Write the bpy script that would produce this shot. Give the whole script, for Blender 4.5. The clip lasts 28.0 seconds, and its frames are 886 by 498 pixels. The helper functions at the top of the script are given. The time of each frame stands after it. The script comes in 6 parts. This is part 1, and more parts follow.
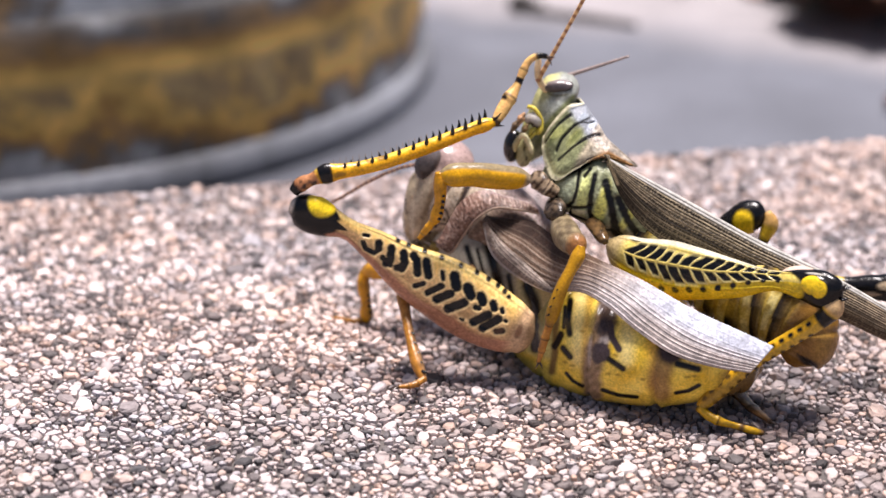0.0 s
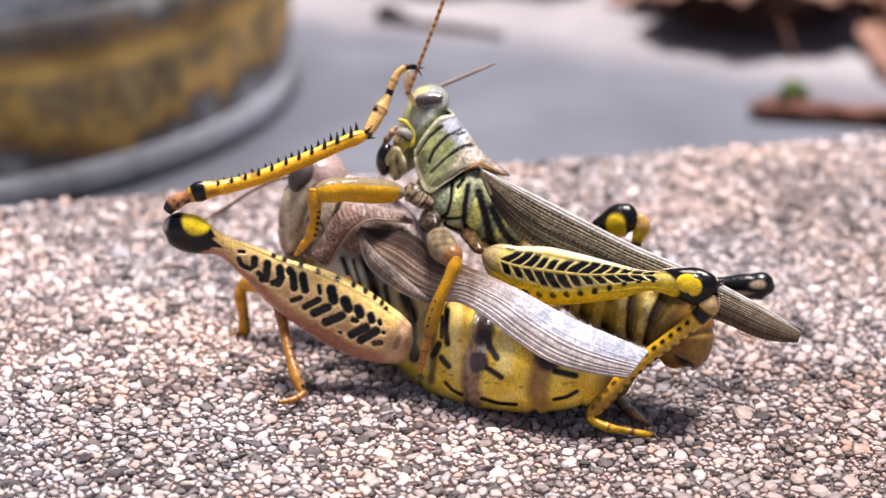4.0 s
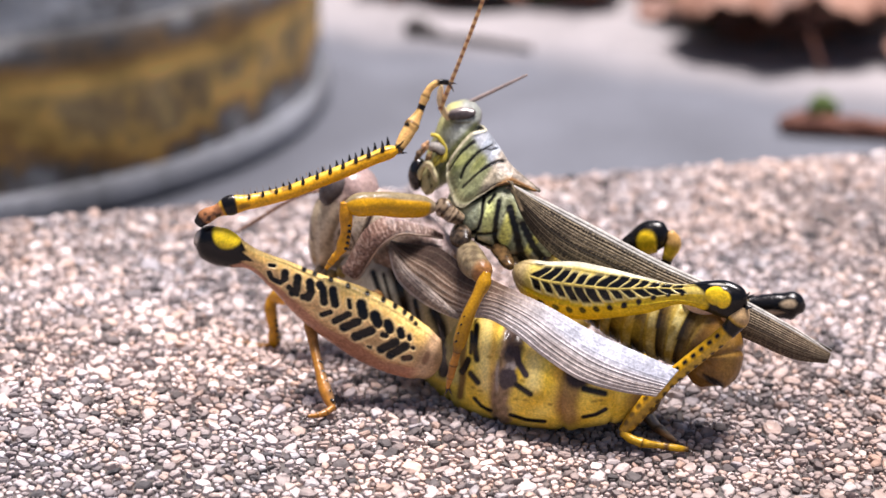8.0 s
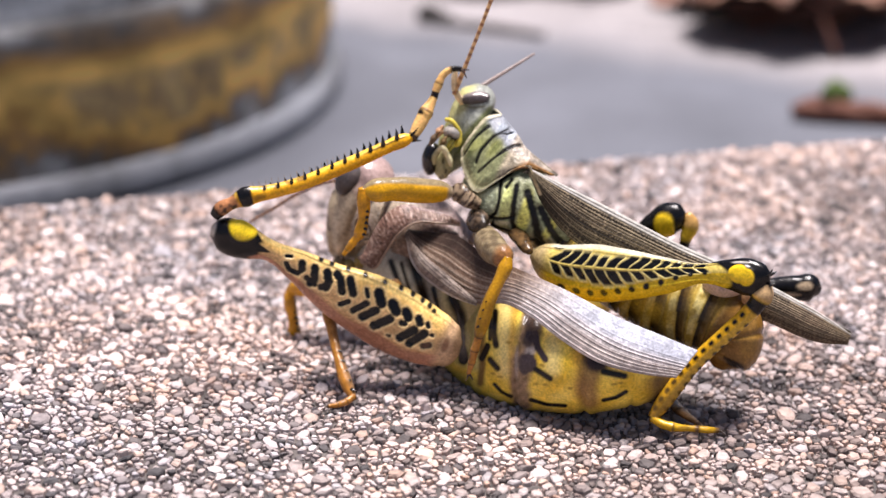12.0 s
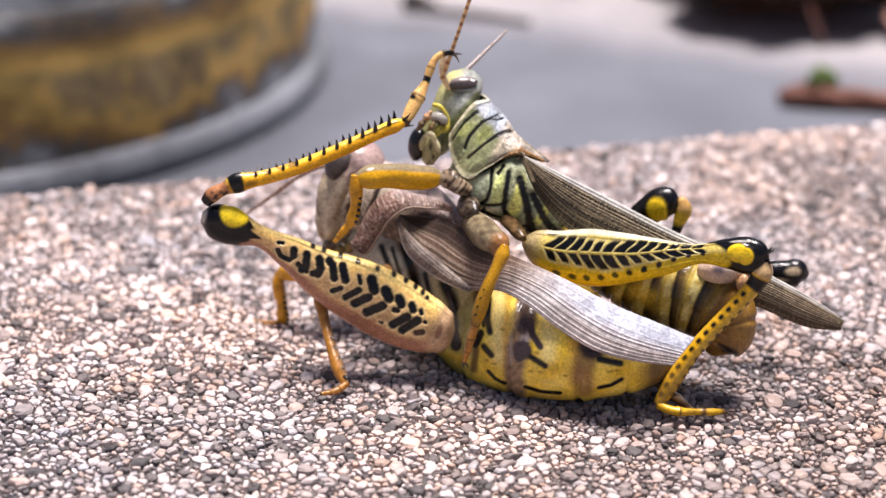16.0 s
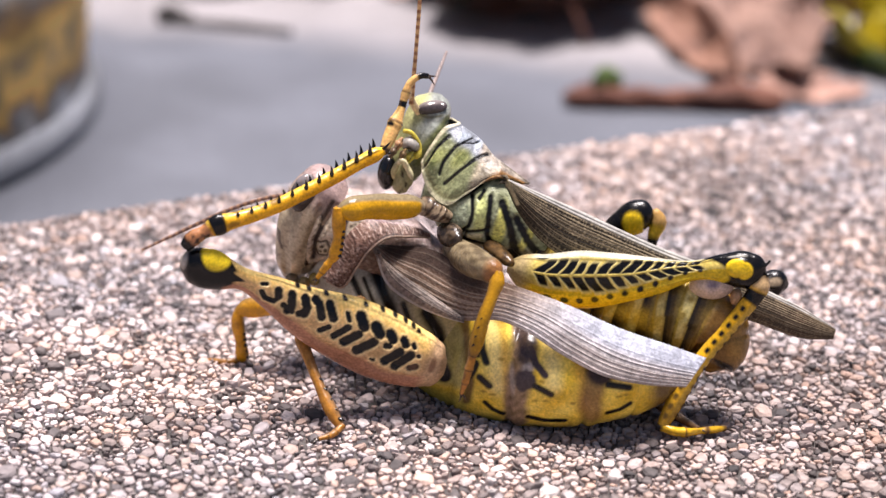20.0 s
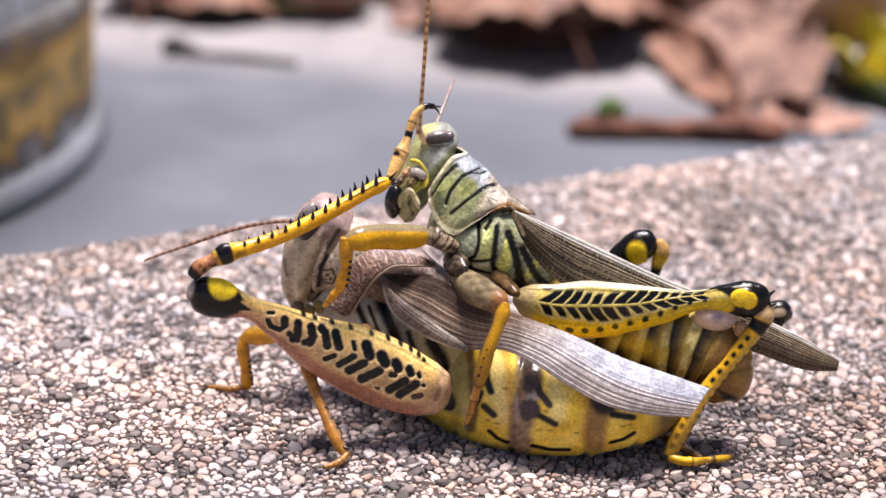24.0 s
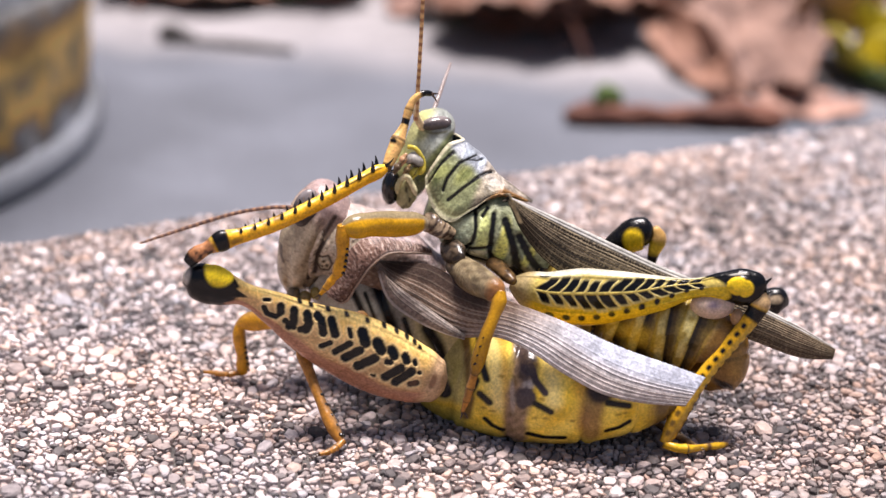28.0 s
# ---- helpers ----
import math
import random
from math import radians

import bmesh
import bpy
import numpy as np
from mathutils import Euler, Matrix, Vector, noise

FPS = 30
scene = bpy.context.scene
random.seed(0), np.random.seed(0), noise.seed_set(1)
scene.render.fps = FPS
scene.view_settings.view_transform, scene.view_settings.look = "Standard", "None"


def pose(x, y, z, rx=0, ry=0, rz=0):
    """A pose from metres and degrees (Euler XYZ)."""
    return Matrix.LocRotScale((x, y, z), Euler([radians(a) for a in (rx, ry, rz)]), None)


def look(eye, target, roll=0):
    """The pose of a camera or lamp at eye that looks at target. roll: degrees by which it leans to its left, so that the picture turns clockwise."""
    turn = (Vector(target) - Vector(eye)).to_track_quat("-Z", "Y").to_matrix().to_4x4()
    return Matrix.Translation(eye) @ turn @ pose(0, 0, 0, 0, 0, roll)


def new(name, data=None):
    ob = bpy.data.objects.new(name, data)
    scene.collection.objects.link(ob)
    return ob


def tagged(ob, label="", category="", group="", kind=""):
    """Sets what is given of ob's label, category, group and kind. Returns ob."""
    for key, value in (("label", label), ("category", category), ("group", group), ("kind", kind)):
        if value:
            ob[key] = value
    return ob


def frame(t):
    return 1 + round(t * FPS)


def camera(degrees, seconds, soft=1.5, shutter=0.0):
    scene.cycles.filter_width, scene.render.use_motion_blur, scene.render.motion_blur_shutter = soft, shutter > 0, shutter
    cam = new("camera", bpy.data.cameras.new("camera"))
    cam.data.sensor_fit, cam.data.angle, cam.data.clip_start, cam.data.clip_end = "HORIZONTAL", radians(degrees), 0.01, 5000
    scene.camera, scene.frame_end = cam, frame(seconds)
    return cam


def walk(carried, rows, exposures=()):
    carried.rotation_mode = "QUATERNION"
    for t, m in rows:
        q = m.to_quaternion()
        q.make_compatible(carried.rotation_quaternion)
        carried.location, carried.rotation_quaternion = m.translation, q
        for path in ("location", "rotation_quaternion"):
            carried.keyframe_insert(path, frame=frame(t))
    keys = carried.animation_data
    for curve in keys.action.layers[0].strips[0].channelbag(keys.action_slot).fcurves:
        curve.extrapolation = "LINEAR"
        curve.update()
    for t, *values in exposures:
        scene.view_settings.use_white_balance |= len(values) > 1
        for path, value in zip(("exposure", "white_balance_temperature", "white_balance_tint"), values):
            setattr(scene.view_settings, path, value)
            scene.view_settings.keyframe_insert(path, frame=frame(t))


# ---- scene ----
cam = camera(22, 28.0)
cam.data.dof.use_dof = True
cam.data.dof.focus_distance, cam.data.dof.aperture_fstop = 0.201, 29
# seconds, eye, turn in degrees
PATH = [
    (0, -0.00298, -0.18872, 0.08450, 69.682, -0.882, 3.125),
    (0.5, -0.00290, -0.18914, 0.08442, 69.663, -0.970, 1.454),
    (1, -0.00294, -0.19020, 0.08491, 69.649, -1.156, 0.422),
    (1.5, -0.00284, -0.19000, 0.08486, 69.759, -1.238, 0.111),
    (2, -0.00276, -0.18991, 0.08467, 69.929, -1.247, 0.034),
    (2.5, -0.00289, -0.18974, 0.08468, 69.967, -1.280, -0.028),
    (4.5, -0.00295, -0.18979, 0.08470, 70.080, -1.373, -0.214),
    (5, -0.00272, -0.19053, 0.08488, 70.298, -1.307, -0.197),
    (5.5, -0.00299, -0.19053, 0.08481, 70.556, -1.442, -0.215),
    (6, -0.00289, -0.19089, 0.08502, 70.717, -1.378, -0.145),
    (6.5, -0.00306, -0.19082, 0.08497, 70.754, -1.397, -0.035),
    (7, -0.00319, -0.19031, 0.08473, 70.635, -1.343, 0.187),
    (7.5, -0.00303, -0.18973, 0.08448, 70.477, -1.306, 0.401),
    (8, -0.00311, -0.18986, 0.08463, 70.353, -1.349, 0.535),
    (8.5, -0.00318, -0.19008, 0.08469, 70.304, -1.315, 0.588),
    (9, -0.00335, -0.19008, 0.08467, 70.263, -1.269, 0.652),
    (9.5, -0.00314, -0.18993, 0.08466, 70.139, -1.233, 0.721),
    (10, -0.00315, -0.18938, 0.08449, 70.009, -1.221, 0.747),
    (10.5, -0.00317, -0.18971, 0.08464, 69.902, -1.239, 0.739),
    (11, -0.00311, -0.18949, 0.08442, 69.918, -1.176, 0.739),
    (11.5, -0.00321, -0.18937, 0.08436, 69.952, -1.225, 0.775),
    (12, -0.00303, -0.18949, 0.08444, 70.021, -1.186, 0.834),
    (12.5, -0.00311, -0.18959, 0.08441, 70.124, -1.165, 0.834),
    (14.5, -0.00317, -0.19002, 0.08461, 70.286, -1.126, 0.858),
    (15, -0.00300, -0.18952, 0.08434, 70.168, -1.134, 0.921),
    (15.5, -0.00293, -0.18907, 0.08420, 69.948, -1.073, 0.874),
    (16, -0.00289, -0.18850, 0.08394, 69.754, -1.043, 0.427),
    (16.5, -0.00591, -0.18866, 0.08413, 69.580, -1.058, -0.839),
    (17, -0.01722, -0.18419, 0.08366, 69.638, -1.187, -2.989),
    (17.5, -0.03689, -0.17862, 0.08274, 69.749, -1.492, -5.623),
    (18, -0.03696, -0.17902, 0.08300, 69.806, -1.570, -7.771),
    (18.5, -0.03679, -0.17850, 0.08293, 69.704, -1.817, -9.156),
    (19, -0.03662, -0.17792, 0.08272, 69.627, -1.849, -9.807),
    (19.5, -0.03651, -0.17806, 0.08274, 69.728, -1.844, -10.013),
    (20, -0.03675, -0.17888, 0.08324, 69.980, -1.786, -10.078),
    (20.5, -0.03739, -0.18046, 0.08393, 70.262, -1.745, -10.099),
    (21, -0.03726, -0.18001, 0.08366, 70.411, -1.700, -10.061),
    (21.5, -0.03685, -0.17868, 0.08321, 70.357, -1.642, -10.007),
    (23.5, -0.03696, -0.18001, 0.08391, 70.564, -1.628, -9.974),
    (24, -0.03711, -0.17999, 0.08383, 70.721, -1.687, -10.010),
    (24.5, -0.03710, -0.18019, 0.08389, 70.828, -1.664, -10.007),
    (25, -0.03717, -0.18037, 0.08407, 70.888, -1.646, -10.029),
    (25.5, -0.03724, -0.18048, 0.08407, 70.922, -1.650, -10.045),
    (26, -0.03710, -0.18002, 0.08394, 70.892, -1.657, -10.045),
    (26.5, -0.03689, -0.17987, 0.08382, 70.800, -1.608, -10.015),
    (27, -0.03707, -0.17985, 0.08389, 70.668, -1.637, -10.074),
    (27.5, -0.03682, -0.17931, 0.08373, 70.525, -1.612, -10.082),
    (28, -0.03702, -0.18002, 0.08392, 70.390, -1.638, -10.097),
]
walk(cam, [(t, pose(x, y, z, rx, ry, rz)) for t, x, y, z, rx, ry, rz in PATH], [(0, 0.90, 6380, 17), (28, 0.90, 6380, 17)])

# ---- light ----
world = bpy.data.worlds.new("sky")
scene.world = world
world.use_nodes = True
wn = world.node_tree
sky = wn.nodes.new("ShaderNodeTexSky")
sky.sky_type, sky.sun_disc = "NISHITA", False
sky.sun_elevation, sky.sun_rotation = radians(86), radians(180)
sky.dust_density, sky.air_density = 2.5, 1.0
wn.links.new(sky.outputs["Color"], wn.nodes["Background"].inputs["Color"])
wn.nodes["Background"].inputs["Strength"].default_value = 0.045
sun_data = bpy.data.lights.new("sun", "SUN")
sun_data.energy, sun_data.angle, sun_data.color = 4.8, radians(20), (1.0, 0.95, 0.89)
sun = new("sun", sun_data)
sun.matrix_world = look((0.03, 0.05, 0.5), (0, 0, 0))


# ---- materials ----
def mat_base(name, rough=0.5, spec=0.5):
    m = bpy.data.materials.new(name)
    m.use_nodes = True
    b = m.node_tree.nodes["Principled BSDF"]
    b.inputs["Roughness"].default_value = rough
    b.inputs["Specular IOR Level"].default_value = spec
    return m, m.node_tree, b


def add_bump(nt, b, scale, strength, distance, detail=4.0):
    co = nt.nodes.new("ShaderNodeTexCoord")
    n = nt.nodes.new("ShaderNodeTexNoise")
    n.inputs["Scale"].default_value, n.inputs["Detail"].default_value = scale, detail
    nt.links.new(co.outputs["Object"], n.inputs["Vector"])
    k = nt.nodes.new("ShaderNodeBump")
    k.inputs["Strength"].default_value, k.inputs["Distance"].default_value = strength, distance
    nt.links.new(n.outputs["Fac"], k.inputs["Height"])
    nt.links.new(k.outputs["Normal"], b.inputs["Normal"])
    return co, n


def mix_noise(nt, src, scale, lo, hi, co):
    """src times a noise between lo and hi."""
    n = nt.nodes.new("ShaderNodeTexNoise")
    n.inputs["Scale"].default_value, n.inputs["Detail"].default_value = scale, 5.0
    nt.links.new(co.outputs["Object"], n.inputs["Vector"])
    r = nt.nodes.new("ShaderNodeMapRange")
    r.inputs[1].default_value, r.inputs[2].default_value = 0.3, 0.7
    r.inputs[3].default_value, r.inputs[4].default_value = lo, hi
    nt.links.new(n.outputs["Fac"], r.inputs[0])
    x = nt.nodes.new("ShaderNodeMix")
    x.data_type, x.blend_type = "RGBA", "MULTIPLY"
    x.inputs["Factor"].default_value = 1.0
    nt.links.new(src, x.inputs["A"])
    nt.links.new(r.outputs[0], x.inputs["B"])
    return x.outputs["Result"]


def shell_material(name, rough, bump=0.35, lo=0.75, hi=1.15, scale=1600, sub=0.0, spec=0.5):
    """Insect cuticle: the markings come with the mesh, mottling and pitting from noise."""
    m, nt, b = mat_base(name, rough, spec)
    co, _ = add_bump(nt, b, scale, bump, 0.0002)
    a = nt.nodes.new("ShaderNodeVertexColor")
    a.layer_name = "marking"
    out = mix_noise(nt, a.outputs["Color"], 700, lo, hi, co)
    out = mix_noise(nt, out, 4500, 0.74, 1.16, co)
    nt.links.new(out, b.inputs["Base Color"])
    if sub:
        b.inputs["Subsurface Weight"].default_value = sub
        b.inputs["Subsurface Radius"].default_value = (0.0008, 0.0005, 0.0003)
        b.inputs["Subsurface Scale"].default_value = 0.6
    return m


CUTICLE = shell_material("cuticle", 0.25, 0.4, 0.84, 1.12, spec=0.32)
WAXY = shell_material("waxy_cuticle", 0.36, 0.8, 0.76, 1.18, spec=0.3)
WING = shell_material("wing_membrane", 0.5, 0.4, 0.7, 1.15, 2500, spec=0.2)
GLOSS = shell_material("glossy_cuticle", 0.18, 0.1)


def stone_material(name, island):
    m, nt, b = mat_base(name, 0.75, 0.35)
    co, _ = add_bump(nt, b, 2200, 0.5, 0.0002)
    g = nt.nodes.new("ShaderNodeNewGeometry" if island else "ShaderNodeObjectInfo")
    r = nt.nodes.new("ShaderNodeValToRGB")
    e = r.color_ramp.elements
    stops = [(0.0, (0.06, 0.055, 0.056)), (0.09, (0.13, 0.112, 0.11)), (0.20, (0.24, 0.20, 0.19)), (0.32, (0.33, 0.275, 0.26)), (0.44, (0.46, 0.375, 0.35)),
             (0.56, (0.36, 0.335, 0.345)), (0.68, (0.52, 0.43, 0.40)), (0.79, (0.47, 0.365, 0.32)), (0.87, (0.38, 0.27, 0.22)), (0.94, (0.55, 0.48, 0.46)), (1.0, (0.64, 0.58, 0.56))]
    e[0].position, e[1].position = 0.0, 1.0
    e[0].color, e[1].color = (*stops[0][1], 1), (*stops[-1][1], 1)
    for p, c in stops[1:-1]:
        e.new(p).color = (*c, 1)
    nt.links.new(g.outputs["Random Per Island" if island else "Random"], r.inputs["Fac"])
    out = mix_noise(nt, r.outputs["Color"], 1500, 0.72, 1.15, co)
    out = mix_noise(nt, mix_noise(nt, out, 55, 0.84, 1.14, co), 26, 0.88, 1.2, co) if island else out
    if island:
        tint = nt.nodes.new("ShaderNodeTexNoise")
        tint.inputs["Scale"].default_value, tint.inputs["Detail"].default_value = 38, 3
        nt.links.new(co.outputs["Object"], tint.inputs["Vector"])
        tones = nt.nodes.new("ShaderNodeValToRGB")
        tones.color_ramp.elements[0].position, tones.color_ramp.elements[1].position = 0.38, 0.62
        tones.color_ramp.elements[0].color, tones.color_ramp.elements[1].color = (1.06, 1.09, 1.14, 1), (1.20, 1.11, 1.05, 1)
        nt.links.new(tint.outputs["Fac"], tones.inputs["Fac"])
        drift = nt.nodes.new("ShaderNodeMix")
        drift.data_type, drift.blend_type = "RGBA", "MULTIPLY"
        drift.inputs["Factor"].default_value = 1.0
        nt.links.new(out, drift.inputs["A"])
        nt.links.new(tones.outputs["Color"], drift.inputs["B"])
        out = drift.outputs["Result"]
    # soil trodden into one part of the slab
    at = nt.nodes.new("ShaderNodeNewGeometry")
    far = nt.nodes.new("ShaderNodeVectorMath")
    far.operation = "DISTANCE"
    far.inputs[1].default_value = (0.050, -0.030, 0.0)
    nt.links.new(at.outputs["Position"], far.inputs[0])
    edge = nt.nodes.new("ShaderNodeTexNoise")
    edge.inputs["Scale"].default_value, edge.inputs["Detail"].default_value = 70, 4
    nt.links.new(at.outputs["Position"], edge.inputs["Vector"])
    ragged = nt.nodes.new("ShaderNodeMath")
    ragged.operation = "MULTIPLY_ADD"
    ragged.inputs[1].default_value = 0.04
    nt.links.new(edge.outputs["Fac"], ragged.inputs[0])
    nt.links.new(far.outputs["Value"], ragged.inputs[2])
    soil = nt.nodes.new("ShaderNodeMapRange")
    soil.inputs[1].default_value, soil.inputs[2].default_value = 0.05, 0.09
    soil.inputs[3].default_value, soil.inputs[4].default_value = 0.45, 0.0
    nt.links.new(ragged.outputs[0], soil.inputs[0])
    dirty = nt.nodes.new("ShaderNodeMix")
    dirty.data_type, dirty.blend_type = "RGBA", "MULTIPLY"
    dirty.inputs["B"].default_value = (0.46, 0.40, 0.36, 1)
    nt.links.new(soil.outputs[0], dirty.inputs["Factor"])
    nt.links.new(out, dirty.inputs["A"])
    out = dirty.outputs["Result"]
    nt.links.new(out, b.inputs["Base Color"])
    return m


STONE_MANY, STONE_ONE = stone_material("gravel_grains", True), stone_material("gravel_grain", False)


def two_tone(name, c1, c2, scale, rough=0.8, fine=None, bump=0.5, dist=0.0005, metal=0.0, spots=None):
    m, nt, b = mat_base(name, rough, 0.4)
    b.inputs["Metallic"].default_value = metal
    co, _ = add_bump(nt, b, fine or scale * 6, bump, dist)
    n = nt.nodes.new("ShaderNodeTexNoise")
    n.inputs["Scale"].default_value, n.inputs["Detail"].default_value, n.inputs["Roughness"].default_value = scale, 6, 0.6
    nt.links.new(co.outputs["Object"], n.inputs["Vector"])
    r = nt.nodes.new("ShaderNodeValToRGB")
    r.color_ramp.elements[0].position, r.color_ramp.elements[1].position = 0.36, 0.64
    r.color_ramp.elements[0].color, r.color_ramp.elements[1].color = (*c1, 1), (*c2, 1)
    nt.links.new(n.outputs["Fac"], r.inputs["Fac"])
    out = mix_noise(nt, r.outputs["Color"], fine or scale * 6, 0.8, 1.12, co)
    nt.links.new(out, b.inputs["Base Color"])
    return m


BINDER = two_tone("slab_binder", (0.055, 0.048, 0.045), (0.12, 0.104, 0.098), 500, 0.9)


def concrete_material():
    """Worn concrete, a shadow painted over its near side up to a wandering line."""
    m, nt, b = mat_base("worn_concrete", 0.8, 0.4)
    co, _ = add_bump(nt, b, 900, 0.4, 0.0005)
    sep = nt.nodes.new("ShaderNodeSeparateXYZ")
    nt.links.new(co.outputs["Object"], sep.inputs[0])
    n = nt.nodes.new("ShaderNodeTexNoise")
    n.inputs["Scale"].default_value, n.inputs["Detail"].default_value = 18, 4
    nt.links.new(co.outputs["Object"], n.inputs["Vector"])

    def calc(op, a, c):
        k = nt.nodes.new("ShaderNodeMath")
        k.operation = op
        for i, x in enumerate((a, c)):
            if isinstance(x, (int, float)):
                k.inputs[i].default_value = x
            else:
                nt.links.new(x, k.inputs[i])
        return k.outputs[0]

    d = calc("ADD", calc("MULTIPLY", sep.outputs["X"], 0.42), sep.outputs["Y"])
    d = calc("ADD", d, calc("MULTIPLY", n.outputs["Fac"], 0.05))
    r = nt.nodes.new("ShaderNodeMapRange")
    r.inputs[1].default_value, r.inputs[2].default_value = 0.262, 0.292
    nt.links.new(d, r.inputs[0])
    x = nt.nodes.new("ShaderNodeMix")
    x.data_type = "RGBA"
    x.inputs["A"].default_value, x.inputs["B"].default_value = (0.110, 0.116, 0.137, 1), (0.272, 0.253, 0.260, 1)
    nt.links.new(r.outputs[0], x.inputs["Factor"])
    out = mix_noise(nt, x.outputs["Result"], 40, 0.8, 1.15, co)
    out = mix_noise(nt, out, 700, 0.85, 1.1, co)
    nt.links.new(out, b.inputs["Base Color"])
    return m


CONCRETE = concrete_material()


# ---- mesh helpers (millimetres in, metres out) ----
MM = 0.001
ORIGIN = {}


def v3(p):
    return Vector((float(p[0]), float(p[1]), float(p[2])))


def thing(name, base, label, category, group=""):
    ob = new(name)
    ob.empty_display_size = 0.002
    ob.location = v3(base) * MM
    ORIGIN[ob] = v3(base)
    return tagged(ob, label, category, group)


# The pair sit aslant: how far each body lies back, in millimetres, from tail to head.
FAN = np.array([-37.2, -180.4, 84.1])
ASLANT = {"female_grasshopper": ((-15, -12, -7.5, -4, 0.75, 3.7, 9.7, 18), (7.0, 7.2, 6.6, 4.4, 1.7, 0.2, -1.3, -2.4), 0.0),
          "male_grasshopper": ((-5, -1.3, 0.4, 4, 12, 30), (3.4, 1.6, -0.8, -2.6, -2.6, -2.6), 0.6)}
OWN_LIMBS = ("hind_femur", "hind_tibia", "hind_tarsus", "spine", "hair", "spur", "claw", "knee_spur", "front_femur", "front_tibia", "front_tarsus", "middle_tibia", "middle_tarsus", "middle_femur")


def lie(points, name, parent):
    """Points of a body part, moved back along a fan of lines to where the body's slant puts them; limbs stay."""
    root = parent
    while root is not None and root.parent is not None:
        root = root.parent
    if root is None or root.name not in ASLANT or name in OWN_LIMBS or parent.name.split(".")[0] in OWN_LIMBS:
        return points
    at, back, rise = ASLANT[root.name]
    d = np.interp(points[:, 0] - rise * (points[:, 2] - 20), at, back)
    return points + d[:, None] * (points - FAN) / (points[:, 1:2] - FAN[1])


def put(name, verts, faces, material, parent, pivot, label="", colours=None, smooth=True):
    """One mesh object under parent; verts in world millimetres, its origin at pivot."""
    verts = lie(np.asarray(verts, float), name, parent)
    pv = pivot = lie(np.array([pivot], float), name, parent)[0]
    me = bpy.data.meshes.new(name)
    me.from_pydata(((np.asarray(verts, float) - pv) * MM).tolist(), [], [tuple(int(i) for i in f) for f in faces])
    if smooth:
        me.polygons.foreach_set("use_smooth", np.ones(len(me.polygons), bool))
    if colours is not None:
        at = me.color_attributes.new("marking", "FLOAT_COLOR", "POINT")
        c = np.ones((len(me.vertices), 4))
        c[:, :3] = np.clip(colours, 0.0, 1.0)
        at.data.foreach_set("color", c.ravel())
    me.materials.append(material)
    me.update()
    ob = new(name, me)
    if parent is not None:
        ob.parent = parent
        ob.location = (v3(pivot) - ORIGIN[parent]) * MM
    else:
        ob.location = v3(pivot) * MM
    ORIGIN[ob] = v3(pivot)
    return tagged(ob, label)


def spline(rows, n):
    """Catmull-Rom through rows of numbers, n samples, spaced by arc length of the first three."""
    p = np.array(rows, float)
    d = np.r_[0, np.cumsum(np.linalg.norm(np.diff(p[:, :3], axis=0), axis=1))]
    d = d / d[-1]
    u = np.linspace(0, 1, n)
    k = np.clip(np.searchsorted(d, u, "right") - 1, 0, len(p) - 2)
    h = (d[k + 1] - d[k])[:, None]
    s = (u[:, None] - d[k][:, None]) / h
    slope = np.gradient(p, d, axis=0) if len(p) > 2 else np.repeat((p[1:] - p[:1]), 2, 0)
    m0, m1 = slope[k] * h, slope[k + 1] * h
    return (2 * s**3 - 3 * s**2 + 1) * p[k] + (s**3 - 2 * s**2 + s) * m0 + (-2 * s**3 + 3 * s**2) * p[k + 1] + (s**3 - s**2) * m1, u


def unit(a):
    return a / np.maximum(np.linalg.norm(a, axis=-1, keepdims=True), 1e-9)


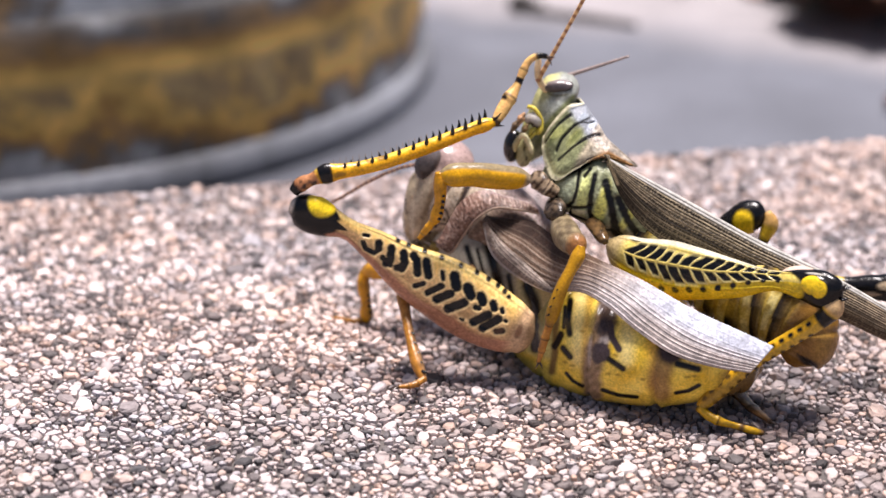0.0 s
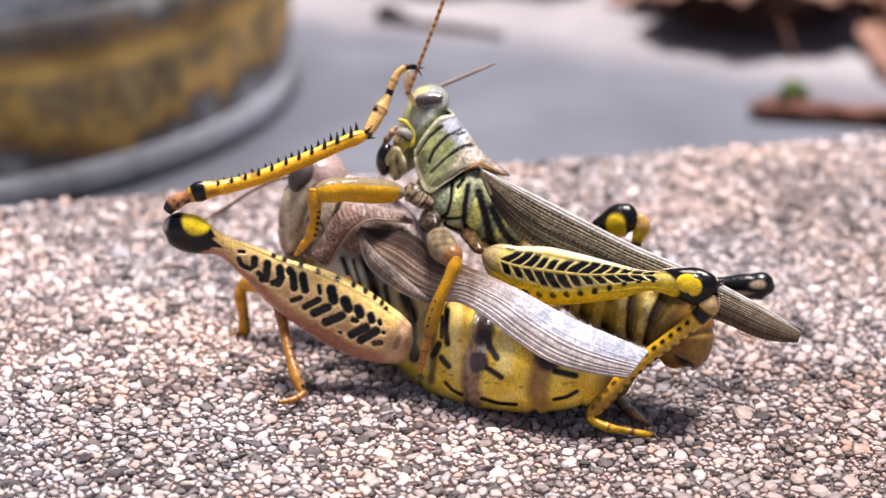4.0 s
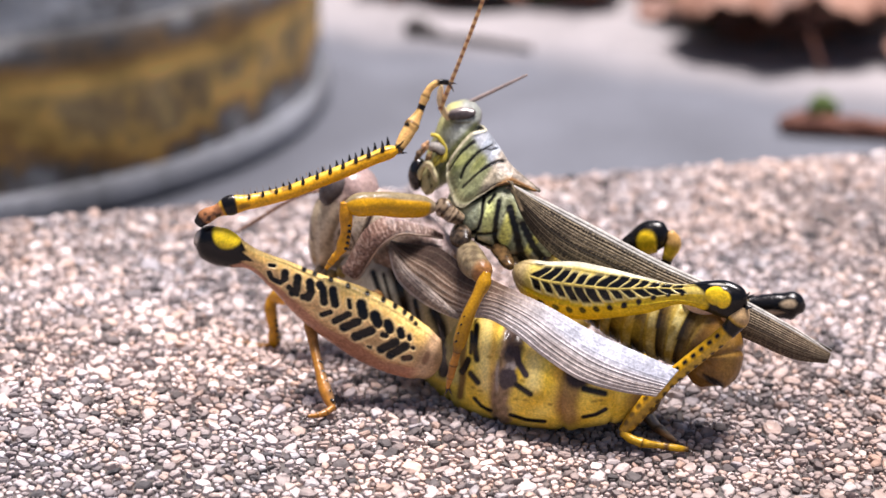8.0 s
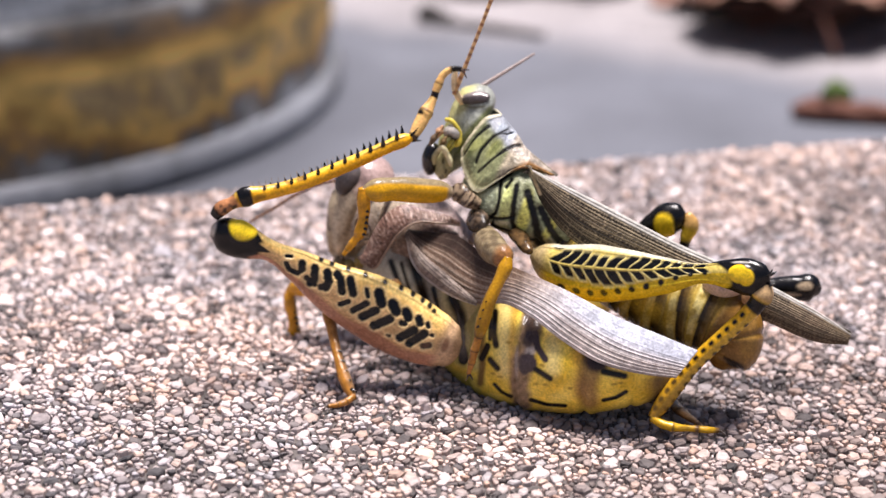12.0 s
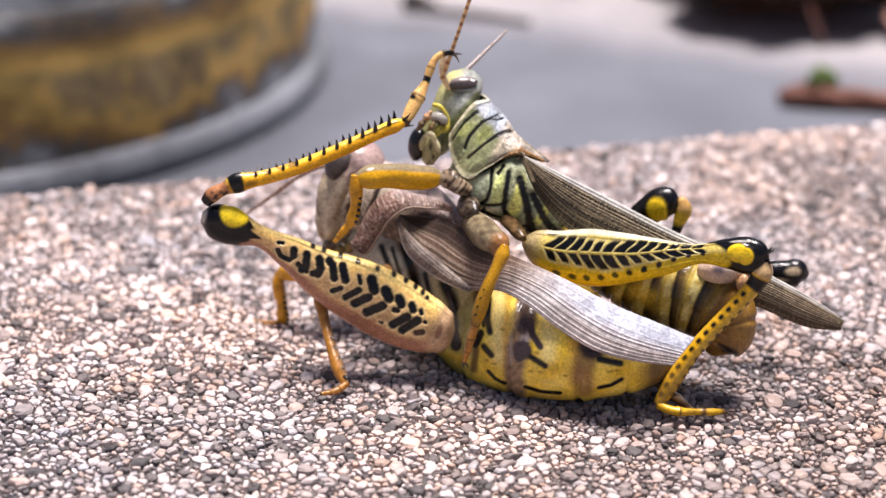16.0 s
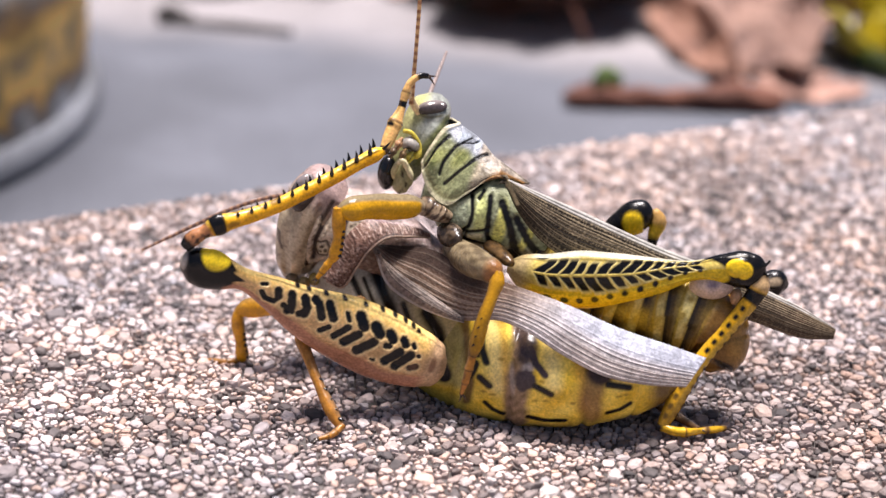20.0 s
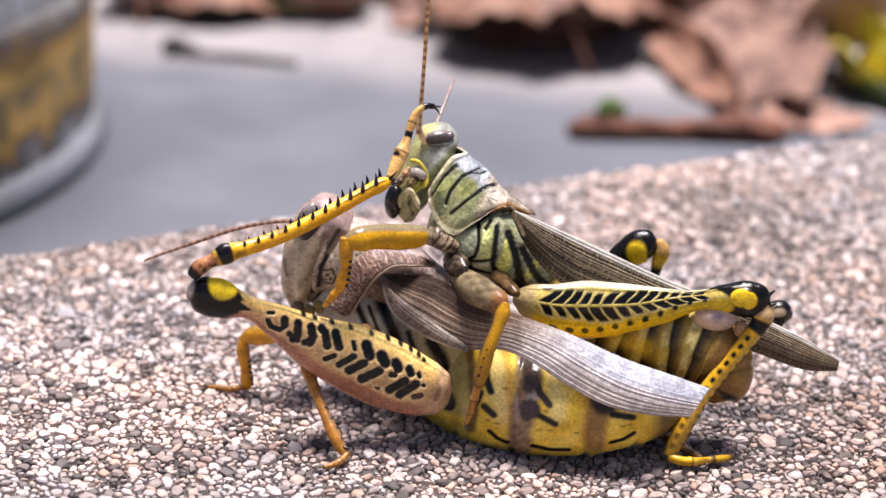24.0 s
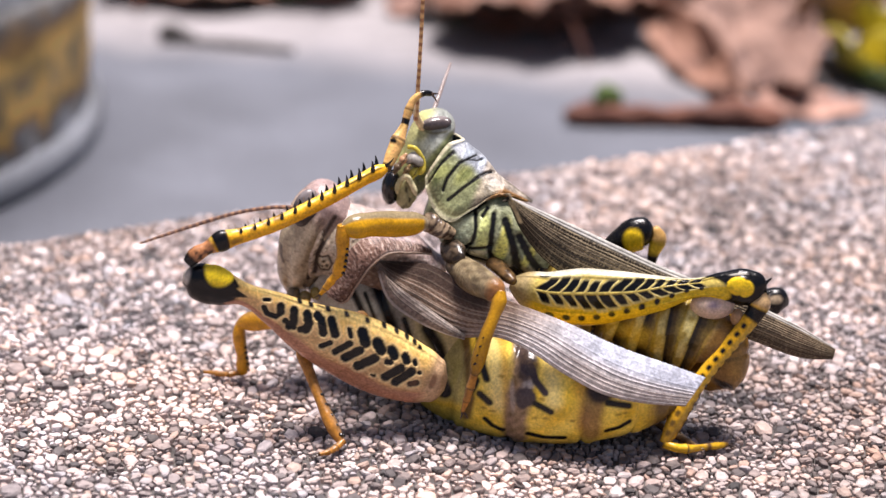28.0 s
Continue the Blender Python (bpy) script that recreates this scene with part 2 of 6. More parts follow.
def loft(name, rows, side, material, parent, colour, nu=48, nv=24, label="", bulge=None, pivot=None, power=1.0, shear=0.0, carve=None):
    """A rounded limb or body part through rows of (x, y, z, half-width towards side, half-height). v runs: 0 towards side, 0.25 up, 0.5 away, 0.75 down."""
    c, u = spline(rows, nu)
    c[:, 3:] = np.maximum(c[:, 3:], 0.02)
    tan = unit(np.gradient(c[:, :3], axis=0))
    a = np.array(side, float)[None] - (tan @ np.array(side, float))[:, None] * tan
    a = unit(a)
    b = np.cross(tan, a)
    flip = b[:, 2].sum() < 0
    if flip:
        b = -b
    th = np.linspace(0, 2 * np.pi, nv, endpoint=False)
    uu, vv = np.meshgrid(u, th / (2 * np.pi), indexing="ij")
    co, si = np.cos(th), np.sin(th)
    co, si = np.sign(co) * np.abs(co) ** power, np.sign(si) * np.abs(si) ** power
    grow = np.ones_like(uu) if bulge is None else bulge(uu, vv)
    pts = c[:, None, :3] + grow[..., None] * (c[:, None, 3:4] * co[None, :, None] * a[:, None] + c[:, None, 4:5] * si[None, :, None] * b[:, None])
    pts = pts + shear * (c[:, None, 4:5] * si[None, :, None]) * tan[:, None]
    if carve:
        pts = pts - carve(uu, vv, pts)[..., None] * unit(pts - c[:, None, :3])
    verts = np.concatenate([pts.reshape(-1, 3), c[:1, :3], c[-1:, :3]])
    i, j = np.meshgrid(np.arange(nu - 1), np.arange(nv), indexing="ij")
    k = (j + 1) % nv
    quads = np.stack([i * nv + j, (i + 1) * nv + j, (i + 1) * nv + k, i * nv + k], -1).reshape(-1, 4)
    j = np.arange(nv)
    cap0 = np.stack([np.full(nv, nu * nv), j, (j + 1) % nv], -1)
    cap1 = np.stack([np.full(nv, nu * nv + 1), (nu - 1) * nv + (j + 1) % nv, (nu - 1) * nv + j], -1)
    # outward for a right-handed (tan, a, b)
    faces = [tuple(f[::-1]) for f in quads] + [tuple(f[::-1]) for f in cap0] + [tuple(f[::-1]) for f in cap1]
    if flip:
        faces = [f[::-1] for f in faces]
    col = np.array(colour(uu, vv, pts) if callable(colour) else np.broadcast_to(np.array(colour, float), (*uu.shape, 3)))
    cols = np.concatenate([col.reshape(-1, 3), col[:1].mean(1), col[-1:].mean(1)])
    return put(name, verts, faces, material, parent, pivot if pivot is not None else rows[0][:3], label, cols)


def skin(name, mid, out, thick, material, parent, colour, h, uu, vv, label=""):
    """A thin shell on a grid of points, raised by h on the side towards out, with thickness."""
    nu, nv = uu.shape
    du, dv = np.gradient(mid, axis=0), np.gradient(mid, axis=1)
    nrm = unit(np.cross(du, dv))
    if out is not None:
        nrm = np.where(((nrm @ np.array(out, float)) < 0)[..., None], -nrm, nrm)
    front = mid + nrm * h[..., None]
    back = front - nrm * thick
    n = nu * nv
    verts = np.concatenate([front.reshape(-1, 3), back.reshape(-1, 3)])
    i, j = np.meshgrid(np.arange(nu - 1), np.arange(nv - 1), indexing="ij")
    q = np.stack([i * nv + j, (i + 1) * nv + j, (i + 1) * nv + j + 1, i * nv + j + 1], -1).reshape(-1, 4)
    ok = np.cross(du[nu // 2, nv // 2], dv[nu // 2, nv // 2]) @ nrm[nu // 2, nv // 2] > 0
    qf = q if ok else q[:, ::-1]
    faces = [tuple(f) for f in qf] + [tuple(f[::-1] + n) for f in qf]
    rim = [(r, 0) for r in range(nu)] + [(nu - 1, c) for c in range(1, nv)] + [(r, nv - 1) for r in range(nu - 2, -1, -1)] + [(0, c) for c in range(nv - 2, 0, -1)]
    ids = [r * nv + c for r, c in rim]
    for x, y in zip(ids, ids[1:] + ids[:1]):
        faces.append((x, y, y + n, x + n) if not ok else (y, x, x + n, y + n))
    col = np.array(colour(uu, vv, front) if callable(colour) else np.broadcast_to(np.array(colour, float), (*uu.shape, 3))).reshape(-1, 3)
    # back faces repeat the front's colours, darkened to 0.7
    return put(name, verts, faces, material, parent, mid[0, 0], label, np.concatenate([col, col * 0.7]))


def sheet(name, upper, lower, thick, material, parent, colour, nu=160, nv=36, label="", relief=None, bow=0.0, out=(0, -1, 0)):
    """A thin curved blade between an upper and a lower edge; relief raises veins, bow arches it outwards."""
    a, u = spline(upper, nu)
    b, _ = spline(lower, nu)
    uu, vv = np.meshgrid(u, np.linspace(0, 1, nv), indexing="ij")
    mid = a[:, None] * (1 - vv[..., None]) + b[:, None] * vv[..., None]
    h = bow * 4 * vv * (1 - vv) * np.minimum(1, 6 * (1 - uu) + 0.3) + (relief(uu, vv) if relief else 0)
    return skin(name, mid, out, thick, material, parent, colour, h, uu, vv, label)


def even(p, n):
    """Catmull-Rom along the first axis, its rows evenly spaced in the parameter."""
    p = np.asarray(p, float)
    t = np.linspace(0, len(p) - 1, n)
    k = np.clip(t.astype(int), 0, len(p) - 2)
    f = (t - k).reshape(-1, *([1] * (p.ndim - 1)))
    m = np.gradient(p, axis=0)
    return (2 * f**3 - 3 * f**2 + 1) * p[k] + (f**3 - 2 * f**2 + f) * m[k] + (-2 * f**3 + 3 * f**2) * p[k + 1] + (f**3 - f**2) * m[k + 1]


def saddle(name, rows, middle, thick, material, parent, colour, nu, nv, label="", relief=None):
    """A shield over the back: each row runs from the keel down the left flank, and is mirrored to the right. v: 0 right edge, 0.5 keel, 1 left edge."""
    n, c = unit(np.array(LEFT, float)), np.array(middle, float)
    left = np.array(rows, float)
    right = left - 2 * ((left - c) @ n)[..., None] * n
    net = np.concatenate([right[:, :0:-1], left], axis=1)
    mid = np.swapaxes(even(np.swapaxes(even(net, nu), 0, 1), nv), 0, 1)
    uu, vv = np.meshgrid(np.linspace(0, 1, nu), np.linspace(0, 1, nv), indexing="ij")
    h = relief(uu, vv) if relief else np.zeros_like(uu)
    du, dv = np.gradient(mid, axis=0), np.gradient(mid, axis=1)
    up = np.cross(du, dv)[nu // 2, nv // 2][2] > 0
    return skin(name, mid if up else mid[:, ::-1], None, thick, material, parent, colour, h if up else h[:, ::-1], uu, vv if up else vv[:, ::-1], label)


def way(u, v, du, dv):
    """A skin laid flat, du by dv millimetres, for line() and mark()."""
    return np.stack([u * du, np.zeros_like(u), v * dv], -1)


def flecks(p, seed=1, size=0.15):
    """Grain of that size in millimetres on a skin, between 0 and 1."""
    a, b = (p[..., 0] + 0.35 * p[..., 1]) / size, (p[..., 2] - 0.45 * p[..., 1]) / size
    t = np.random.RandomState(seed).rand(256, 256)
    i, j = np.floor(a).astype(int), np.floor(b).astype(int)
    f, g = a - i, b - j
    f, g = f * f * (3 - 2 * f), g * g * (3 - 2 * g)
    w = lambda x, y: t[x % 256, y % 256]
    return (w(i, j) * (1 - f) + w(i + 1, j) * f) * (1 - g) + (w(i, j + 1) * (1 - f) + w(i + 1, j + 1) * f) * g


def grit(u, seed=1):
    """Fine grain, a value between 0 and 1 for every point of a skin."""
    return np.random.RandomState(seed).rand(*u.shape)


def blob(name, centre, radii, axis_x, axis_y, material, parent, colour, nu=20, nv=24, label="", shape=None):
    """An ellipsoid with its own axes; shape(direction) scales it."""
    ax = unit(np.array(axis_x, float))
    ay = np.array(axis_y, float)
    ay = unit(ay - (ay @ ax) * ax)
    az = np.cross(ax, ay)
    la, lo = np.meshgrid(np.linspace(0, np.pi, nu), np.linspace(0, 2 * np.pi, nv, endpoint=False), indexing="ij")
    d = np.stack([np.cos(la), np.sin(la) * np.cos(lo), np.sin(la) * np.sin(lo)], -1)
    k = np.ones(d.shape[:2]) if shape is None else shape(d)
    r = d * np.array(radii) * k[..., None]
    pts = np.array(centre, float) + r[..., 0:1] * ax + r[..., 1:2] * ay + r[..., 2:3] * az
    i, j = np.meshgrid(np.arange(nu - 1), np.arange(nv), indexing="ij")
    jj = (j + 1) % nv
    faces = np.stack([i * nv + j, (i + 1) * nv + j, (i + 1) * nv + jj, i * nv + jj], -1).reshape(-1, 4)
    col = np.array(colour(d) if callable(colour) else np.broadcast_to(np.array(colour, float), d.shape)).reshape(-1, 3)
    return put(name, pts.reshape(-1, 3), faces, material, parent, centre, label, col)


def mix(a, b, k):
    k = np.clip(np.asarray(k, float), 0, 1)[..., None]
    return np.asarray(a, float) * (1 - k) + np.asarray(b, float) * k


def step(x, lo, hi):
    k = np.clip((np.asarray(x, float) - lo) / (hi - lo), 0, 1)
    return k * k * (3 - 2 * k)


def spot(u, v, u0, v0, ru, rv, soft=0.35):
    """1 inside an oval mark on a part's skin; v wraps."""
    dv = (np.asarray(v) - v0 + 0.5) % 1.0 - 0.5
    r = np.sqrt(((np.asarray(u) - u0) / ru) ** 2 + (dv / rv) ** 2)
    return 1 - step(r, 1 - soft, 1 + soft)


def swing(ob, rows):
    """Turns a part about its own origin; rows of seconds and degrees."""
    rest = ob.matrix_basis.copy()
    walk(ob, [(t, rest @ pose(0, 0, 0, a, b, c)) for t, a, b, c in rows])


def swing_leg(owner, femur, shank, hip, knee, rows):
    """Turns a thigh at the hip, and shank and foot at the knee; rows of seconds and twice three degrees."""
    h, k = ((v3(p) - ORIGIN[owner]) * MM for p in (hip, knee))
    at = Matrix.Translation
    rests = [(ob, ob.matrix_basis.copy()) for ob in (femur, *shank)]
    for ob, rest in rests:
        keys = []
        for t, a, b, c, d, e, f in rows:
            m = at(h) @ pose(0, 0, 0, a, b, c) @ at(-h)
            if ob is not femur:
                m = m @ at(k) @ pose(0, 0, 0, d, e, f) @ at(-k)
            keys.append((t, m @ rest))
        walk(ob, keys)


def line(p, path, width, soft=0.6):
    """1 along a drawn line (x, z in millimetres) on a flank."""
    x, z = p[..., 0], p[..., 2]
    best = np.full(x.shape, 1e9)
    for (a, b), (c, d) in zip(path, path[1:]):
        t = np.clip(((x - a) * (c - a) + (z - b) * (d - b)) / max((c - a) ** 2 + (d - b) ** 2, 1e-9), 0, 1)
        best = np.minimum(best, np.hypot(x - a - t * (c - a), z - b - t * (d - b)))
    return 1 - step(best, width * (1 - soft), width * (1 + soft))


def mark(p, x, z, rx, rz, turn=0.0, soft=0.3):
    """1 inside an oval mark at (x, z) on a flank."""
    c, s = math.cos(radians(turn)), math.sin(radians(turn))
    dx, dz = p[..., 0] - x, p[..., 2] - z
    return 1 - step(np.hypot((dx * c + dz * s) / rx, (dz * c - dx * s) / rz), 1 - soft, 1 + soft)


def specks(p, scale, share=0.8):
    """Small dark pits scattered over a skin, 0 or 1."""
    x, y, z = (p[..., k] * scale for k in range(3))
    return step(np.sin(x * 2.3 + 1.7 * np.sin(z * 1.3)) * np.sin(z * 2.9 + 1.9 * np.sin(x * 1.1 + y)), share - 0.15, share + 0.1)


def wobble(p, scale, seed=0.0):
    """Smooth mottling between 0 and 1."""
    x, y, z = (p[..., k] * scale for k in range(3))
    w = np.sin(x * 1.7 + seed) * np.sin(z * 2.1 + 1.3 * np.sin(x * 0.9)) + np.sin(x * 3.9 - z * 2.7 + seed) * 0.5 + np.sin(y * 2.3 + z * 4.3) * 0.4
    return 0.5 + 0.26 * w


BLACK, LEMON = (0.004, 0.0035, 0.004), (0.90, 0.60, 0.015)
LEFT = (-0.26, -0.966, 0)
# ---- the slab and the lower ground ----
EDGE_DIR = unit(np.array([122.0, 41.0]))
EDGE_POINT = np.array([-48.0, 56.0])


def slab_corner(along, back):
    """A point of the slab's top, from its far edge: along it and back from it."""
    n = np.array([EDGE_DIR[1], -EDGE_DIR[0]])
    return EDGE_POINT + EDGE_DIR * along + n * back


corners = [slab_corner(-260, 0), slab_corner(330, 0), slab_corner(330, 400), slab_corner(-260, 400)]
top = [(*c, -0.45) for c in corners]
low = [(*c, -34) for c in corners]
slab = put("paving_slab", top + low, [(3, 2, 1, 0), (4, 5, 6, 7), (0, 1, 5, 4), (1, 2, 6, 5), (2, 3, 7, 6), (3, 0, 4, 7)], BINDER, None, (0, 0, 0), smooth=False)
tagged(slab, "pale exposed-aggregate paving slab with a straight edge", "paving slab", kind="structure")

g = 40000.0
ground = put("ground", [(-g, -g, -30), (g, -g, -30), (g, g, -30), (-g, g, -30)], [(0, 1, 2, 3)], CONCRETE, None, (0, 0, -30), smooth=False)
tagged(ground, "smooth grey worn concrete ground below the slab", "ground", kind="structure")
# ---- female grasshopper ----
female = thing("female_grasshopper", (2, 6, 0), "large tan and yellow grasshopper with black chevrons on gravel", "grasshopper", "mating grasshoppers")


def flank(v, mid=0.0):
    return (np.asarray(v) - mid + 0.5) % 1.0 - 0.5


def chevrons(u, d, n, u0, u1, k_up, k_low, up, low, fat, seed=0.0):
    """Herringbone bars on a thigh, pointing to its base; d is the way round from the midline; uneven, as grown."""
    lean = np.where(d > 0, k_up, k_low) * np.abs(d)
    ph = ((u + lean - u0) / (u1 - u0)) * n
    cell = np.floor(ph)
    vary = np.sin(cell * 7.3 + np.where(d > 0, 0.0, 2.6) + seed)
    f = np.abs((ph % 1.0) - 0.5 + 0.05 * np.sin(d * 60 + cell))
    span = np.where(d > 0, up, low) * (0.88 + 0.13 * vary)
    inside = step(ph, -0.05, 0.1) * (1 - step(ph, n - 0.1, n + 0.05))
    tip = 1 - step(np.abs(d), span - 0.012, span + 0.006)
    wide = fat + 0.05 * vary - 0.08 * step(np.abs(d), 0.5 * span, span)
    return (1 - step(f, wide - 0.05, wide + 0.05)) * inside * tip * step(np.abs(d), 0.004, 0.012)


# the black bars of her thigh: paths along the flank and half-widths
THIGH_BARS = (([(-16.5, 12.4), (-16.5, 11.6)], 0.32), ([(-18.0, 12.3), (-17.7, 11.6), (-16.9, 11.3), (-16.5, 11.6)], 0.22), ([(-18.0, 12.9), (-17.4, 12.85)], 0.16), ([(-15.3, 12.0), (-15.4, 10.7), (-15.9, 10.3)], 0.34),
              ([(-14.2, 11.6), (-14.05, 10.6), (-14.4, 9.9)], 0.36), ([(-13.4, 11.4), (-12.95, 10.9), (-12.8, 9.6)], 0.34), ([(-12.1, 11.0), (-11.75, 9.5)], 0.36), ([(-10.55, 10.2), (-10.4, 9.4)], 0.2),
              ([(-9.45, 10.0), (-9.1, 8.75)], 0.44), ([(-8.2, 9.1), (-7.7, 8.1)], 0.45), ([(-6.95, 8.45), (-6.6, 7.65)], 0.40), ([(-5.75, 7.9), (-5.55, 7.2)], 0.33), ([(-4.9, 7.4), (-4.8, 7.0)], 0.2),
              ([(-16.2, 11.0), (-15.3, 10.2)], 0.24), ([(-14.9, 10.0), (-14.1, 10.4)], 0.28), ([(-13.1, 8.5), (-12.1, 8.95)], 0.22), ([(-11.9, 8.0), (-10.4, 8.95)], 0.28), ([(-11.1, 7.45), (-9.5, 8.35)], 0.36),
              ([(-10.0, 6.7), (-8.2, 7.65)], 0.38), ([(-7.4, 7.3), (-6.9, 7.2)], 0.26), ([(-8.7, 6.0), (-8.3, 5.95)], 0.12), ([(-7.6, 5.75), (-5.95, 6.8)], 0.36), ([(-6.7, 5.3), (-5.0, 6.55)], 0.36), ([(-5.4, 5.2), (-4.6, 5.4)], 0.26), ([(-4.55, 6.35), (-4.4, 6.25)], 0.16))
THIGH_DOTS = ((-14.8, 12.5), (-13.8, 12.15), (-12.3, 11.7), (-10.7, 11.25), (-8.9, 10.7), (-7.4, 10.2), (-6.3, 9.7), (-5.4, 9.2), (-4.75, 8.75), (-4.35, 8.35))


def female_bars(p, more=0.0, soft=0.18):
    out = np.zeros(p.shape[:2])
    rough = 1 + 0.22 * (wobble(p, 4.5) - 0.5)
    for path, w in THIGH_BARS:
        q = np.array(path)
        ends = unit(q[1] - q[0]), unit(q[-1] - q[-2])
        k = min(0.5 * w, 0.25 * np.linalg.norm(q[-1] - q[0]))
        q[0], q[-1] = q[0] + k * ends[0], q[-1] - k * ends[1]
        out = np.maximum(out, line(p, q, 1.15 * w * rough + more, soft))
    return out


def female_femur_colour(u, v, p):
    d = flank(v)
    base = mix((0.74, 0.45, 0.19), (0.86, 0.54, 0.16), step(d, 0.02, 0.13))
    base = mix(base, (0.44, 0.20, 0.115), 1 - step(d + 0.015 * np.sin(u * 25), -0.085, -0.03))
    base = mix(base, (0.92, 0.66, 0.22), step(d, 0.14, 0.17) * (1 - step(d, 0.24, 0.28)))
    base = mix(base, (0.50, 0.28, 0.16), step(d, 0.27, 0.32))
    base = mix(base, (0.56, 0.36, 0.20), step(u, 0.90, 0.955))
    base = base * (0.72 + 0.40 * flecks(p, 21))[..., None]
    c = mix(base, (0.90, 0.66, 0.32), female_bars(p, 0.12, 0.5) * 0.85)
    c = mix(c, BLACK, female_bars(p))
    for x, z in THIGH_DOTS:
        c = mix(c, BLACK, mark(p, x, z, 0.25, 0.17, -25, 0.4) * step(d, 0.02, 0.05) * (1 - step(d, 0.3, 0.35)))
    c = mix(c, (0.20, 0.09, 0.045), spot(u, v, 0.955, 0.03, 0.012, 0.05) * 0.8 + mark(p, -5.0, 5.3, 0.5, 0.3, 10, 0.6) * 0.4)
    knee = 1 - step(u + 0.25 * (d - 0.06) ** 2 - 0.06 * (1 - step(np.abs(d - 0.03), 0.0, 0.06)) + 0.012 * np.sin(d * 40), 0.165, 0.185)
    c = mix(c, BLACK, knee)
    c = mix(c, (0.44, 0.38, 0.32), spot(u, v, 0.004, 0.1, 0.014, 0.2))
    c = mix(c, (1.0, 0.72, 0.02), spot(u, v, 0.104, 0.195, 0.053, 0.155, 0.12))
    return c * (0.88 + 0.18 * wobble(p, 1.1))[..., None]


loft("hind_femur", [(-24.9, 4.8, 15.0, 0.35, 0.5), (-24.3, 4.8, 14.9, 0.95, 1.25), (-22.9, 4.8, 14.4, 1.15, 1.8), (-21.5, 4.8, 13.9, 1.05, 1.6), (-19.8, 5.0, 13.3, 0.85, 1.05),
     (-17.0, 5.2, 11.75, 1.0, 1.6), (-13.7, 5.3, 9.6, 1.4, 2.55), (-10.4, 5.0, 8.05, 1.75, 3.2), (-7.4, 4.5, 6.65, 1.85, 3.3), (-5.0, 3.9, 5.7, 1.75, 2.9), (-3.2, 3.5, 5.1, 1.4, 2.3), (-2.3, 3.2, 4.8, 0.9, 1.6), (-1.9, 3.1, 4.7, 0.3, 0.6)],
     LEFT, CUTICLE, female, female_femur_colour, 300, 176, carve=lambda u, v, p: 0.10 * female_bars(p) - 0.14 * spot(u, v, 0.6, 0.19, 0.34, 0.016) - 0.12 * spot(u, v, 0.6, -0.05, 0.36, 0.018) - 0.16 * spot(u, v, 0.115, 0.175, 0.05, 0.11))
SHANK = [(-24.5, 4.4, 16.5, 0.45, 0.5), (-23.9, 4.3, 17.2, 0.62, 0.7), (-22.8, 4.4, 17.8, 0.52, 0.58), (-21.6, 4.5, 18.35, 0.65, 0.95), (-20.6, 4.7, 18.55, 0.6, 0.75), (-18.9, 5.1, 18.85, 0.55, 0.66), (-16.4, 5.6, 19.55, 0.55, 0.64), (-13.9, 6.2, 20.5, 0.55, 0.64), (-11.4, 6.9, 21.5, 0.56, 0.64), (-8.8, 7.7, 22.6, 0.52, 0.6), (-7.3, 8.2, 23.15, 0.5, 0.58), (-6.8, 8.4, 23.3, 0.3, 0.35)]


def yellow_shank(u, v, p):
    c = mix((0.78, 0.38, 0.008), (0.84, 0.54, 0.06), step(v, 0.03, 0.16) * (1 - step(v, 0.3, 0.45)))
    c = mix(c, BLACK, step(u, 0.14, 0.15) * (1 - step(u, 0.20, 0.21)))
    c = mix(c, mix((0.40, 0.17, 0.07), (0.06, 0.03, 0.02), step(wobble(p, 2.4), 0.5, 0.7)), 1 - step(u, 0.13, 0.145))
    c = mix(c, BLACK, 1 - step(u, 0.03, 0.05))
    c = mix(c, BLACK, spot(u, v, 0.87, 0.08, 0.11, 0.035) * 0.92)
    c = mix(c, (0.1, 0.05, 0.01), spot(u, v, 0.28, 0.17, 0.07, 0.03) * 0.8 + spot(u, v, 0.42, 0.18, 0.05, 0.03) * 0.6 + spot(u, v, 0.24, -0.05, 0.03, 0.06) * 0.6)
    c = mix(c, (0.16, 0.07, 0.015), specks(p, 1.3, 0.62) * step(v, 0.02, 0.1) * (1 - step(v, 0.3, 0.4)) * 0.75 * step(u, 0.2, 0.25))
    return c * (0.85 + 0.25 * flecks(p, 141))[..., None]


def thorn(name, root, tip, thick, parent, colour=BLACK):
    r, t = np.array(root, float), np.array(tip, float)
    mid = 0.5 * (r + t) + 0.06 * np.array([1, 0, 0])
    return loft(name, [(*r, thick, thick), (*mid, thick * 0.62, thick * 0.62), (*t, 0.025, 0.025)], (0.1, -1, 0), GLOSS, parent, colour, 6, 8)


def spiny_shank(name, rows, parent, colour, up, first, count, gap, sizes, label=""):
    """A shank with two rows of black spines and fine hairs."""
    ob = loft(name, rows, LEFT, CUTICLE, parent, colour, 140, 24, label)
    c, _ = spline(rows, 201)
    up = np.array(up, float)
    for row in range(2):
        for k in range(count):
            s = first + gap * k + 0.45 * gap * row
            if s > 0.97:
                continue
            q = c[int(s * 200)][:3]
            tan = unit(c[min(int(s * 200) + 2, 200)][:3] - c[int(s * 200) - 2][:3])
            size = sizes[0] + (sizes[1] - sizes[0]) * k / count
            out = np.array([0, -0.28 if row == 0 else 0.3, 0])
            root = q + up * 0.32 + out
            thorn("spine", root, root + up * size + 0.22 * size * tan + out * 0.5, 0.17 + 0.07 * size, ob)
    return ob


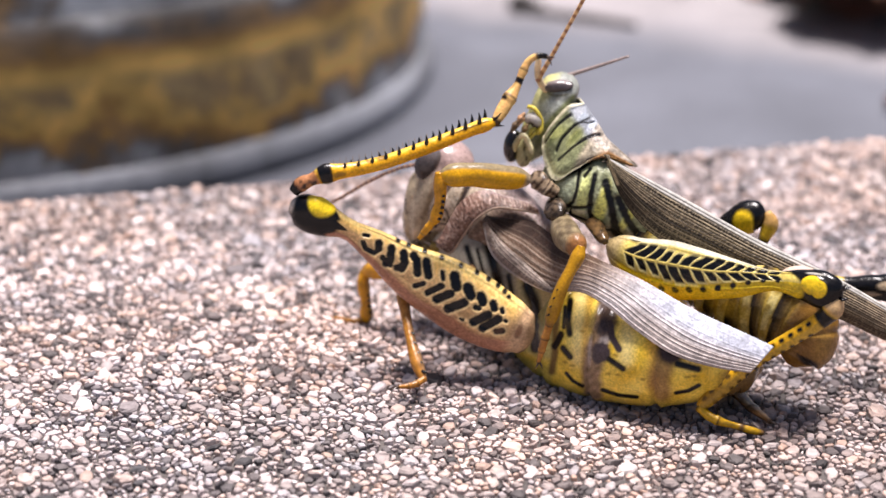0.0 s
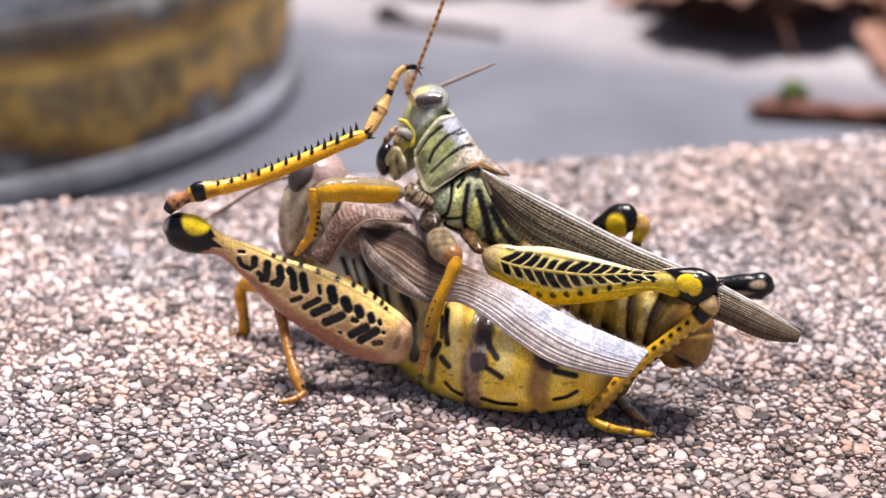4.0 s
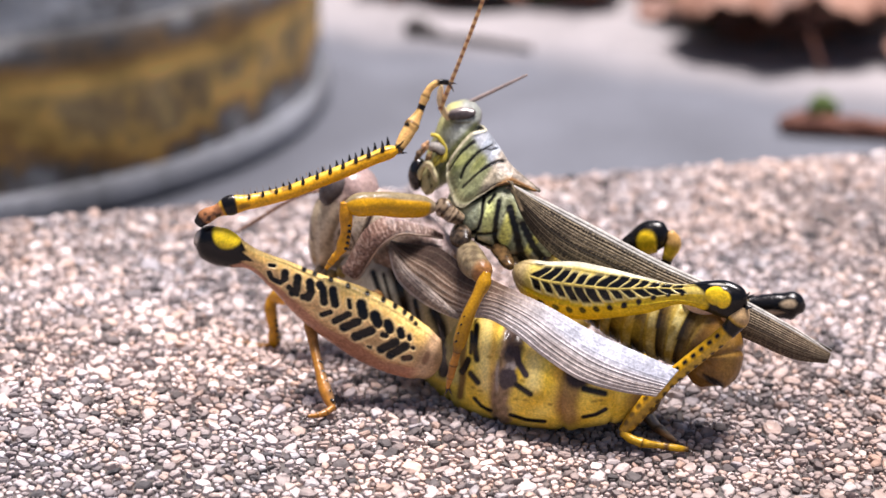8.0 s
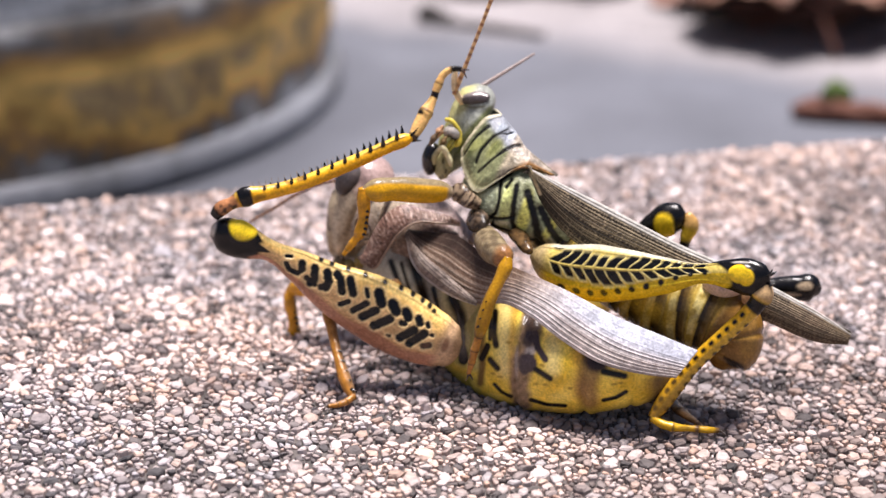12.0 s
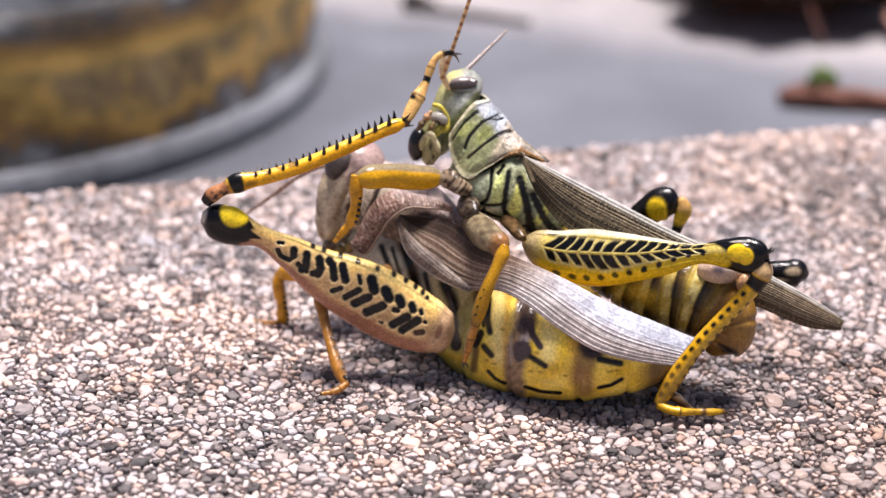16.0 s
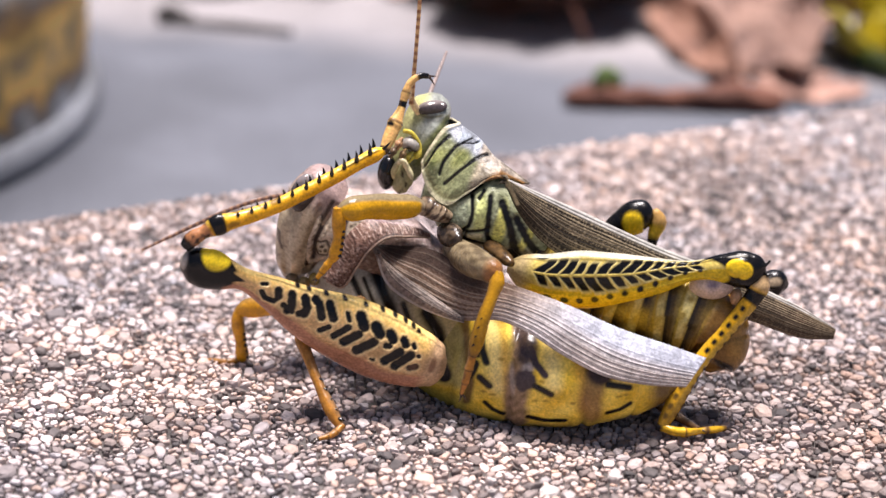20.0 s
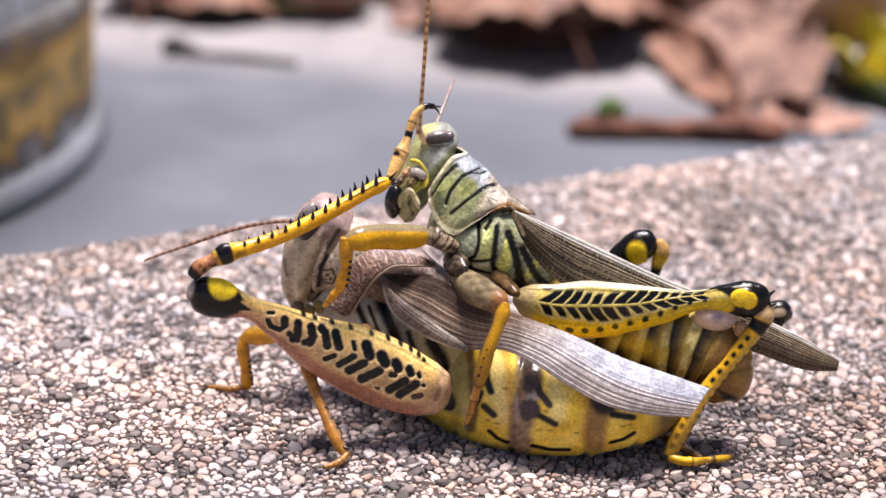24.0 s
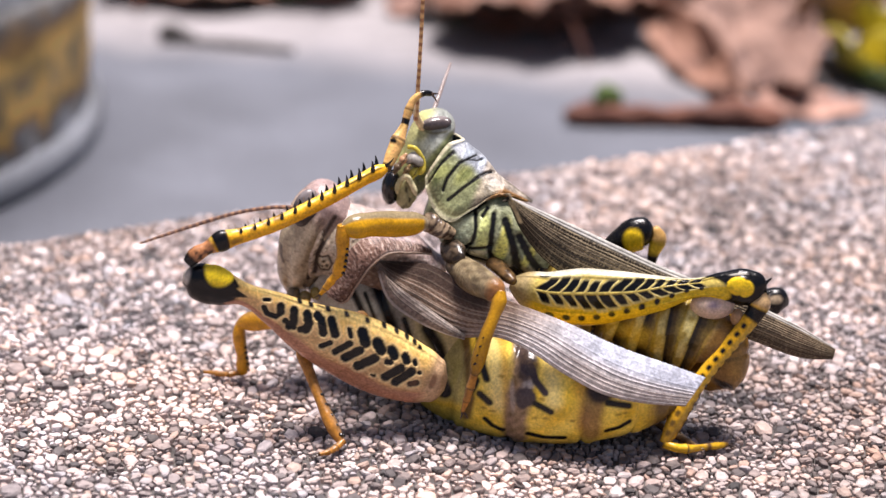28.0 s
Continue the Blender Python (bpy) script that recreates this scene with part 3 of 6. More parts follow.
tibia = spiny_shank("hind_tibia", SHANK, female, yellow_shank, (-0.28, -0.1, 0.95), 0.27, 11, 0.066, (0.55, 1.15))
c, _ = spline(SHANK, 101)
for k in range(16):
    q = c[22 + 3 * k][:3] + np.array([0, -0.1, 0.4])
    loft("hair", [(*q, 0.02, 0.02), (q[0] - 0.15, q[1] - 0.05, q[2] + 0.5, 0.018, 0.018), (q[0] - 0.2, q[1] - 0.05, q[2] + 0.85, 0.01, 0.01)], (0, -1, 0), CUTICLE, tibia, (0.2, 0.13, 0.07), 4, 5)


def tarsus_colour(u, v, p):
    c = mix((0.78, 0.50, 0.16), (0.66, 0.36, 0.13), wobble(p, 2.0))
    return mix(c, BLACK, (1 - step(np.abs(u - 0.55), 0.025, 0.04)) + step(u, 0.86, 0.89) + (1 - step(u, 0.04, 0.07)) + spot(u, v, 0.3, 0.1, 0.03, 0.1))


def foot(name, rows, parent, colour, claw_a, claw_b, n=48):
    """A jointed foot with two dark claws."""
    paint = lambda u, v, p: mix(colour(u, v, p), (0.07, 0.035, 0.015), (1 - step(np.abs(((u * 3.0) % 1.0) - 0.02), 0.03, 0.09)) * 0.85 + spot(u, v, 0.5, 0.1, 0.09, 0.06) * 0.5)
    ob = loft(name, rows, LEFT, CUTICLE, parent, paint, n, 24, bulge=lambda u, v: 1 - 0.16 * (1 - step(np.abs(((u * 3.0) % 1.0) - 0.5), 0.30, 0.5)) + 0.05 * np.sin(v * 12.6))
    end = np.array(rows[-1][:3], float)
    for off in (claw_a, claw_b):
        thorn("claw", end, end + np.array(off, float), 0.13, ob, (0.05, 0.03, 0.02))
    return ob


foot("hind_tarsus", [(-6.8, 8.6, 23.1, 0.45, 0.45), (-6.2, 9.2, 24.2, 0.6, 0.7), (-5.5, 9.9, 25.5, 0.55, 0.68), (-4.9, 10.5, 26.6, 0.36, 0.42), (-4.6, 10.8, 27.5, 0.36, 0.42), (-3.9, 11.2, 28.8, 0.36, 0.38), (-3.0, 11.4, 29.2, 0.34, 0.34), (-2.4, 11.5, 29.1, 0.24, 0.24)], female, tarsus_colour, (0.5, -0.4, -0.75), (0.75, 0.3, -0.1), 60)
thorn("spur", (-6.9, 8.2, 23.5), (-6.2, 8.0, 24.3), 0.16, tibia)
thorn("spur", (-6.9, 8.7, 22.9), (-5.9, 9.0, 22.9), 0.16, tibia)


def female_abdomen_colour(u, v, p):
    x, z = p[..., 0], p[..., 2]
    c = mix((0.80, 0.47, 0.006), (0.94, 0.70, 0.11), np.clip(wobble(p, 0.55, 1.0) + 0.2 * wobble(p, 3.0), 0, 1))
    # cream streaks painted as highlights down the segments
    c = mix(c, (0.92, 0.78, 0.36), (line(p, [(1.9, 9.0), (1.9, 6.6), (2.1, 4.6)], 0.8, 0.9) + line(p, [(6.6, 7.6), (6.6, 5.0)], 0.7, 0.95) + mark(p, 12.6, 5.0, 0.9, 0.7, 0, 0.8) * 0.5) * 0.6)
    # underside shade painted in: duller colour towards the ground
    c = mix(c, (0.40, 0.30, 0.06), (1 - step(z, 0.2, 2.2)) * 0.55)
    c = mix(c, (0.60, 0.31, 0.04), line(p, [(8.8, 7.6), (9.1, 5.2), (9.2, 2.7)], 0.5, 0.95) * 0.7 + line(p, [(2.9, 9.2), (2.6, 6.8), (2.7, 4.6), (2.9, 2.8)], 0.35, 0.95) * 0.7)
    # first brown band, with its dark patches
    band = line(p, [(4.8, 9.6), (4.2, 7.2), (3.6, 5.2), (3.5, 2.6), (3.8, 1.0)], 0.8 + 0.35 * wobble(p, 1.3), 0.45)
    c = mix(c, np.array((0.23, 0.145, 0.105)) * (0.5 + 0.9 * wobble(p, 2.0))[..., None], band * 0.92)
    c = mix(c, (0.42, 0.37, 0.35), mark(p, 4.5, 6.3, 0.55, 0.4, 20, 0.5) * 0.8 + mark(p, 3.2, 5.2, 0.2, 1.2, 0, 0.6) * 0.5)
    c = mix(c, (0.055, 0.038, 0.04), mark(p, 4.75, 8.4, 0.95, 1.35, 10, 0.3) * (0.75 + 0.25 * wobble(p, 3.0)) + mark(p, 4.2, 7.1, 0.5, 0.6, 0, 0.5) * 0.8 + mark(p, 4.25, 5.3, 0.95, 0.75 + 0.3 * wobble(p, 3.0), -25, 0.22) + mark(p, 3.9, 4.8, 0.4, 0.6, 0, 0.3) + line(p, [(4.9, 7.5), (5.2, 6.6), (5.9, 5.75)], 0.32, 0.25))
    # second brown band, with the wing's shade painted into its colour
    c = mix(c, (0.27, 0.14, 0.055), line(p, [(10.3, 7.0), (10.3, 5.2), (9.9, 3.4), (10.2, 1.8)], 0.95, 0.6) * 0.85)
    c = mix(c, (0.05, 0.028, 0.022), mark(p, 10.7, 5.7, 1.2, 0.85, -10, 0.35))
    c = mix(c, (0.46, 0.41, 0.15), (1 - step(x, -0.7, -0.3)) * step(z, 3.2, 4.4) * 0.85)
    # lower front dulled by height in the same way
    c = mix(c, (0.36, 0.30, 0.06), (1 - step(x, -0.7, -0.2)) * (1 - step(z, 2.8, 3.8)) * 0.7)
    c = mix(c, (0.012, 0.01, 0.012), line(p, [(-3.3, 10.2), (-3.0, 8.4), (-2.8, 6.8), (-2.3, 4.6)], 0.45 + 0.3 * wobble(p, 1.4), 0.35))
    c = mix(c, (0.15, 0.085, 0.03), line(p, [(-0.2, 9.8), (-0.4, 6.4), (-0.3, 4.6), (-0.5, 2.6)], 0.36, 0.6) * 0.95)
    for path, w in (([(0.9, 8.8), (0.8, 7.4), (1.05, 6.5)], 0.24), ([(0.4, 8.4), (0.4, 6.9)], 0.14), ([(0.2, 6.3), (-0.1, 5.6), (-0.4, 5.2)], 0.24), ([(0.5, 5.15), (1.25, 4.5)], 0.24), ([(5.1, 4.75), (5.6, 4.5), (6.4, 4.05)], 0.22), ([(11.4, 4.85), (12.2, 4.7), (13.3, 4.45)], 0.22),
                    ([(1.0, 2.8), (1.7, 2.1), (2.7, 1.6)], 0.16), ([(4.7, 1.6), (6.2, 1.2), (7.9, 1.2)], 0.19), ([(11.5, 2.0), (12.6, 2.3), (13.5, 2.9)], 0.17)):
        c = mix(c, BLACK, line(p, path, 1.35 * w, 0.35))
    for a, b in ((0.8, 3.9), (1.6, 3.7), (5.1, 3.4), (6.0, 3.4), (12.4, 3.7), (13.0, 3.8), (5.6, 5.2), (2.3, 6.8), (8.3, 3.2)):
        c = mix(c, (0.30, 0.17, 0.02), mark(p, a, b, 0.28, 0.12, 0, 0.6) * 0.8)
    c = c * (0.86 + 0.2 * flecks(p, 31))[..., None]
    # tail end painted dark for the shade under the male
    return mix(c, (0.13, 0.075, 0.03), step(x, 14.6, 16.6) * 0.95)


def rings(n, depth):
    return lambda u, v: 1 - depth * (1 - step(np.abs(((u * n) % 1.0) - 0.5), 0.0, 0.10)) + 0.5 * depth * ((u * n) % 1.0 - 0.5)


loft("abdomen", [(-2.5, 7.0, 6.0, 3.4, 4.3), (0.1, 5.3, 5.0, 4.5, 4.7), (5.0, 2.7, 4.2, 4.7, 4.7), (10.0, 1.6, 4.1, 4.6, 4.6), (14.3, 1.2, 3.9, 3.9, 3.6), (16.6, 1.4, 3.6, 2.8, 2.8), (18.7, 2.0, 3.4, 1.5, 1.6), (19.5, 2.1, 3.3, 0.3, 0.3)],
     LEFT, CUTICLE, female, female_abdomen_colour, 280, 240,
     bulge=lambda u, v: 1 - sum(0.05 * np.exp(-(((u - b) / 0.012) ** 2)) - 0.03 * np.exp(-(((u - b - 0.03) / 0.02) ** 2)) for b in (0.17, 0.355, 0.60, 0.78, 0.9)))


def female_thorax_colour(u, v, p):
    c = mix((0.42, 0.40, 0.33), (0.70, 0.58, 0.26), step(p[..., 0], -6.5, -3.5))
    c = mix(c, (0.72, 0.66, 0.48), mark(p, -7.2, 11.0, 0.45, 1.4, -20) + mark(p, -4.4, 6.6, 0.5, 1.6, -15))
    for path, w in (([(-9.9, 12.6), (-8.8, 10.2)], 0.3), ([(-8.9, 12.6), (-8.0, 10.2)], 0.16), ([(-7.9, 13.4), (-6.9, 10.6), (-6.1, 8.8)], 0.55), ([(-5.6, 10.6), (-4.9, 8.4)], 0.25), ([(-3.6, 9.8), (-2.7, 8.4), (-2.4, 6.9), (-2.2, 4.9)], 0.6), ([(-3.1, 7.4), (-2.8, 6.2), (-2.3, 4.6)], 0.25)):
        c = mix(c, BLACK, line(p, path, w))
    return mix(c, (0.66, 0.46, 0.05), (1 - step(p[..., 2], 4.2, 6.0)) * 0.7)


def thorax_carve(u, v, p):
    return 0.12 * line(p, [(-7.9, 13.4), (-6.1, 8.8)], 0.5) + 0.15 * line(p, [(-4.0, 10.0), (-2.5, 5.9), (-1.7, 3.7)], 0.5) - 0.12 * mark(p, -4.4, 6.6, 0.7, 1.8, -15)


loft("thorax", [(-12.0, 10.0, 13.5, 2.0, 2.4), (-9.5, 9.2, 11.5, 3.2, 3.6), (-7.0, 8.4, 9.8, 3.8, 4.4), (-3.9, 7.4, 7.4, 4.3, 4.7), (-0.5, 6.2, 5.7, 4.2, 4.3)], LEFT, CUTICLE, female, female_thorax_colour, 160, 200, carve=thorax_carve)

GROOVES = ([(-10.2, 13.6), (-9.6, 15.4), (-9.0, 17.2)], [(-11.6, 13.2), (-11.2, 15.2), (-10.4, 17.6), (-9.8, 18.8)], [(-13.1, 14.0), (-13.0, 16.0), (-12.2, 17.8), (-11.4, 19.0)])
EYELET = [(-12.95, 15.7), (-12.1, 16.0), (-11.75, 15.2), (-12.0, 14.5), (-12.7, 14.5), (-13.0, 15.1), (-12.95, 15.7)]


def female_pronotum_colour(u, v, p):
    d = flank(v)
    c = mix((0.52, 0.42, 0.31), (0.25, 0.165, 0.13), step(u, 0.35, 0.6))
    c = mix(c, (0.48, 0.36, 0.34), step(d, 0.10, 0.2) * 0.8)
    c = c * (0.70 + 0.5 * wobble(p, 2.6))[..., None]
    c = mix(c, (0.13, 0.09, 0.06), specks(p, 3.0, 0.62) * 0.75 * (1 - step(d, 0.08, 0.15)))
    c = mix(c, (0.66, 0.56, 0.46), specks(p + 3.0, 2.2, 0.7) * 0.4)
    c = c * (0.72 + 0.5 * flecks(p, 41))[..., None]
    for path in GROOVES:
        c = mix(c, (0.035, 0.022, 0.02), line(p, path, 0.2, 0.4))
    c = mix(c, (0.62, 0.53, 0.36), mark(p, -12.4, 15.2, 0.6, 0.75) * 0.6)
    c = mix(c, (0.08, 0.055, 0.03), mark(p, -12.5, 15.4, 0.2, 0.15, 30) + mark(p, -12.2, 15.0, 0.16, 0.2) + mark(p, -12.6, 14.9, 0.15, 0.12))
    return mix(c, (0.07, 0.045, 0.03), line(p, EYELET, 0.09, 0.4))


def pronotum_carve(u, v, p):
    return sum(0.3 * line(p, path, 0.26) for path in GROOVES) - 0.14 * spot(u, v, 0.08, 0.1, 0.05, 0.5) + 0.12 * line(p, EYELET, 0.12) - 0.03 * grit(u, 42)


loft("pronotum", [(-13.4, 10.4, 15.9, 2.6, 2.7), (-12.4, 10.1, 16.2, 3.1, 3.1), (-10.6, 9.6, 16.3, 3.4, 3.4), (-8.6, 9.3, 15.6, 3.7, 3.5), (-6.4, 8.8, 14.5, 3.7, 3.2), (-4.4, 8.5, 13.3, 3.5, 2.7), (-3.2, 8.3, 12.7, 3.2, 2.3), (-3.0, 8.3, 12.6, 2.9, 2.0)], LEFT, WAXY, female, female_pronotum_colour, 200, 220, carve=pronotum_carve, shear=0.42)


def female_head_colour(u, v, p):
    d = flank(v)
    c = mix((0.40, 0.285, 0.265), (0.47, 0.375, 0.25), step(u, 0.12, 0.42))
    c = c * (0.78 + 0.36 * wobble(p, 1.4))[..., None]
    c = mix(c, (0.64, 0.54, 0.38), line(p, [(-13.8, 18.4), (-14.6, 16.0), (-15.0, 13.4)], 0.5, 0.9) * 0.7 + mark(p, -13.6, 14.6, 0.5, 1.4, 10, 0.8) * 0.5)
    c = mix(c, (0.28, 0.20, 0.11), line(p, [(-13.3, 17.4), (-13.9, 15.6), (-14.7, 14.2)], 0.28, 0.9) * 0.6)
    c = mix(c, (0.04, 0.025, 0.02), line(p, [(-11.5, 19.4), (-12.5, 17.8), (-13.2, 16.2), (-13.6, 13.2)], 0.22, 0.5) * 0.95)
    c = mix(c, (0.07, 0.045, 0.035), line(p, [(-16.0, 16.2), (-16.0, 15.4), (-15.8, 14.8)], 0.12) * 0.8)
    c = mix(c, (0.16, 0.11, 0.085), specks(p, 2.2, 0.74) * 0.4)
    c = c * (0.82 + 0.28 * flecks(p, 51))[..., None]
    return mix(c, (0.12, 0.085, 0.06), step(u, 0.90, 0.96) * 0.6)


head = loft("head", [(-10.4, 9.5, 20.8, 0.8, 0.8), (-10.9, 9.6, 20.4, 2.1, 2.0), (-11.9, 9.8, 19.3, 2.8, 2.7), (-13.0, 10.1, 17.4, 3.1, 2.7), (-13.9, 10.4, 14.7, 2.8, 2.3), (-14.4, 10.6, 12.7, 2.2, 1.7), (-14.6, 10.7, 11.4, 1.1, 0.9)], LEFT, CUTICLE, female, female_head_colour, 120, 140,
            carve=lambda u, v, p: 0.3 * line(p, [(-12.6, 18.9), (-13.0, 16.0), (-13.7, 12.6)], 0.3) + 0.25 * line(p, [(-15.2, 18.6), (-15.6, 15.4), (-15.4, 12.6)], 0.28) - 0.12 * line(p, [(-13.6, 19.0), (-14.4, 16.0), (-14.8, 13.0)], 0.5))
blob("compound_eye", (-14.0, 7.7, 20.1), (1.75, 1.1, 0.7), (0.35, 0.1, 0.93), (-0.9, 0.1, 0.35), GLOSS, head, lambda d: mix((0.06, 0.05, 0.052), (0.22, 0.19, 0.19), step(d[..., 0], -0.2, 0.9)))
for k, (x, y, z, r) in enumerate(((-14.9, 8.8, 11.6, 0.7), (-13.9, 8.3, 11.5, 0.6), (-13.0, 8.2, 11.9, 0.55))):
    blob("mouthpart", (x, y, z), (0.9 * r, r, 1.1 * r), (1, 0, 0), (0, 1, 0), CUTICLE, head, (0.16 + 0.08 * k, 0.12 + 0.06 * k, 0.07))
antenna_colour = lambda u, v, p: mix((0.36, 0.20, 0.12), (0.17, 0.10, 0.08), step(np.sin(u * 150), -0.3, 0.3))
female_antenna = loft("antenna", [(-13.3, 8.0, 19.9, 0.22, 0.22), (-16.2, 9.0, 19.8, 0.17, 0.17), (-19.5, 10.5, 18.9, 0.17, 0.17), (-23.9, 12.0, 17.1, 0.17, 0.17), (-28.3, 13.0, 15.3, 0.1, 0.1)], LEFT, CUTICLE, head, antenna_colour, 120, 10)

WING_VEINS = ((0.13, 0.25, 0.010), (0.30, 0.35, 0.010), (0.42, 0.7, 0.010), (0.50, 1.0, 0.013), (0.60, 0.6, 0.008), (0.64, 1.0, 0.014), (0.735, 0.9, 0.012), (0.82, 1.0, 0.013), (0.855, 0.7, 0.008), (0.93, 0.9, 0.012))


def wing_across(u, v):
    """Where a point lies across the wing, along the bent run of its veins."""
    return v - 0.10 * step(u, 0.5, 1.0) * v * (1 - v) * 4 + 0.004 * np.sin(u * 31 + v * 20)


def female_wing_colour(u, v, p):
    k = wing_across(u, v)
    pale = step(u + 0.10 * v, 0.40, 0.66)
    base = mix((0.17, 0.10, 0.066), (0.66, 0.61, 0.61), pale)
    # sky reflection painted in: bluish white on the outer upper part
    base = mix(base, (0.72, 0.74, 0.84), step(u, 0.5, 0.72) * (1 - step(k, 0.25, 0.5)))
    base = mix(base, (0.66, 0.56, 0.50), step(u, 0.5, 0.7) * step(k, 0.45, 0.7) * 0.7)
    c = base * (0.76 + 0.34 * wobble(p, 1.2))[..., None] * (0.78 + 0.36 * flecks(p, 61))[..., None]
    net = step(np.sin(u * 330 + 5 * np.sin(k * 60)) * np.sin(k * 150), 0.2, 0.6) * (1 - pale)
    c = mix(c, (0.42, 0.33, 0.26), net * 0.4)
    for at, deep, w in WING_VEINS:
        near = np.abs(k - at - 0.006 * np.sin(u * 7 + at * 30))
        c = mix(c, (0.62, 0.49, 0.37), (1 - step(near, w * 1.0, w * 1.8)) * (1 - pale) * 0.55)
        c = mix(c, (0.10, 0.062, 0.05), (1 - step(near, w * 0.25, w * 0.85)) * deep * (0.45 + 0.5 * wobble(p, 0.9, at * 40)) * (0.35 + 0.65 * step(k, 0.25, 0.45)))
    rung = (u * 46 + 3 * np.sin(np.floor(k * 14) * 5.1)) % 1.0
    c = mix(c, (0.32, 0.22, 0.18), (1 - step(np.abs(rung - 0.5), 0.05, 0.12)) * step(u, 0.80, 0.92) * step(k, 0.5, 0.6) * 0.5)
    # shadow at the wing's upper base put into the colour
    c = mix(c, (0.035, 0.022, 0.018), (1 - step(v - 0.25 * (1 - u), 0.10, 0.3)) * (1 - step(u, 0.28, 0.46)) * 0.85)
    return mix(c, (0.30, 0.20, 0.14), step(v, 0.95, 0.985) * 0.5)


def pleats(u, v):
    k = wing_across(u, v)
    low = sum(np.exp(-(((k - at) / 0.016) ** 2)) * deep for at, deep, _ in WING_VEINS)
    return 0.05 * low


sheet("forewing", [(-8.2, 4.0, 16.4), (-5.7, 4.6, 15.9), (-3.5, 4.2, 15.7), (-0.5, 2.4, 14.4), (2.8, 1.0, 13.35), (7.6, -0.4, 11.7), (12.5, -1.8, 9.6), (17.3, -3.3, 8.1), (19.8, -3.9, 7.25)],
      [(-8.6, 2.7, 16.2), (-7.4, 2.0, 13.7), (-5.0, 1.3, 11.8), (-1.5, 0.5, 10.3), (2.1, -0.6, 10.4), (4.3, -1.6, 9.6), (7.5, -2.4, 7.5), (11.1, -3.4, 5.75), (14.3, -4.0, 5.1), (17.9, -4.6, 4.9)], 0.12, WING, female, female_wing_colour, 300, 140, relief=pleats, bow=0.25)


def lobe_colour(u, v, p):
    c = mix((0.13, 0.088, 0.07), (0.34, 0.26, 0.215), np.clip(wobble(p, 3.2), 0, 1)) * (0.65 + 0.7 * flecks(p, 71))[..., None]
    c = mix(c, (0.52, 0.43, 0.37), step(np.sin(u * 150 + 4 * np.sin(v * 30)) * np.sin(v * 62), 0.25, 0.6) * 0.35)
    for at in (0.12, 0.3, 0.5):
        c = mix(c, (0.60, 0.50, 0.40), (1 - step(np.abs(v - at), 0.015, 0.03)) * 0.6)
        c = mix(c, (0.07, 0.045, 0.035), (1 - step(np.abs(v - at - 0.05), 0.015, 0.035)) * 0.7)
    c = mix(c, (0.70, 0.64, 0.60), step(v, 0.84, 0.93) * 0.7)
    # shade under the hood painted onto the lobe's root
    return mix(c, (0.05, 0.03, 0.025), (1 - step(u, 0.02, 0.09)) * 0.8)


sheet("wing_lobe", [(-8.2, 2.6, 16.0), (-6.2, 1.9, 14.3), (-3.8, 1.1, 12.6), (-0.9, 0.0, 10.6)], [(-8.4, 2.3, 16.0), (-7.6, 1.6, 13.7), (-5.1, 0.9, 11.7), (-2.6, 0.4, 10.6), (-1.0, -0.1, 10.2)], 0.12, WAXY, female, lobe_colour, 200, 90, "brown net-veined lobe at the wing's base",
      relief=lambda u, v: 0.04 * np.abs(np.sin(v * 40)) + 0.04 * grit(u, 8), bow=0.35)


def hood_colour(u, v, p):
    c = mix((0.15, 0.078, 0.055), (0.26, 0.155, 0.12), wobble(p, 1.1))
    c = mix(c, (0.40, 0.31, 0.34), (1 - step(v, 0.15, 0.55)) * step(u, 0.45, 0.65) * 0.7)
    k = 0.5 * flecks(p, 81, 0.13) + 0.5 * flecks(p, 82, 0.08)
    c = mix(c, (0.045, 0.022, 0.016), step(1 - k, 0.58, 0.7) * 0.8)
    c = mix(c, (0.62, 0.48, 0.40), step(k, 0.60, 0.72) * 0.6)
    c = mix(c, (0.06, 0.032, 0.022), step(v, 0.86, 0.91) * (1 - step(v, 0.93, 0.95)) * 0.7)
    return mix(c, (0.50, 0.37, 0.28), step(v, 0.95, 0.975) * 0.8)


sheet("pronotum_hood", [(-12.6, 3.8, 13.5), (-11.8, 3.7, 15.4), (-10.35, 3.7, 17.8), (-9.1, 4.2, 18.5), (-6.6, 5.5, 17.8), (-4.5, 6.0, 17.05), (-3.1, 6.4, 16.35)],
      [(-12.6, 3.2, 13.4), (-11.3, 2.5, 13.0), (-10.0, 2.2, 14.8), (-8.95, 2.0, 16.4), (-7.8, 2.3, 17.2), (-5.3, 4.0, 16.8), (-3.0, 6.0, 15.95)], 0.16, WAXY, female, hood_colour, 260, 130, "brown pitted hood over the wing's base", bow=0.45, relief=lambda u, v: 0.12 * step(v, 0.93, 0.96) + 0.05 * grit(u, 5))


def plain_leg(c1, c2):
    return lambda u, v, p: mix(c1, c2, step(v, 0.05, 0.25) * (1 - step(v, 0.3, 0.5))) * (0.75 + 0.4 * wobble(p, 1.6))[..., None]


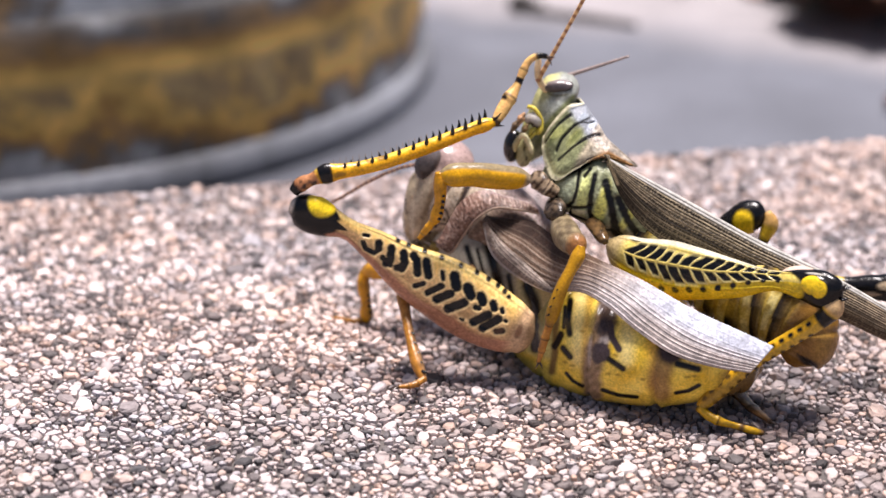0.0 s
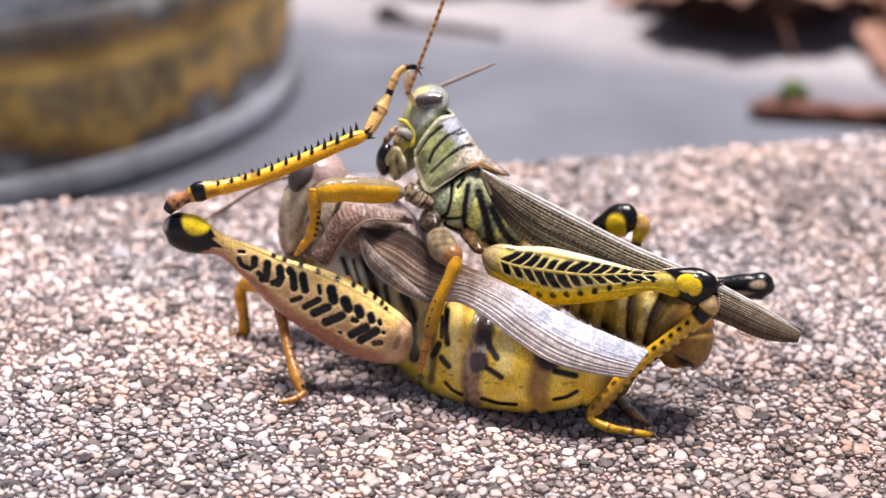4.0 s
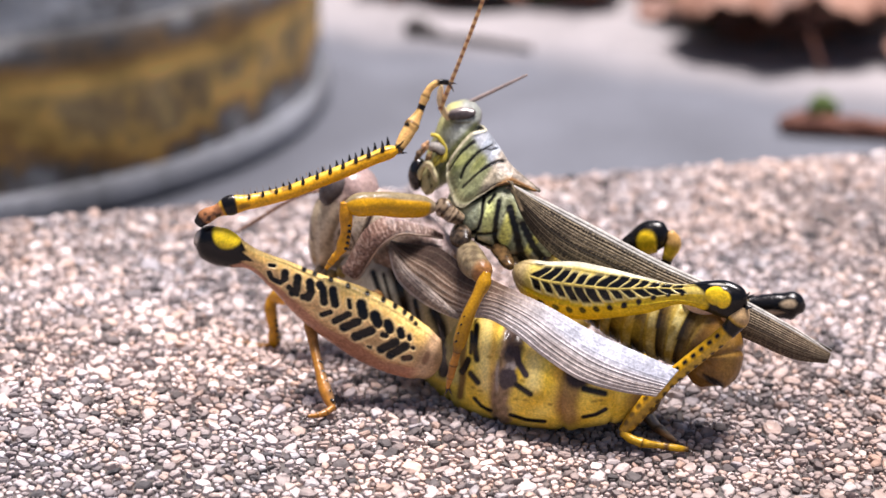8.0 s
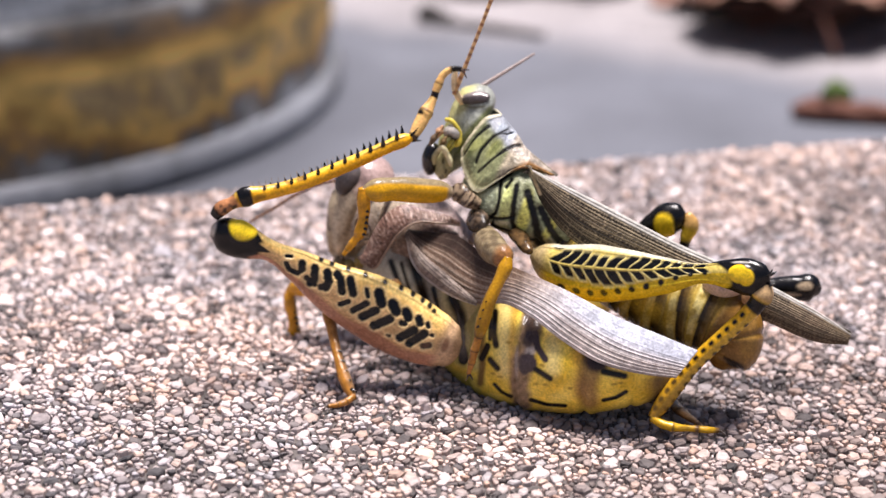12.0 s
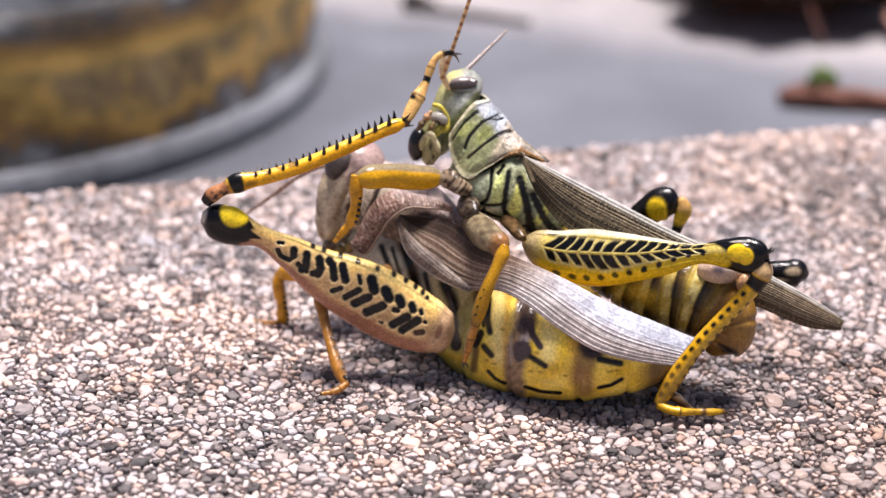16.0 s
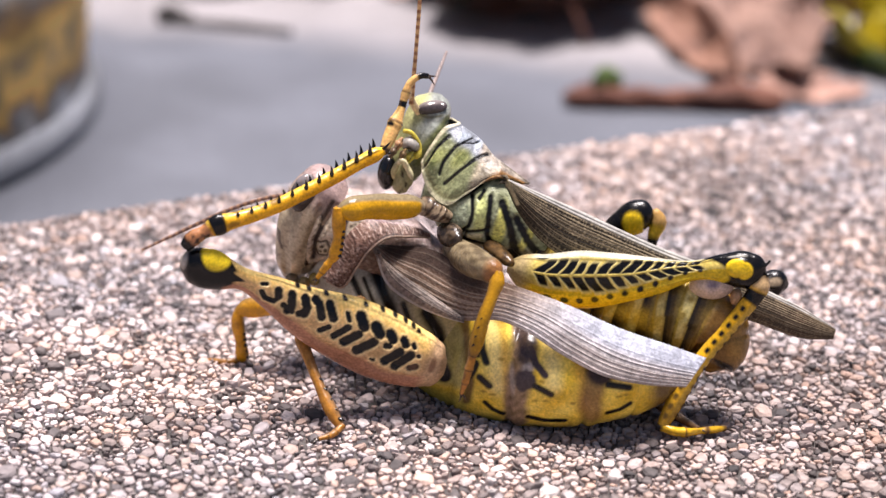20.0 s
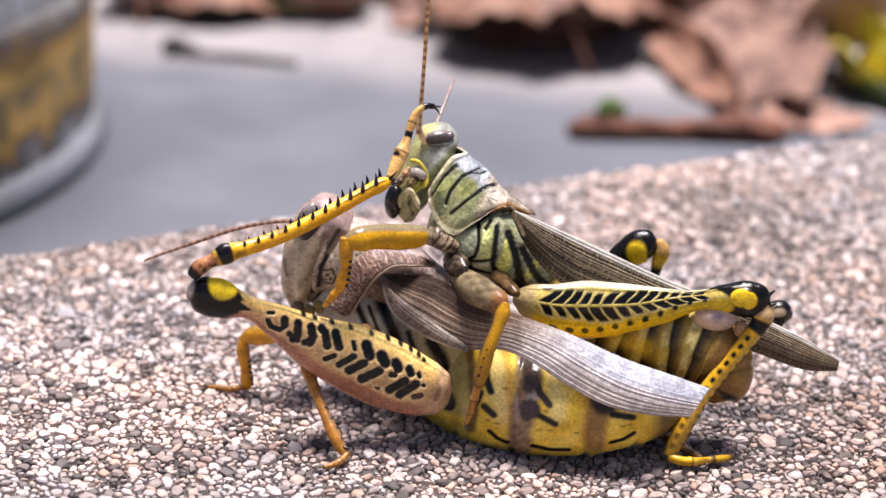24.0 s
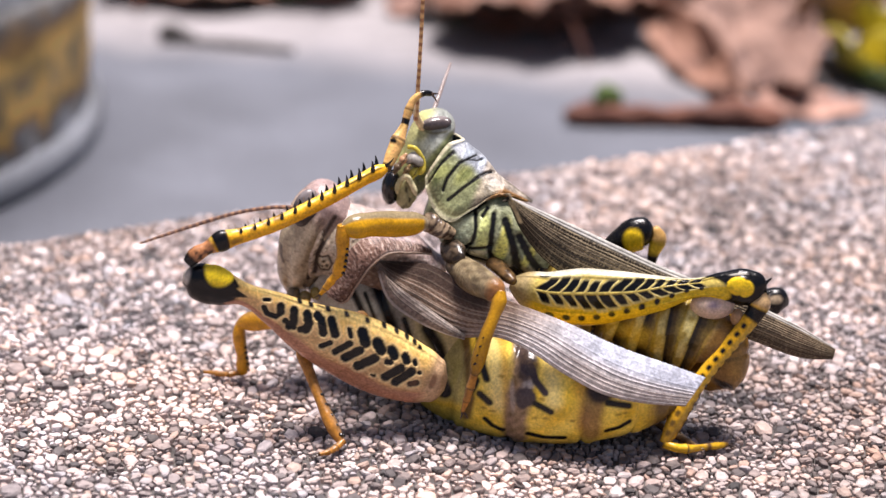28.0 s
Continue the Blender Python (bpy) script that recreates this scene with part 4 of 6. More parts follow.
leg_amber = plain_leg((0.42, 0.175, 0.025), (0.26, 0.15, 0.075))
leg_gold = plain_leg((0.62, 0.28, 0.008), (0.30, 0.17, 0.05))
loft("middle_femur", [(-8.2, 11.5, 7.8, 0.9, 1.0), (-12.2, 7.9, 7.5, 0.8, 0.9), (-13.9, 7.2, 7.3, 0.6, 0.75), (-14.4, 7.1, 7.1, 0.25, 0.35)], LEFT, CUTICLE, female, leg_amber, 30, 20)
spiny_shank("middle_tibia", [(-14.5, 7.0, 7.6, 0.3, 0.35), (-14.3, 6.7, 6.9, 0.6, 0.6), (-13.9, 5.4, 5.7, 0.5, 0.5), (-13.2, 3.4, 3.9, 0.45, 0.45), (-11.9, 0.9, 1.3, 0.5, 0.5), (-11.5, 0.4, 0.7, 0.3, 0.3)], female, leg_amber, (0.8, -0.3, 0.2), 0.5, 5, 0.1, (0.25, 0.45))
foot("middle_tarsus", [(-11.4, 0.4, 0.9, 0.4, 0.35), (-12.2, -0.2, 0.5, 0.45, 0.38), (-13.0, -0.7, 0.4, 0.33, 0.3), (-13.7, -0.9, 0.35, 0.2, 0.2)], female, leg_amber, (-0.7, -0.5, -0.2), (-0.5, 0.5, -0.2), 30)
loft("front_femur", [(-13.0, 13.0, 8.6, 0.8, 0.9), (-15.8, 15.0, 6.9, 0.8, 0.85), (-18.6, 16.9, 5.9, 0.65, 0.7), (-19.2, 17.1, 5.6, 0.3, 0.3)], LEFT, CUTICLE, female, leg_gold, 30, 20)
spiny_shank("front_tibia", [(-18.9, 17.0, 5.9, 0.4, 0.4), (-19.0, 17.1, 4.9, 0.6, 0.6), (-18.7, 17.5, 2.5, 0.52, 0.52), (-18.6, 17.6, 0.8, 0.5, 0.5), (-18.6, 17.6, 0.5, 0.3, 0.3)], female, leg_gold, (0.9, -0.2, 0.0), 0.45, 5, 0.11, (0.25, 0.4))
foot("front_tarsus", [(-18.6, 17.6, 0.7, 0.4, 0.35), (-20.2, 17.8, 0.45, 0.42, 0.34), (-21.6, 18.6, 0.4, 0.28, 0.25), (-22.2, 18.9, 0.35, 0.18, 0.18)], female, leg_amber, (-0.6, -0.3, -0.2), (-0.5, 0.5, -0.1), 30)


def far_knee_colour(u, v, p):
    c = mix((0.62, 0.42, 0.08), BLACK, step(u, 0.52, 0.56))
    return mix(c, LEMON, spot(u, v, 0.85, 0.95, 0.075, 0.14, 0.2))


loft("hind_femur", [(9.0, 10.5, 6.5, 1.6, 2.4), (12.0, 12.0, 10.0, 1.5, 2.2), (14.6, 12.5, 12.8, 0.9, 1.2), (16.2, 12.4, 14.3, 1.0, 1.4), (17.6, 12.2, 15.2, 1.1, 1.5), (18.6, 12.0, 15.3, 0.7, 0.9), (18.9, 12.0, 15.3, 0.2, 0.3)], LEFT, CUTICLE, female, far_knee_colour, 80, 40, carve=lambda u, v, p: -0.15 * spot(u, v, 0.85, 0.95, 0.08, 0.15))
far_shank = lambda u, v, p: mix(mix((0.74, 0.48, 0.03), BLACK, spot(u, v, 0.2, 0.95, 0.05, 0.6)), (0.45, 0.26, 0.08), 1 - step(u, 0.06, 0.1))
loft("hind_tibia", [(18.9, 12.0, 15.7, 0.4, 0.4), (19.3, 11.9, 14.8, 0.75, 0.8), (18.9, 11.7, 13.3, 0.55, 0.55), (17.4, 8.6, 6.0, 0.45, 0.45), (16.2, 4.4, 1.0, 0.4, 0.4)], LEFT, CUTICLE, female, far_shank, 60, 16)
foot("hind_tarsus", [(16.2, 4.6, 1.0, 0.5, 0.4), (16.8, 2.6, 1.1, 0.9, 0.5), (17.9, -0.4, 0.8, 0.8, 0.45), (19.0, -2.6, 0.6, 0.55, 0.35), (19.6, -3.6, 0.5, 0.25, 0.25)], female, plain_leg((0.12, 0.06, 0.025), (0.20, 0.12, 0.06)), (0.5, -0.5, -0.1), (0.7, -0.2, -0.1), 36)
# ---- male grasshopper ----
male = thing("male_grasshopper", (4, 10, 10), "smaller olive and yellow grasshopper with black chevrons on her back", "grasshopper", "mating grasshoppers")


def male_way(u, v):
    """Round the thigh from the bars' midline, which climbs towards the knee."""
    return flank(v) - 0.052 - 0.075 * step(u, 0.45, 0.75)


def male_bars(u, v, fat=0.345, more=0.0):
    return chevrons(u, male_way(u, v), 13, 0.10, 0.745, -0.50, -0.42, 0.108 + more, 0.100 + more, fat + 0.05, 1.0)


def male_femur_colour(u, v, p):
    d = male_way(u, v)
    base = mix((0.70, 0.54, 0.13), (0.56, 0.52, 0.40), step(d, 0.095, 0.13))
    base = mix(base, (0.74, 0.51, 0.016), 1 - step(d, -0.10, -0.08))
    base = base * (0.84 + 0.24 * flecks(p, 101))[..., None]
    base = mix(base, (0.50, 0.38, 0.18), 1 - step(u, 0.06, 0.12))
    c = mix(base, (0.86, 0.76, 0.40), male_bars(u, v, 0.44, 0.012) * 0.5)
    c = mix(c, BLACK, male_bars(u, v))
    c = mix(c, BLACK, spot(u, v, 0.13, 0.17, 0.03, 0.012) + spot(u, v, 0.72, 0.2, 0.08, 0.02))
    for k in range(11):
        c = mix(c, BLACK, spot(u, d, 0.17 + 0.058 * k, -0.165 + 0.007 * k, 0.016 - 0.0006 * k, 0.027))
    c = mix(c, BLACK, step(u + 0.05 * np.sin(d * 9), 0.80, 0.82))
    # glossy highlight painted as a pale streak on the knee's arch
    c = mix(c, (0.60, 0.56, 0.48), spot(u, v, 0.885, 0.16, 0.03, 0.012) * 0.9)
    lobed = np.maximum(spot(u, v, 0.882, 0.045, 0.036, 0.085, 0.12), spot(u, v, 0.918, 0.02, 0.030, 0.075, 0.12))
    return mix(c, LEMON, lobed) * (0.82 + 0.25 * wobble(p, 1.2))[..., None]


male_femur = loft("hind_femur", [(4.2, 5.6, 13.1, 0.4, 0.6), (5.0, 5.0, 12.95, 0.95, 1.4), (7.0, 4.0, 12.6, 1.3, 2.1), (10.4, 3.0, 12.6, 1.5, 2.65), (13.2, 2.0, 13.0, 1.35, 2.3), (16.5, 1.0, 13.5, 1.0, 1.65), (19.8, 0.2, 14.2, 0.7, 0.9), (22.0, -0.4, 14.5, 0.95, 1.35), (23.9, -0.9, 14.5, 1.05, 1.65), (25.0, -1.2, 14.3, 0.75, 1.2), (25.5, -1.3, 14.1, 0.2, 0.3)], LEFT, CUTICLE, male, male_femur_colour, 320, 176,
                  carve=lambda u, v, p: 0.07 * male_bars(u, v) - 0.14 * spot(u, v, 0.895, 0.04, 0.05, 0.08) - 0.12 * spot(u, v, 0.45, 0.165, 0.4, 0.018) - 0.10 * spot(u, v, 0.45, -0.07, 0.4, 0.015))
for a, b in (((25.2, -1.6, 15.0), (25.7, -1.8, 15.7)), ((25.4, -1.0, 14.9), (26.1, -0.9, 15.3)), ((25.5, -1.6, 14.2), (26.1, -1.7, 14.4))):
    thorn("knee_spur", a, b, 0.2, male_femur)


def speckled_shank(u, v, p):
    c = mix((0.76, 0.41, 0.010), (0.62, 0.38, 0.04), step(v, 0.1, 0.3))
    for k in range(13):
        c = mix(c, BLACK, spot(u, v, 0.22 + 0.06 * k, 0.06, 0.018, 0.06) + spot(u, v, 0.25 + 0.06 * k, 0.82, 0.016, 0.06))
    c = mix(c, (0.26, 0.14, 0.02), step(u, 0.55, 0.95) * 0.6)
    c = mix(c, (0.50, 0.33, 0.16), 1 - step(u, 0.06, 0.1))
    return mix(c, BLACK, step(u, 0.085, 0.1) * (1 - step(u, 0.16, 0.18)))


male_tibia = spiny_shank("hind_tibia", [(25.3, -1.2, 14.2, 0.5, 0.5), (25.1, -1.3, 13.3, 0.9, 0.95), (24.6, -1.4, 12.2, 0.75, 0.8), (23.9, -1.5, 11.2, 0.66, 0.74), (22.5, -1.7, 9.5, 0.62, 0.72), (19.7, -2.3, 6.1, 0.6, 0.7), (17.2, -3.2, 2.0, 0.58, 0.68), (16.7, -3.4, 1.0, 0.45, 0.5)], male, speckled_shank, (0.75, 0.2, -0.5), 0.32, 9, 0.072, (0.35, 0.75))
male_tarsus = foot("hind_tarsus", [(16.6, -3.4, 1.0, 0.45, 0.45), (17.6, -3.9, 0.75, 0.55, 0.5), (18.9, -3.9, 0.6, 0.5, 0.45), (20.2, -3.6, 0.55, 0.35, 0.35), (21.6, -3.3, 0.5, 0.45, 0.4), (22.6, -3.0, 0.45, 0.25, 0.25)], male, lambda u, v, p: mix((0.60, 0.34, 0.012), (0.18, 0.09, 0.02), step(u, 0.62, 0.66) * (1 - step(u, 0.7, 0.74)) + step(u, 0.9, 0.97)), (0.8, -0.5, -0.2), (0.9, 0.4, -0.1))

SEAMS = (([(1.6, 18.5), (1.55, 16.54), (1.29, 15.51), (0.62, 14.69)], 0.17), ([(3.2, 18.19), (2.94, 16.54), (2.89, 14.74), (3.3, 13.87)], 0.24), ([(4.23, 17.68), (4.9, 15.51), (5.21, 13.97), (5.67, 12.84)], 0.38), ([(5.47, 16.29), (6.65, 14.07), (7.53, 13.04)], 0.36), ([(-0.97, 14.28), (-0.2, 14.69), (1.24, 14.89), (2.89, 15.31)], 0.15), ([(-0.2, 13.35), (1.04, 13.97), (3.41, 13.66)], 0.14), ([(3.71, 12.94), (4.95, 13.2), (5.62, 12.42)], 0.18), ([(-0.97, 17.37), (1.5, 18.6), (3.51, 19.84)], 0.2), ([(-0.97, 17.26), (-1.28, 16.03), (-1.33, 14.89)], 0.14), ([(1.14, 14.69), (1.04, 13.97)], 0.1), ([(2.17, 18.09), (2.68, 18.71)], 0.18))


def male_thorax_colour(u, v, p):
    c = mix((0.25, 0.27, 0.15), (0.43, 0.45, 0.28), wobble(p, 1.6, 2.0))
    c = mix(c, (0.62, 0.66, 0.24), mark(p, 2.27, 16.65, 0.57, 1.85, -6, 0.4) * 0.85)
    c = mix(c, (0.84, 0.80, 0.20), mark(p, 3.97, 15.62, 0.57, 2.06, -14, 0.4) + mark(p, 6.29, 14.38, 0.41, 1.44, -28, 0.4) * 0.9)
    c = mix(c, (0.42, 0.47, 0.32), mark(p, 0.21, 16.54, 0.93, 1.54, -12, 0.4) * 0.8)
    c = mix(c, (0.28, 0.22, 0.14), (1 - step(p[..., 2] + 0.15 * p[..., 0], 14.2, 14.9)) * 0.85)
    c = mix(c, (0.60, 0.54, 0.42), mark(p, 1.76, 14.59, 1.03, 0.26, 10, 0.4) * 0.7)
    c = mix(c, (0.10, 0.10, 0.04), specks(p, 2.6, 0.72) * 0.5)
    c = c * (0.74 + 0.45 * flecks(p, 91))[..., None]
    for path, w in SEAMS:
        c = mix(c, BLACK, line(p, path, w * (0.75 + 0.5 * wobble(p, 2.5)), 0.4))
    return c


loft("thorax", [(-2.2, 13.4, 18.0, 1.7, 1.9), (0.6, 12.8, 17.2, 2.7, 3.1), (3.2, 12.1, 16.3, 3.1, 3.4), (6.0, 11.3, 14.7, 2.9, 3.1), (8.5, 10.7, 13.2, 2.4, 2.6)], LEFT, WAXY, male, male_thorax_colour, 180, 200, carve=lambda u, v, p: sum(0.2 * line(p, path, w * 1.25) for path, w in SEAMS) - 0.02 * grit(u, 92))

# the first path is the front rim's shadow line, painted black
SULCI_AND_RIM_SHADE = (([(0.9, 8.7), (0.75, 10.2), (0.95, 12.7)], 0.13), ([(2.5, 7.0), (2.0, 9.0), (2.15, 10.3), (2.55, 11.2)], 0.14), ([(5.4, 6.9), (4.4, 8.6), (3.8, 10.0), (3.35, 11.5)], 0.15), ([(2.3, 8.2), (3.1, 7.6), (3.4, 6.8)], 0.10))


def male_pronotum_colour(u, v, p):
    q = way(u, v, 9, 13)
    # bluish grey top, with the sky's light painted in
    c = mix((0.30, 0.32, 0.36), (0.235, 0.25, 0.125), step(np.abs(v - 0.5), 0.13, 0.20))
    c = mix(c, np.array((0.33, 0.27, 0.20)) * (0.75 + 0.5 * wobble(p, 3.0))[..., None], step(u - 0.5 * (v - 0.75), 0.50, 0.60) * 0.85)
    c = c * (0.70 + 0.5 * wobble(p, 1.5, 4.0))[..., None]
    c = mix(c, (0.36, 0.38, 0.10), 0.7 * (mark(q, 1.3, 10.6, 0.5, 1.0, 20, 0.5) + mark(q, 3.1, 9.4, 0.55, 0.8, 10, 0.5)) * 0.7)
    c = mix(c, (0.10, 0.12, 0.04), (mark(q, 3.2, 9.3, 0.3, 0.5, 10, 0.5) + mark(q, 1.5, 11.4, 0.3, 0.6, 0, 0.6)) * 0.7)
    # pale blue patches painted as sky highlights
    c = mix(c, (0.55, 0.62, 0.70), (mark(q, 1.9, 7.6, 0.5, 0.6, 0, 0.6) + mark(q, 3.6, 7.2, 0.4, 0.7, 0, 0.6)) * 0.6)
    c = c * (0.72 + 0.5 * flecks(p, 11))[..., None]
    for path, w in SULCI_AND_RIM_SHADE:
        c = mix(c, BLACK, line(q, path, w, 0.45))
    c = mix(c, (0.66, 0.60, 0.40), (1 - step(u, 0.02, 0.05)) * 0.85 + step(v, 0.955, 0.985) * 0.75)
    c = mix(c, (0.10, 0.05, 0.02), step(v, 0.90, 0.95) * (1 - step(v, 0.955, 0.97)) * 0.35)
    c = mix(c, (0.32, 0.15, 0.04), step(u, 0.72, 0.80) * step(v, 0.6, 0.7) * 0.9)
    return mix(c, BLACK, line(q, [(6.4, 11.6), (7.2, 10.5), (8.3, 9.3)], 0.12))


saddle("pronotum", [[(0.6, 12.8, 24.4), (-0.8, 11.6, 24.4), (-2.1, 10.9, 23.0), (-2.9, 10.9, 21.5)],
                    [(1.5, 12.6, 23.7), (0.1, 11.2, 23.2), (-1.7, 10.4, 21.7), (-2.8, 10.6, 20.2)],
                    [(2.4, 12.3, 23.0), (1.1, 10.9, 22.4), (-0.8, 10.2, 20.4), (-2.0, 10.4, 18.4)],
                    [(3.1, 12.1, 22.2), (2.1, 10.6, 21.5), (0.5, 9.8, 19.7), (-0.6, 10.0, 17.5)],
                    [(3.9, 11.9, 21.2), (3.1, 10.6, 20.9), (2.0, 9.7, 20.0), (1.0, 9.7, 18.6)],
                    [(5.4, 11.5, 20.1), (4.8, 10.7, 20.0), (4.2, 10.4, 19.9), (3.6, 10.0, 20.0)],
                    [(7.0, 11.1, 18.9), (6.7, 11.0, 19.0), (6.4, 10.8, 19.1), (6.1, 10.7, 19.2)]], (-2, 13.5, 0), 0.18, WAXY, male, male_pronotum_colour, 180, 220,
       relief=lambda u, v: 0.10 * (1 - step(u, 0.03, 0.06)) + 0.08 * step(v, 0.95, 0.98) - 0.18 * sum(line(way(u, v, 9, 13), path, w * 1.3) for path, w in SULCI_AND_RIM_SHADE) + 0.12 * (1 - step(np.abs(v - 0.5), 0.0, 0.02)) + 0.03 * grit(u, 12))


def male_head_colour(u, v, p):
    c = mix((0.30, 0.315, 0.28), (0.30, 0.31, 0.19), step(u + 0.04 * p[..., 0], 0.16, 0.42))
    c = mix(c, (0.62, 0.58, 0.16), (1 - step(p[..., 0] - 0.45 * (p[..., 2] - 22), -4.6, -3.6)) * 0.6)
    c = mix(c, (0.50, 0.53, 0.46), mark(p, -2.2, 24.4, 1.3, 0.55, 12, 0.6) * 0.8)
    c = mix(c, (0.24, 0.26, 0.09), line(p, [(-0.4, 24.9), (-1.6, 23.7), (-2.6, 22.4), (-3.0, 21.0)], 0.35, 0.7) * 0.85)
    c = mix(c, (0.62, 0.58, 0.34), line(p, [(-0.2, 24.4), (-1.4, 23.0), (-2.3, 21.8)], 0.16, 0.6) * 0.8)
    c = mix(c, (0.12, 0.11, 0.05), line(p, [(-3.2, 25.6), (-2.2, 25.3), (-0.9, 25.4)], 0.12, 0.6) * 0.7)
    return c * (0.78 + 0.3 * wobble(p, 1.5))[..., None] * (0.78 + 0.4 * flecks(p, 131))[..., None]


male_head = loft("head", [(-1.2, 13.9, 26.9, 0.6, 0.6), (-1.3, 13.9, 26.4, 1.55, 1.35), (-1.8, 14.0, 24.9, 2.3, 1.95), (-2.5, 14.1, 22.8, 2.5, 2.0), (-3.6, 14.4, 20.5, 2.1, 1.7), (-4.1, 14.5, 18.9, 1.3, 1.2), (-4.2, 14.5, 18.2, 0.6, 0.5)], LEFT, CUTICLE, male, male_head_colour, 110, 120)
blob("compound_eye", (-1.8, 12.35, 26.05), (1.4, 0.66, 0.7), (0.985, 0.1, 0.1), (0.0, 0.3, 1), GLOSS, male_head, lambda d: mix((0.07, 0.055, 0.055), (0.24, 0.20, 0.19), step(d[..., 1], 0.2, 0.8)))
blob("mandible", (-5.8, 11.9, 20.3), (1.6, 0.85, 1.1), (0.1, 0, 1), (1, 0, 0), GLOSS, male_head, BLACK)


def maxilla_colour(d):
    c = mix((0.36, 0.32, 0.15), (0.62, 0.56, 0.34), step(d[..., 2], -0.2, 0.7))
    return mix(c, (0.04, 0.03, 0.02), 1 - step(np.abs(d[..., 1] + 0.25 * np.sin(d[..., 0] * 5)), 0.04, 0.14))


blob("maxilla", (-4.5, 11.3, 20.0), (1.55, 0.95, 0.9), (0.1, 0, 1), (1, 0, 0), CUTICLE, male_head, maxilla_colour, shape=lambda d: 1 + 0.08 * np.sin(d[..., 0] * 7) * np.sin(d[..., 1] * 6))
loft("palp", [(-5.2, 10.4, 21.5, 0.22, 0.22), (-4.8, 10.1, 21.9, 0.26, 0.26), (-4.3, 10.1, 21.2, 0.26, 0.26), (-3.9, 10.3, 20.3, 0.22, 0.22), (-3.8, 10.4, 20.0, 0.08, 0.08)], LEFT, CUTICLE, male_head, (0.66, 0.58, 0.34), 30, 12)
loft("palp", [(-5.2, 10.4, 21.5, 0.25, 0.25), (-5.5, 10.3, 20.7, 0.25, 0.25), (-5.5, 10.3, 20.2, 0.1, 0.1)], LEFT, CUTICLE, male_head, (0.5, 0.42, 0.2), 20, 12)
loft("palp", [(-4.5, 11.2, 24.3, 0.2, 0.2), (-4.0, 10.8, 24.3, 0.2, 0.2), (-3.45, 10.6, 23.7, 0.2, 0.2), (-3.15, 10.6, 22.9, 0.2, 0.2), (-3.4, 10.7, 22.1, 0.3, 0.3), (-3.9, 10.8, 22.0, 0.1, 0.1)], LEFT, CUTICLE, male_head, (0.62, 0.50, 0.07), 40, 12, "bright yellow hooked palp")
loft("labrum", [(-4.6, 11.0, 22.9, 0.3, 0.3), (-4.1, 10.9, 23.2, 0.65, 0.65), (-3.5, 11.0, 23.0, 0.7, 0.65), (-3.2, 11.2, 22.8, 0.3, 0.3)], LEFT, CUTICLE, male_head, lambda u, v, p: mix((0.40, 0.37, 0.33), (0.05, 0.04, 0.03), step(v, 0.55, 0.7)), 24, 16)
for x, y, z, r, col in ((-5.6, 10.2, 22.7, 0.5, (0.14, 0.09, 0.05)), (-5.1, 10.4, 23.3, 0.55, (0.48, 0.27, 0.14)), (-4.7, 10.3, 22.4, 0.45, (0.22, 0.14, 0.06)), (-4.0, 10.7, 22.0, 0.6, (0.62, 0.52, 0.08))):
    blob("mouthpart", (x, y, z), (1.25 * r, 0.7 * r, 0.62 * r), (0.5, 0, 0.9), (0, 1, 0), CUTICLE, male_head, lambda d, col=col: mix(col, (0.04, 0.025, 0.015), 1 - step(np.abs(d[..., 2] + 0.3 * d[..., 0]), 0.05, 0.2)), shape=lambda d: 1 + 0.12 * np.sin(d[..., 0] * 6 + 1))

NET = np.random.RandomState(4).rand(64, 2)


def male_wing_colour(u, v, p):
    k = v * 15 + 0.5 * np.sin(u * 3) + 0.35 * np.sin(v * 19) + 0.1 * np.sin(u * 60 + v * 30)
    row = np.floor(k).astype(int) % 64
    across = (u * 95 + 40 * NET[row, 0] + 0.35 * np.sin(u * 140 + 9 * NET[row, 1])) % 1.0
    net = np.maximum(1 - step(np.abs((k % 1.0) - 0.5), 0.10, 0.2), (1 - step(np.abs(across - 0.5), 0.12, 0.22)) * 0.75)
    c = mix((0.035, 0.025, 0.017), (0.25, 0.195, 0.12), net) * (0.75 + 0.5 * flecks(p, 121))[..., None]
    c = mix(c, (0.02, 0.014, 0.01), (1 - step(u, 0.06, 0.24)) * step(v, 0.40, 0.62) * 0.9)
    c = mix(c, (0.05, 0.04, 0.03), (1 - step(np.abs(v - 0.55), 0.01, 0.03)) + (1 - step(np.abs(v - 0.8), 0.01, 0.03)))
    c = mix(c, (0.22, 0.15, 0.09), step(u, 0.70, 0.85) * 0.25)
    c = mix(c, (0.50, 0.48, 0.44), (1 - step(v, 0.07, 0.15)) * 0.9)
    for at in (0.3, 0.42, 0.62, 0.72):
        c = mix(c, (0.36, 0.28, 0.18), (1 - step(np.abs(v - at - 0.02 * np.sin(u * 5)), 0.006, 0.016)) * 0.6)
    c = mix(c, (0.09, 0.05, 0.03), (1 - step(np.abs((v * 8 + 0.2 * np.sin(u * 30)) % 1.0 - 0.5), 0.1, 0.2)) * step(u, 0.78, 0.88) * 0.7)
    return mix(c, (0.60, 0.50, 0.30), line(p, [(4.3, 20.0), (4.9, 18.9), (5.3, 18.0)], 0.16))


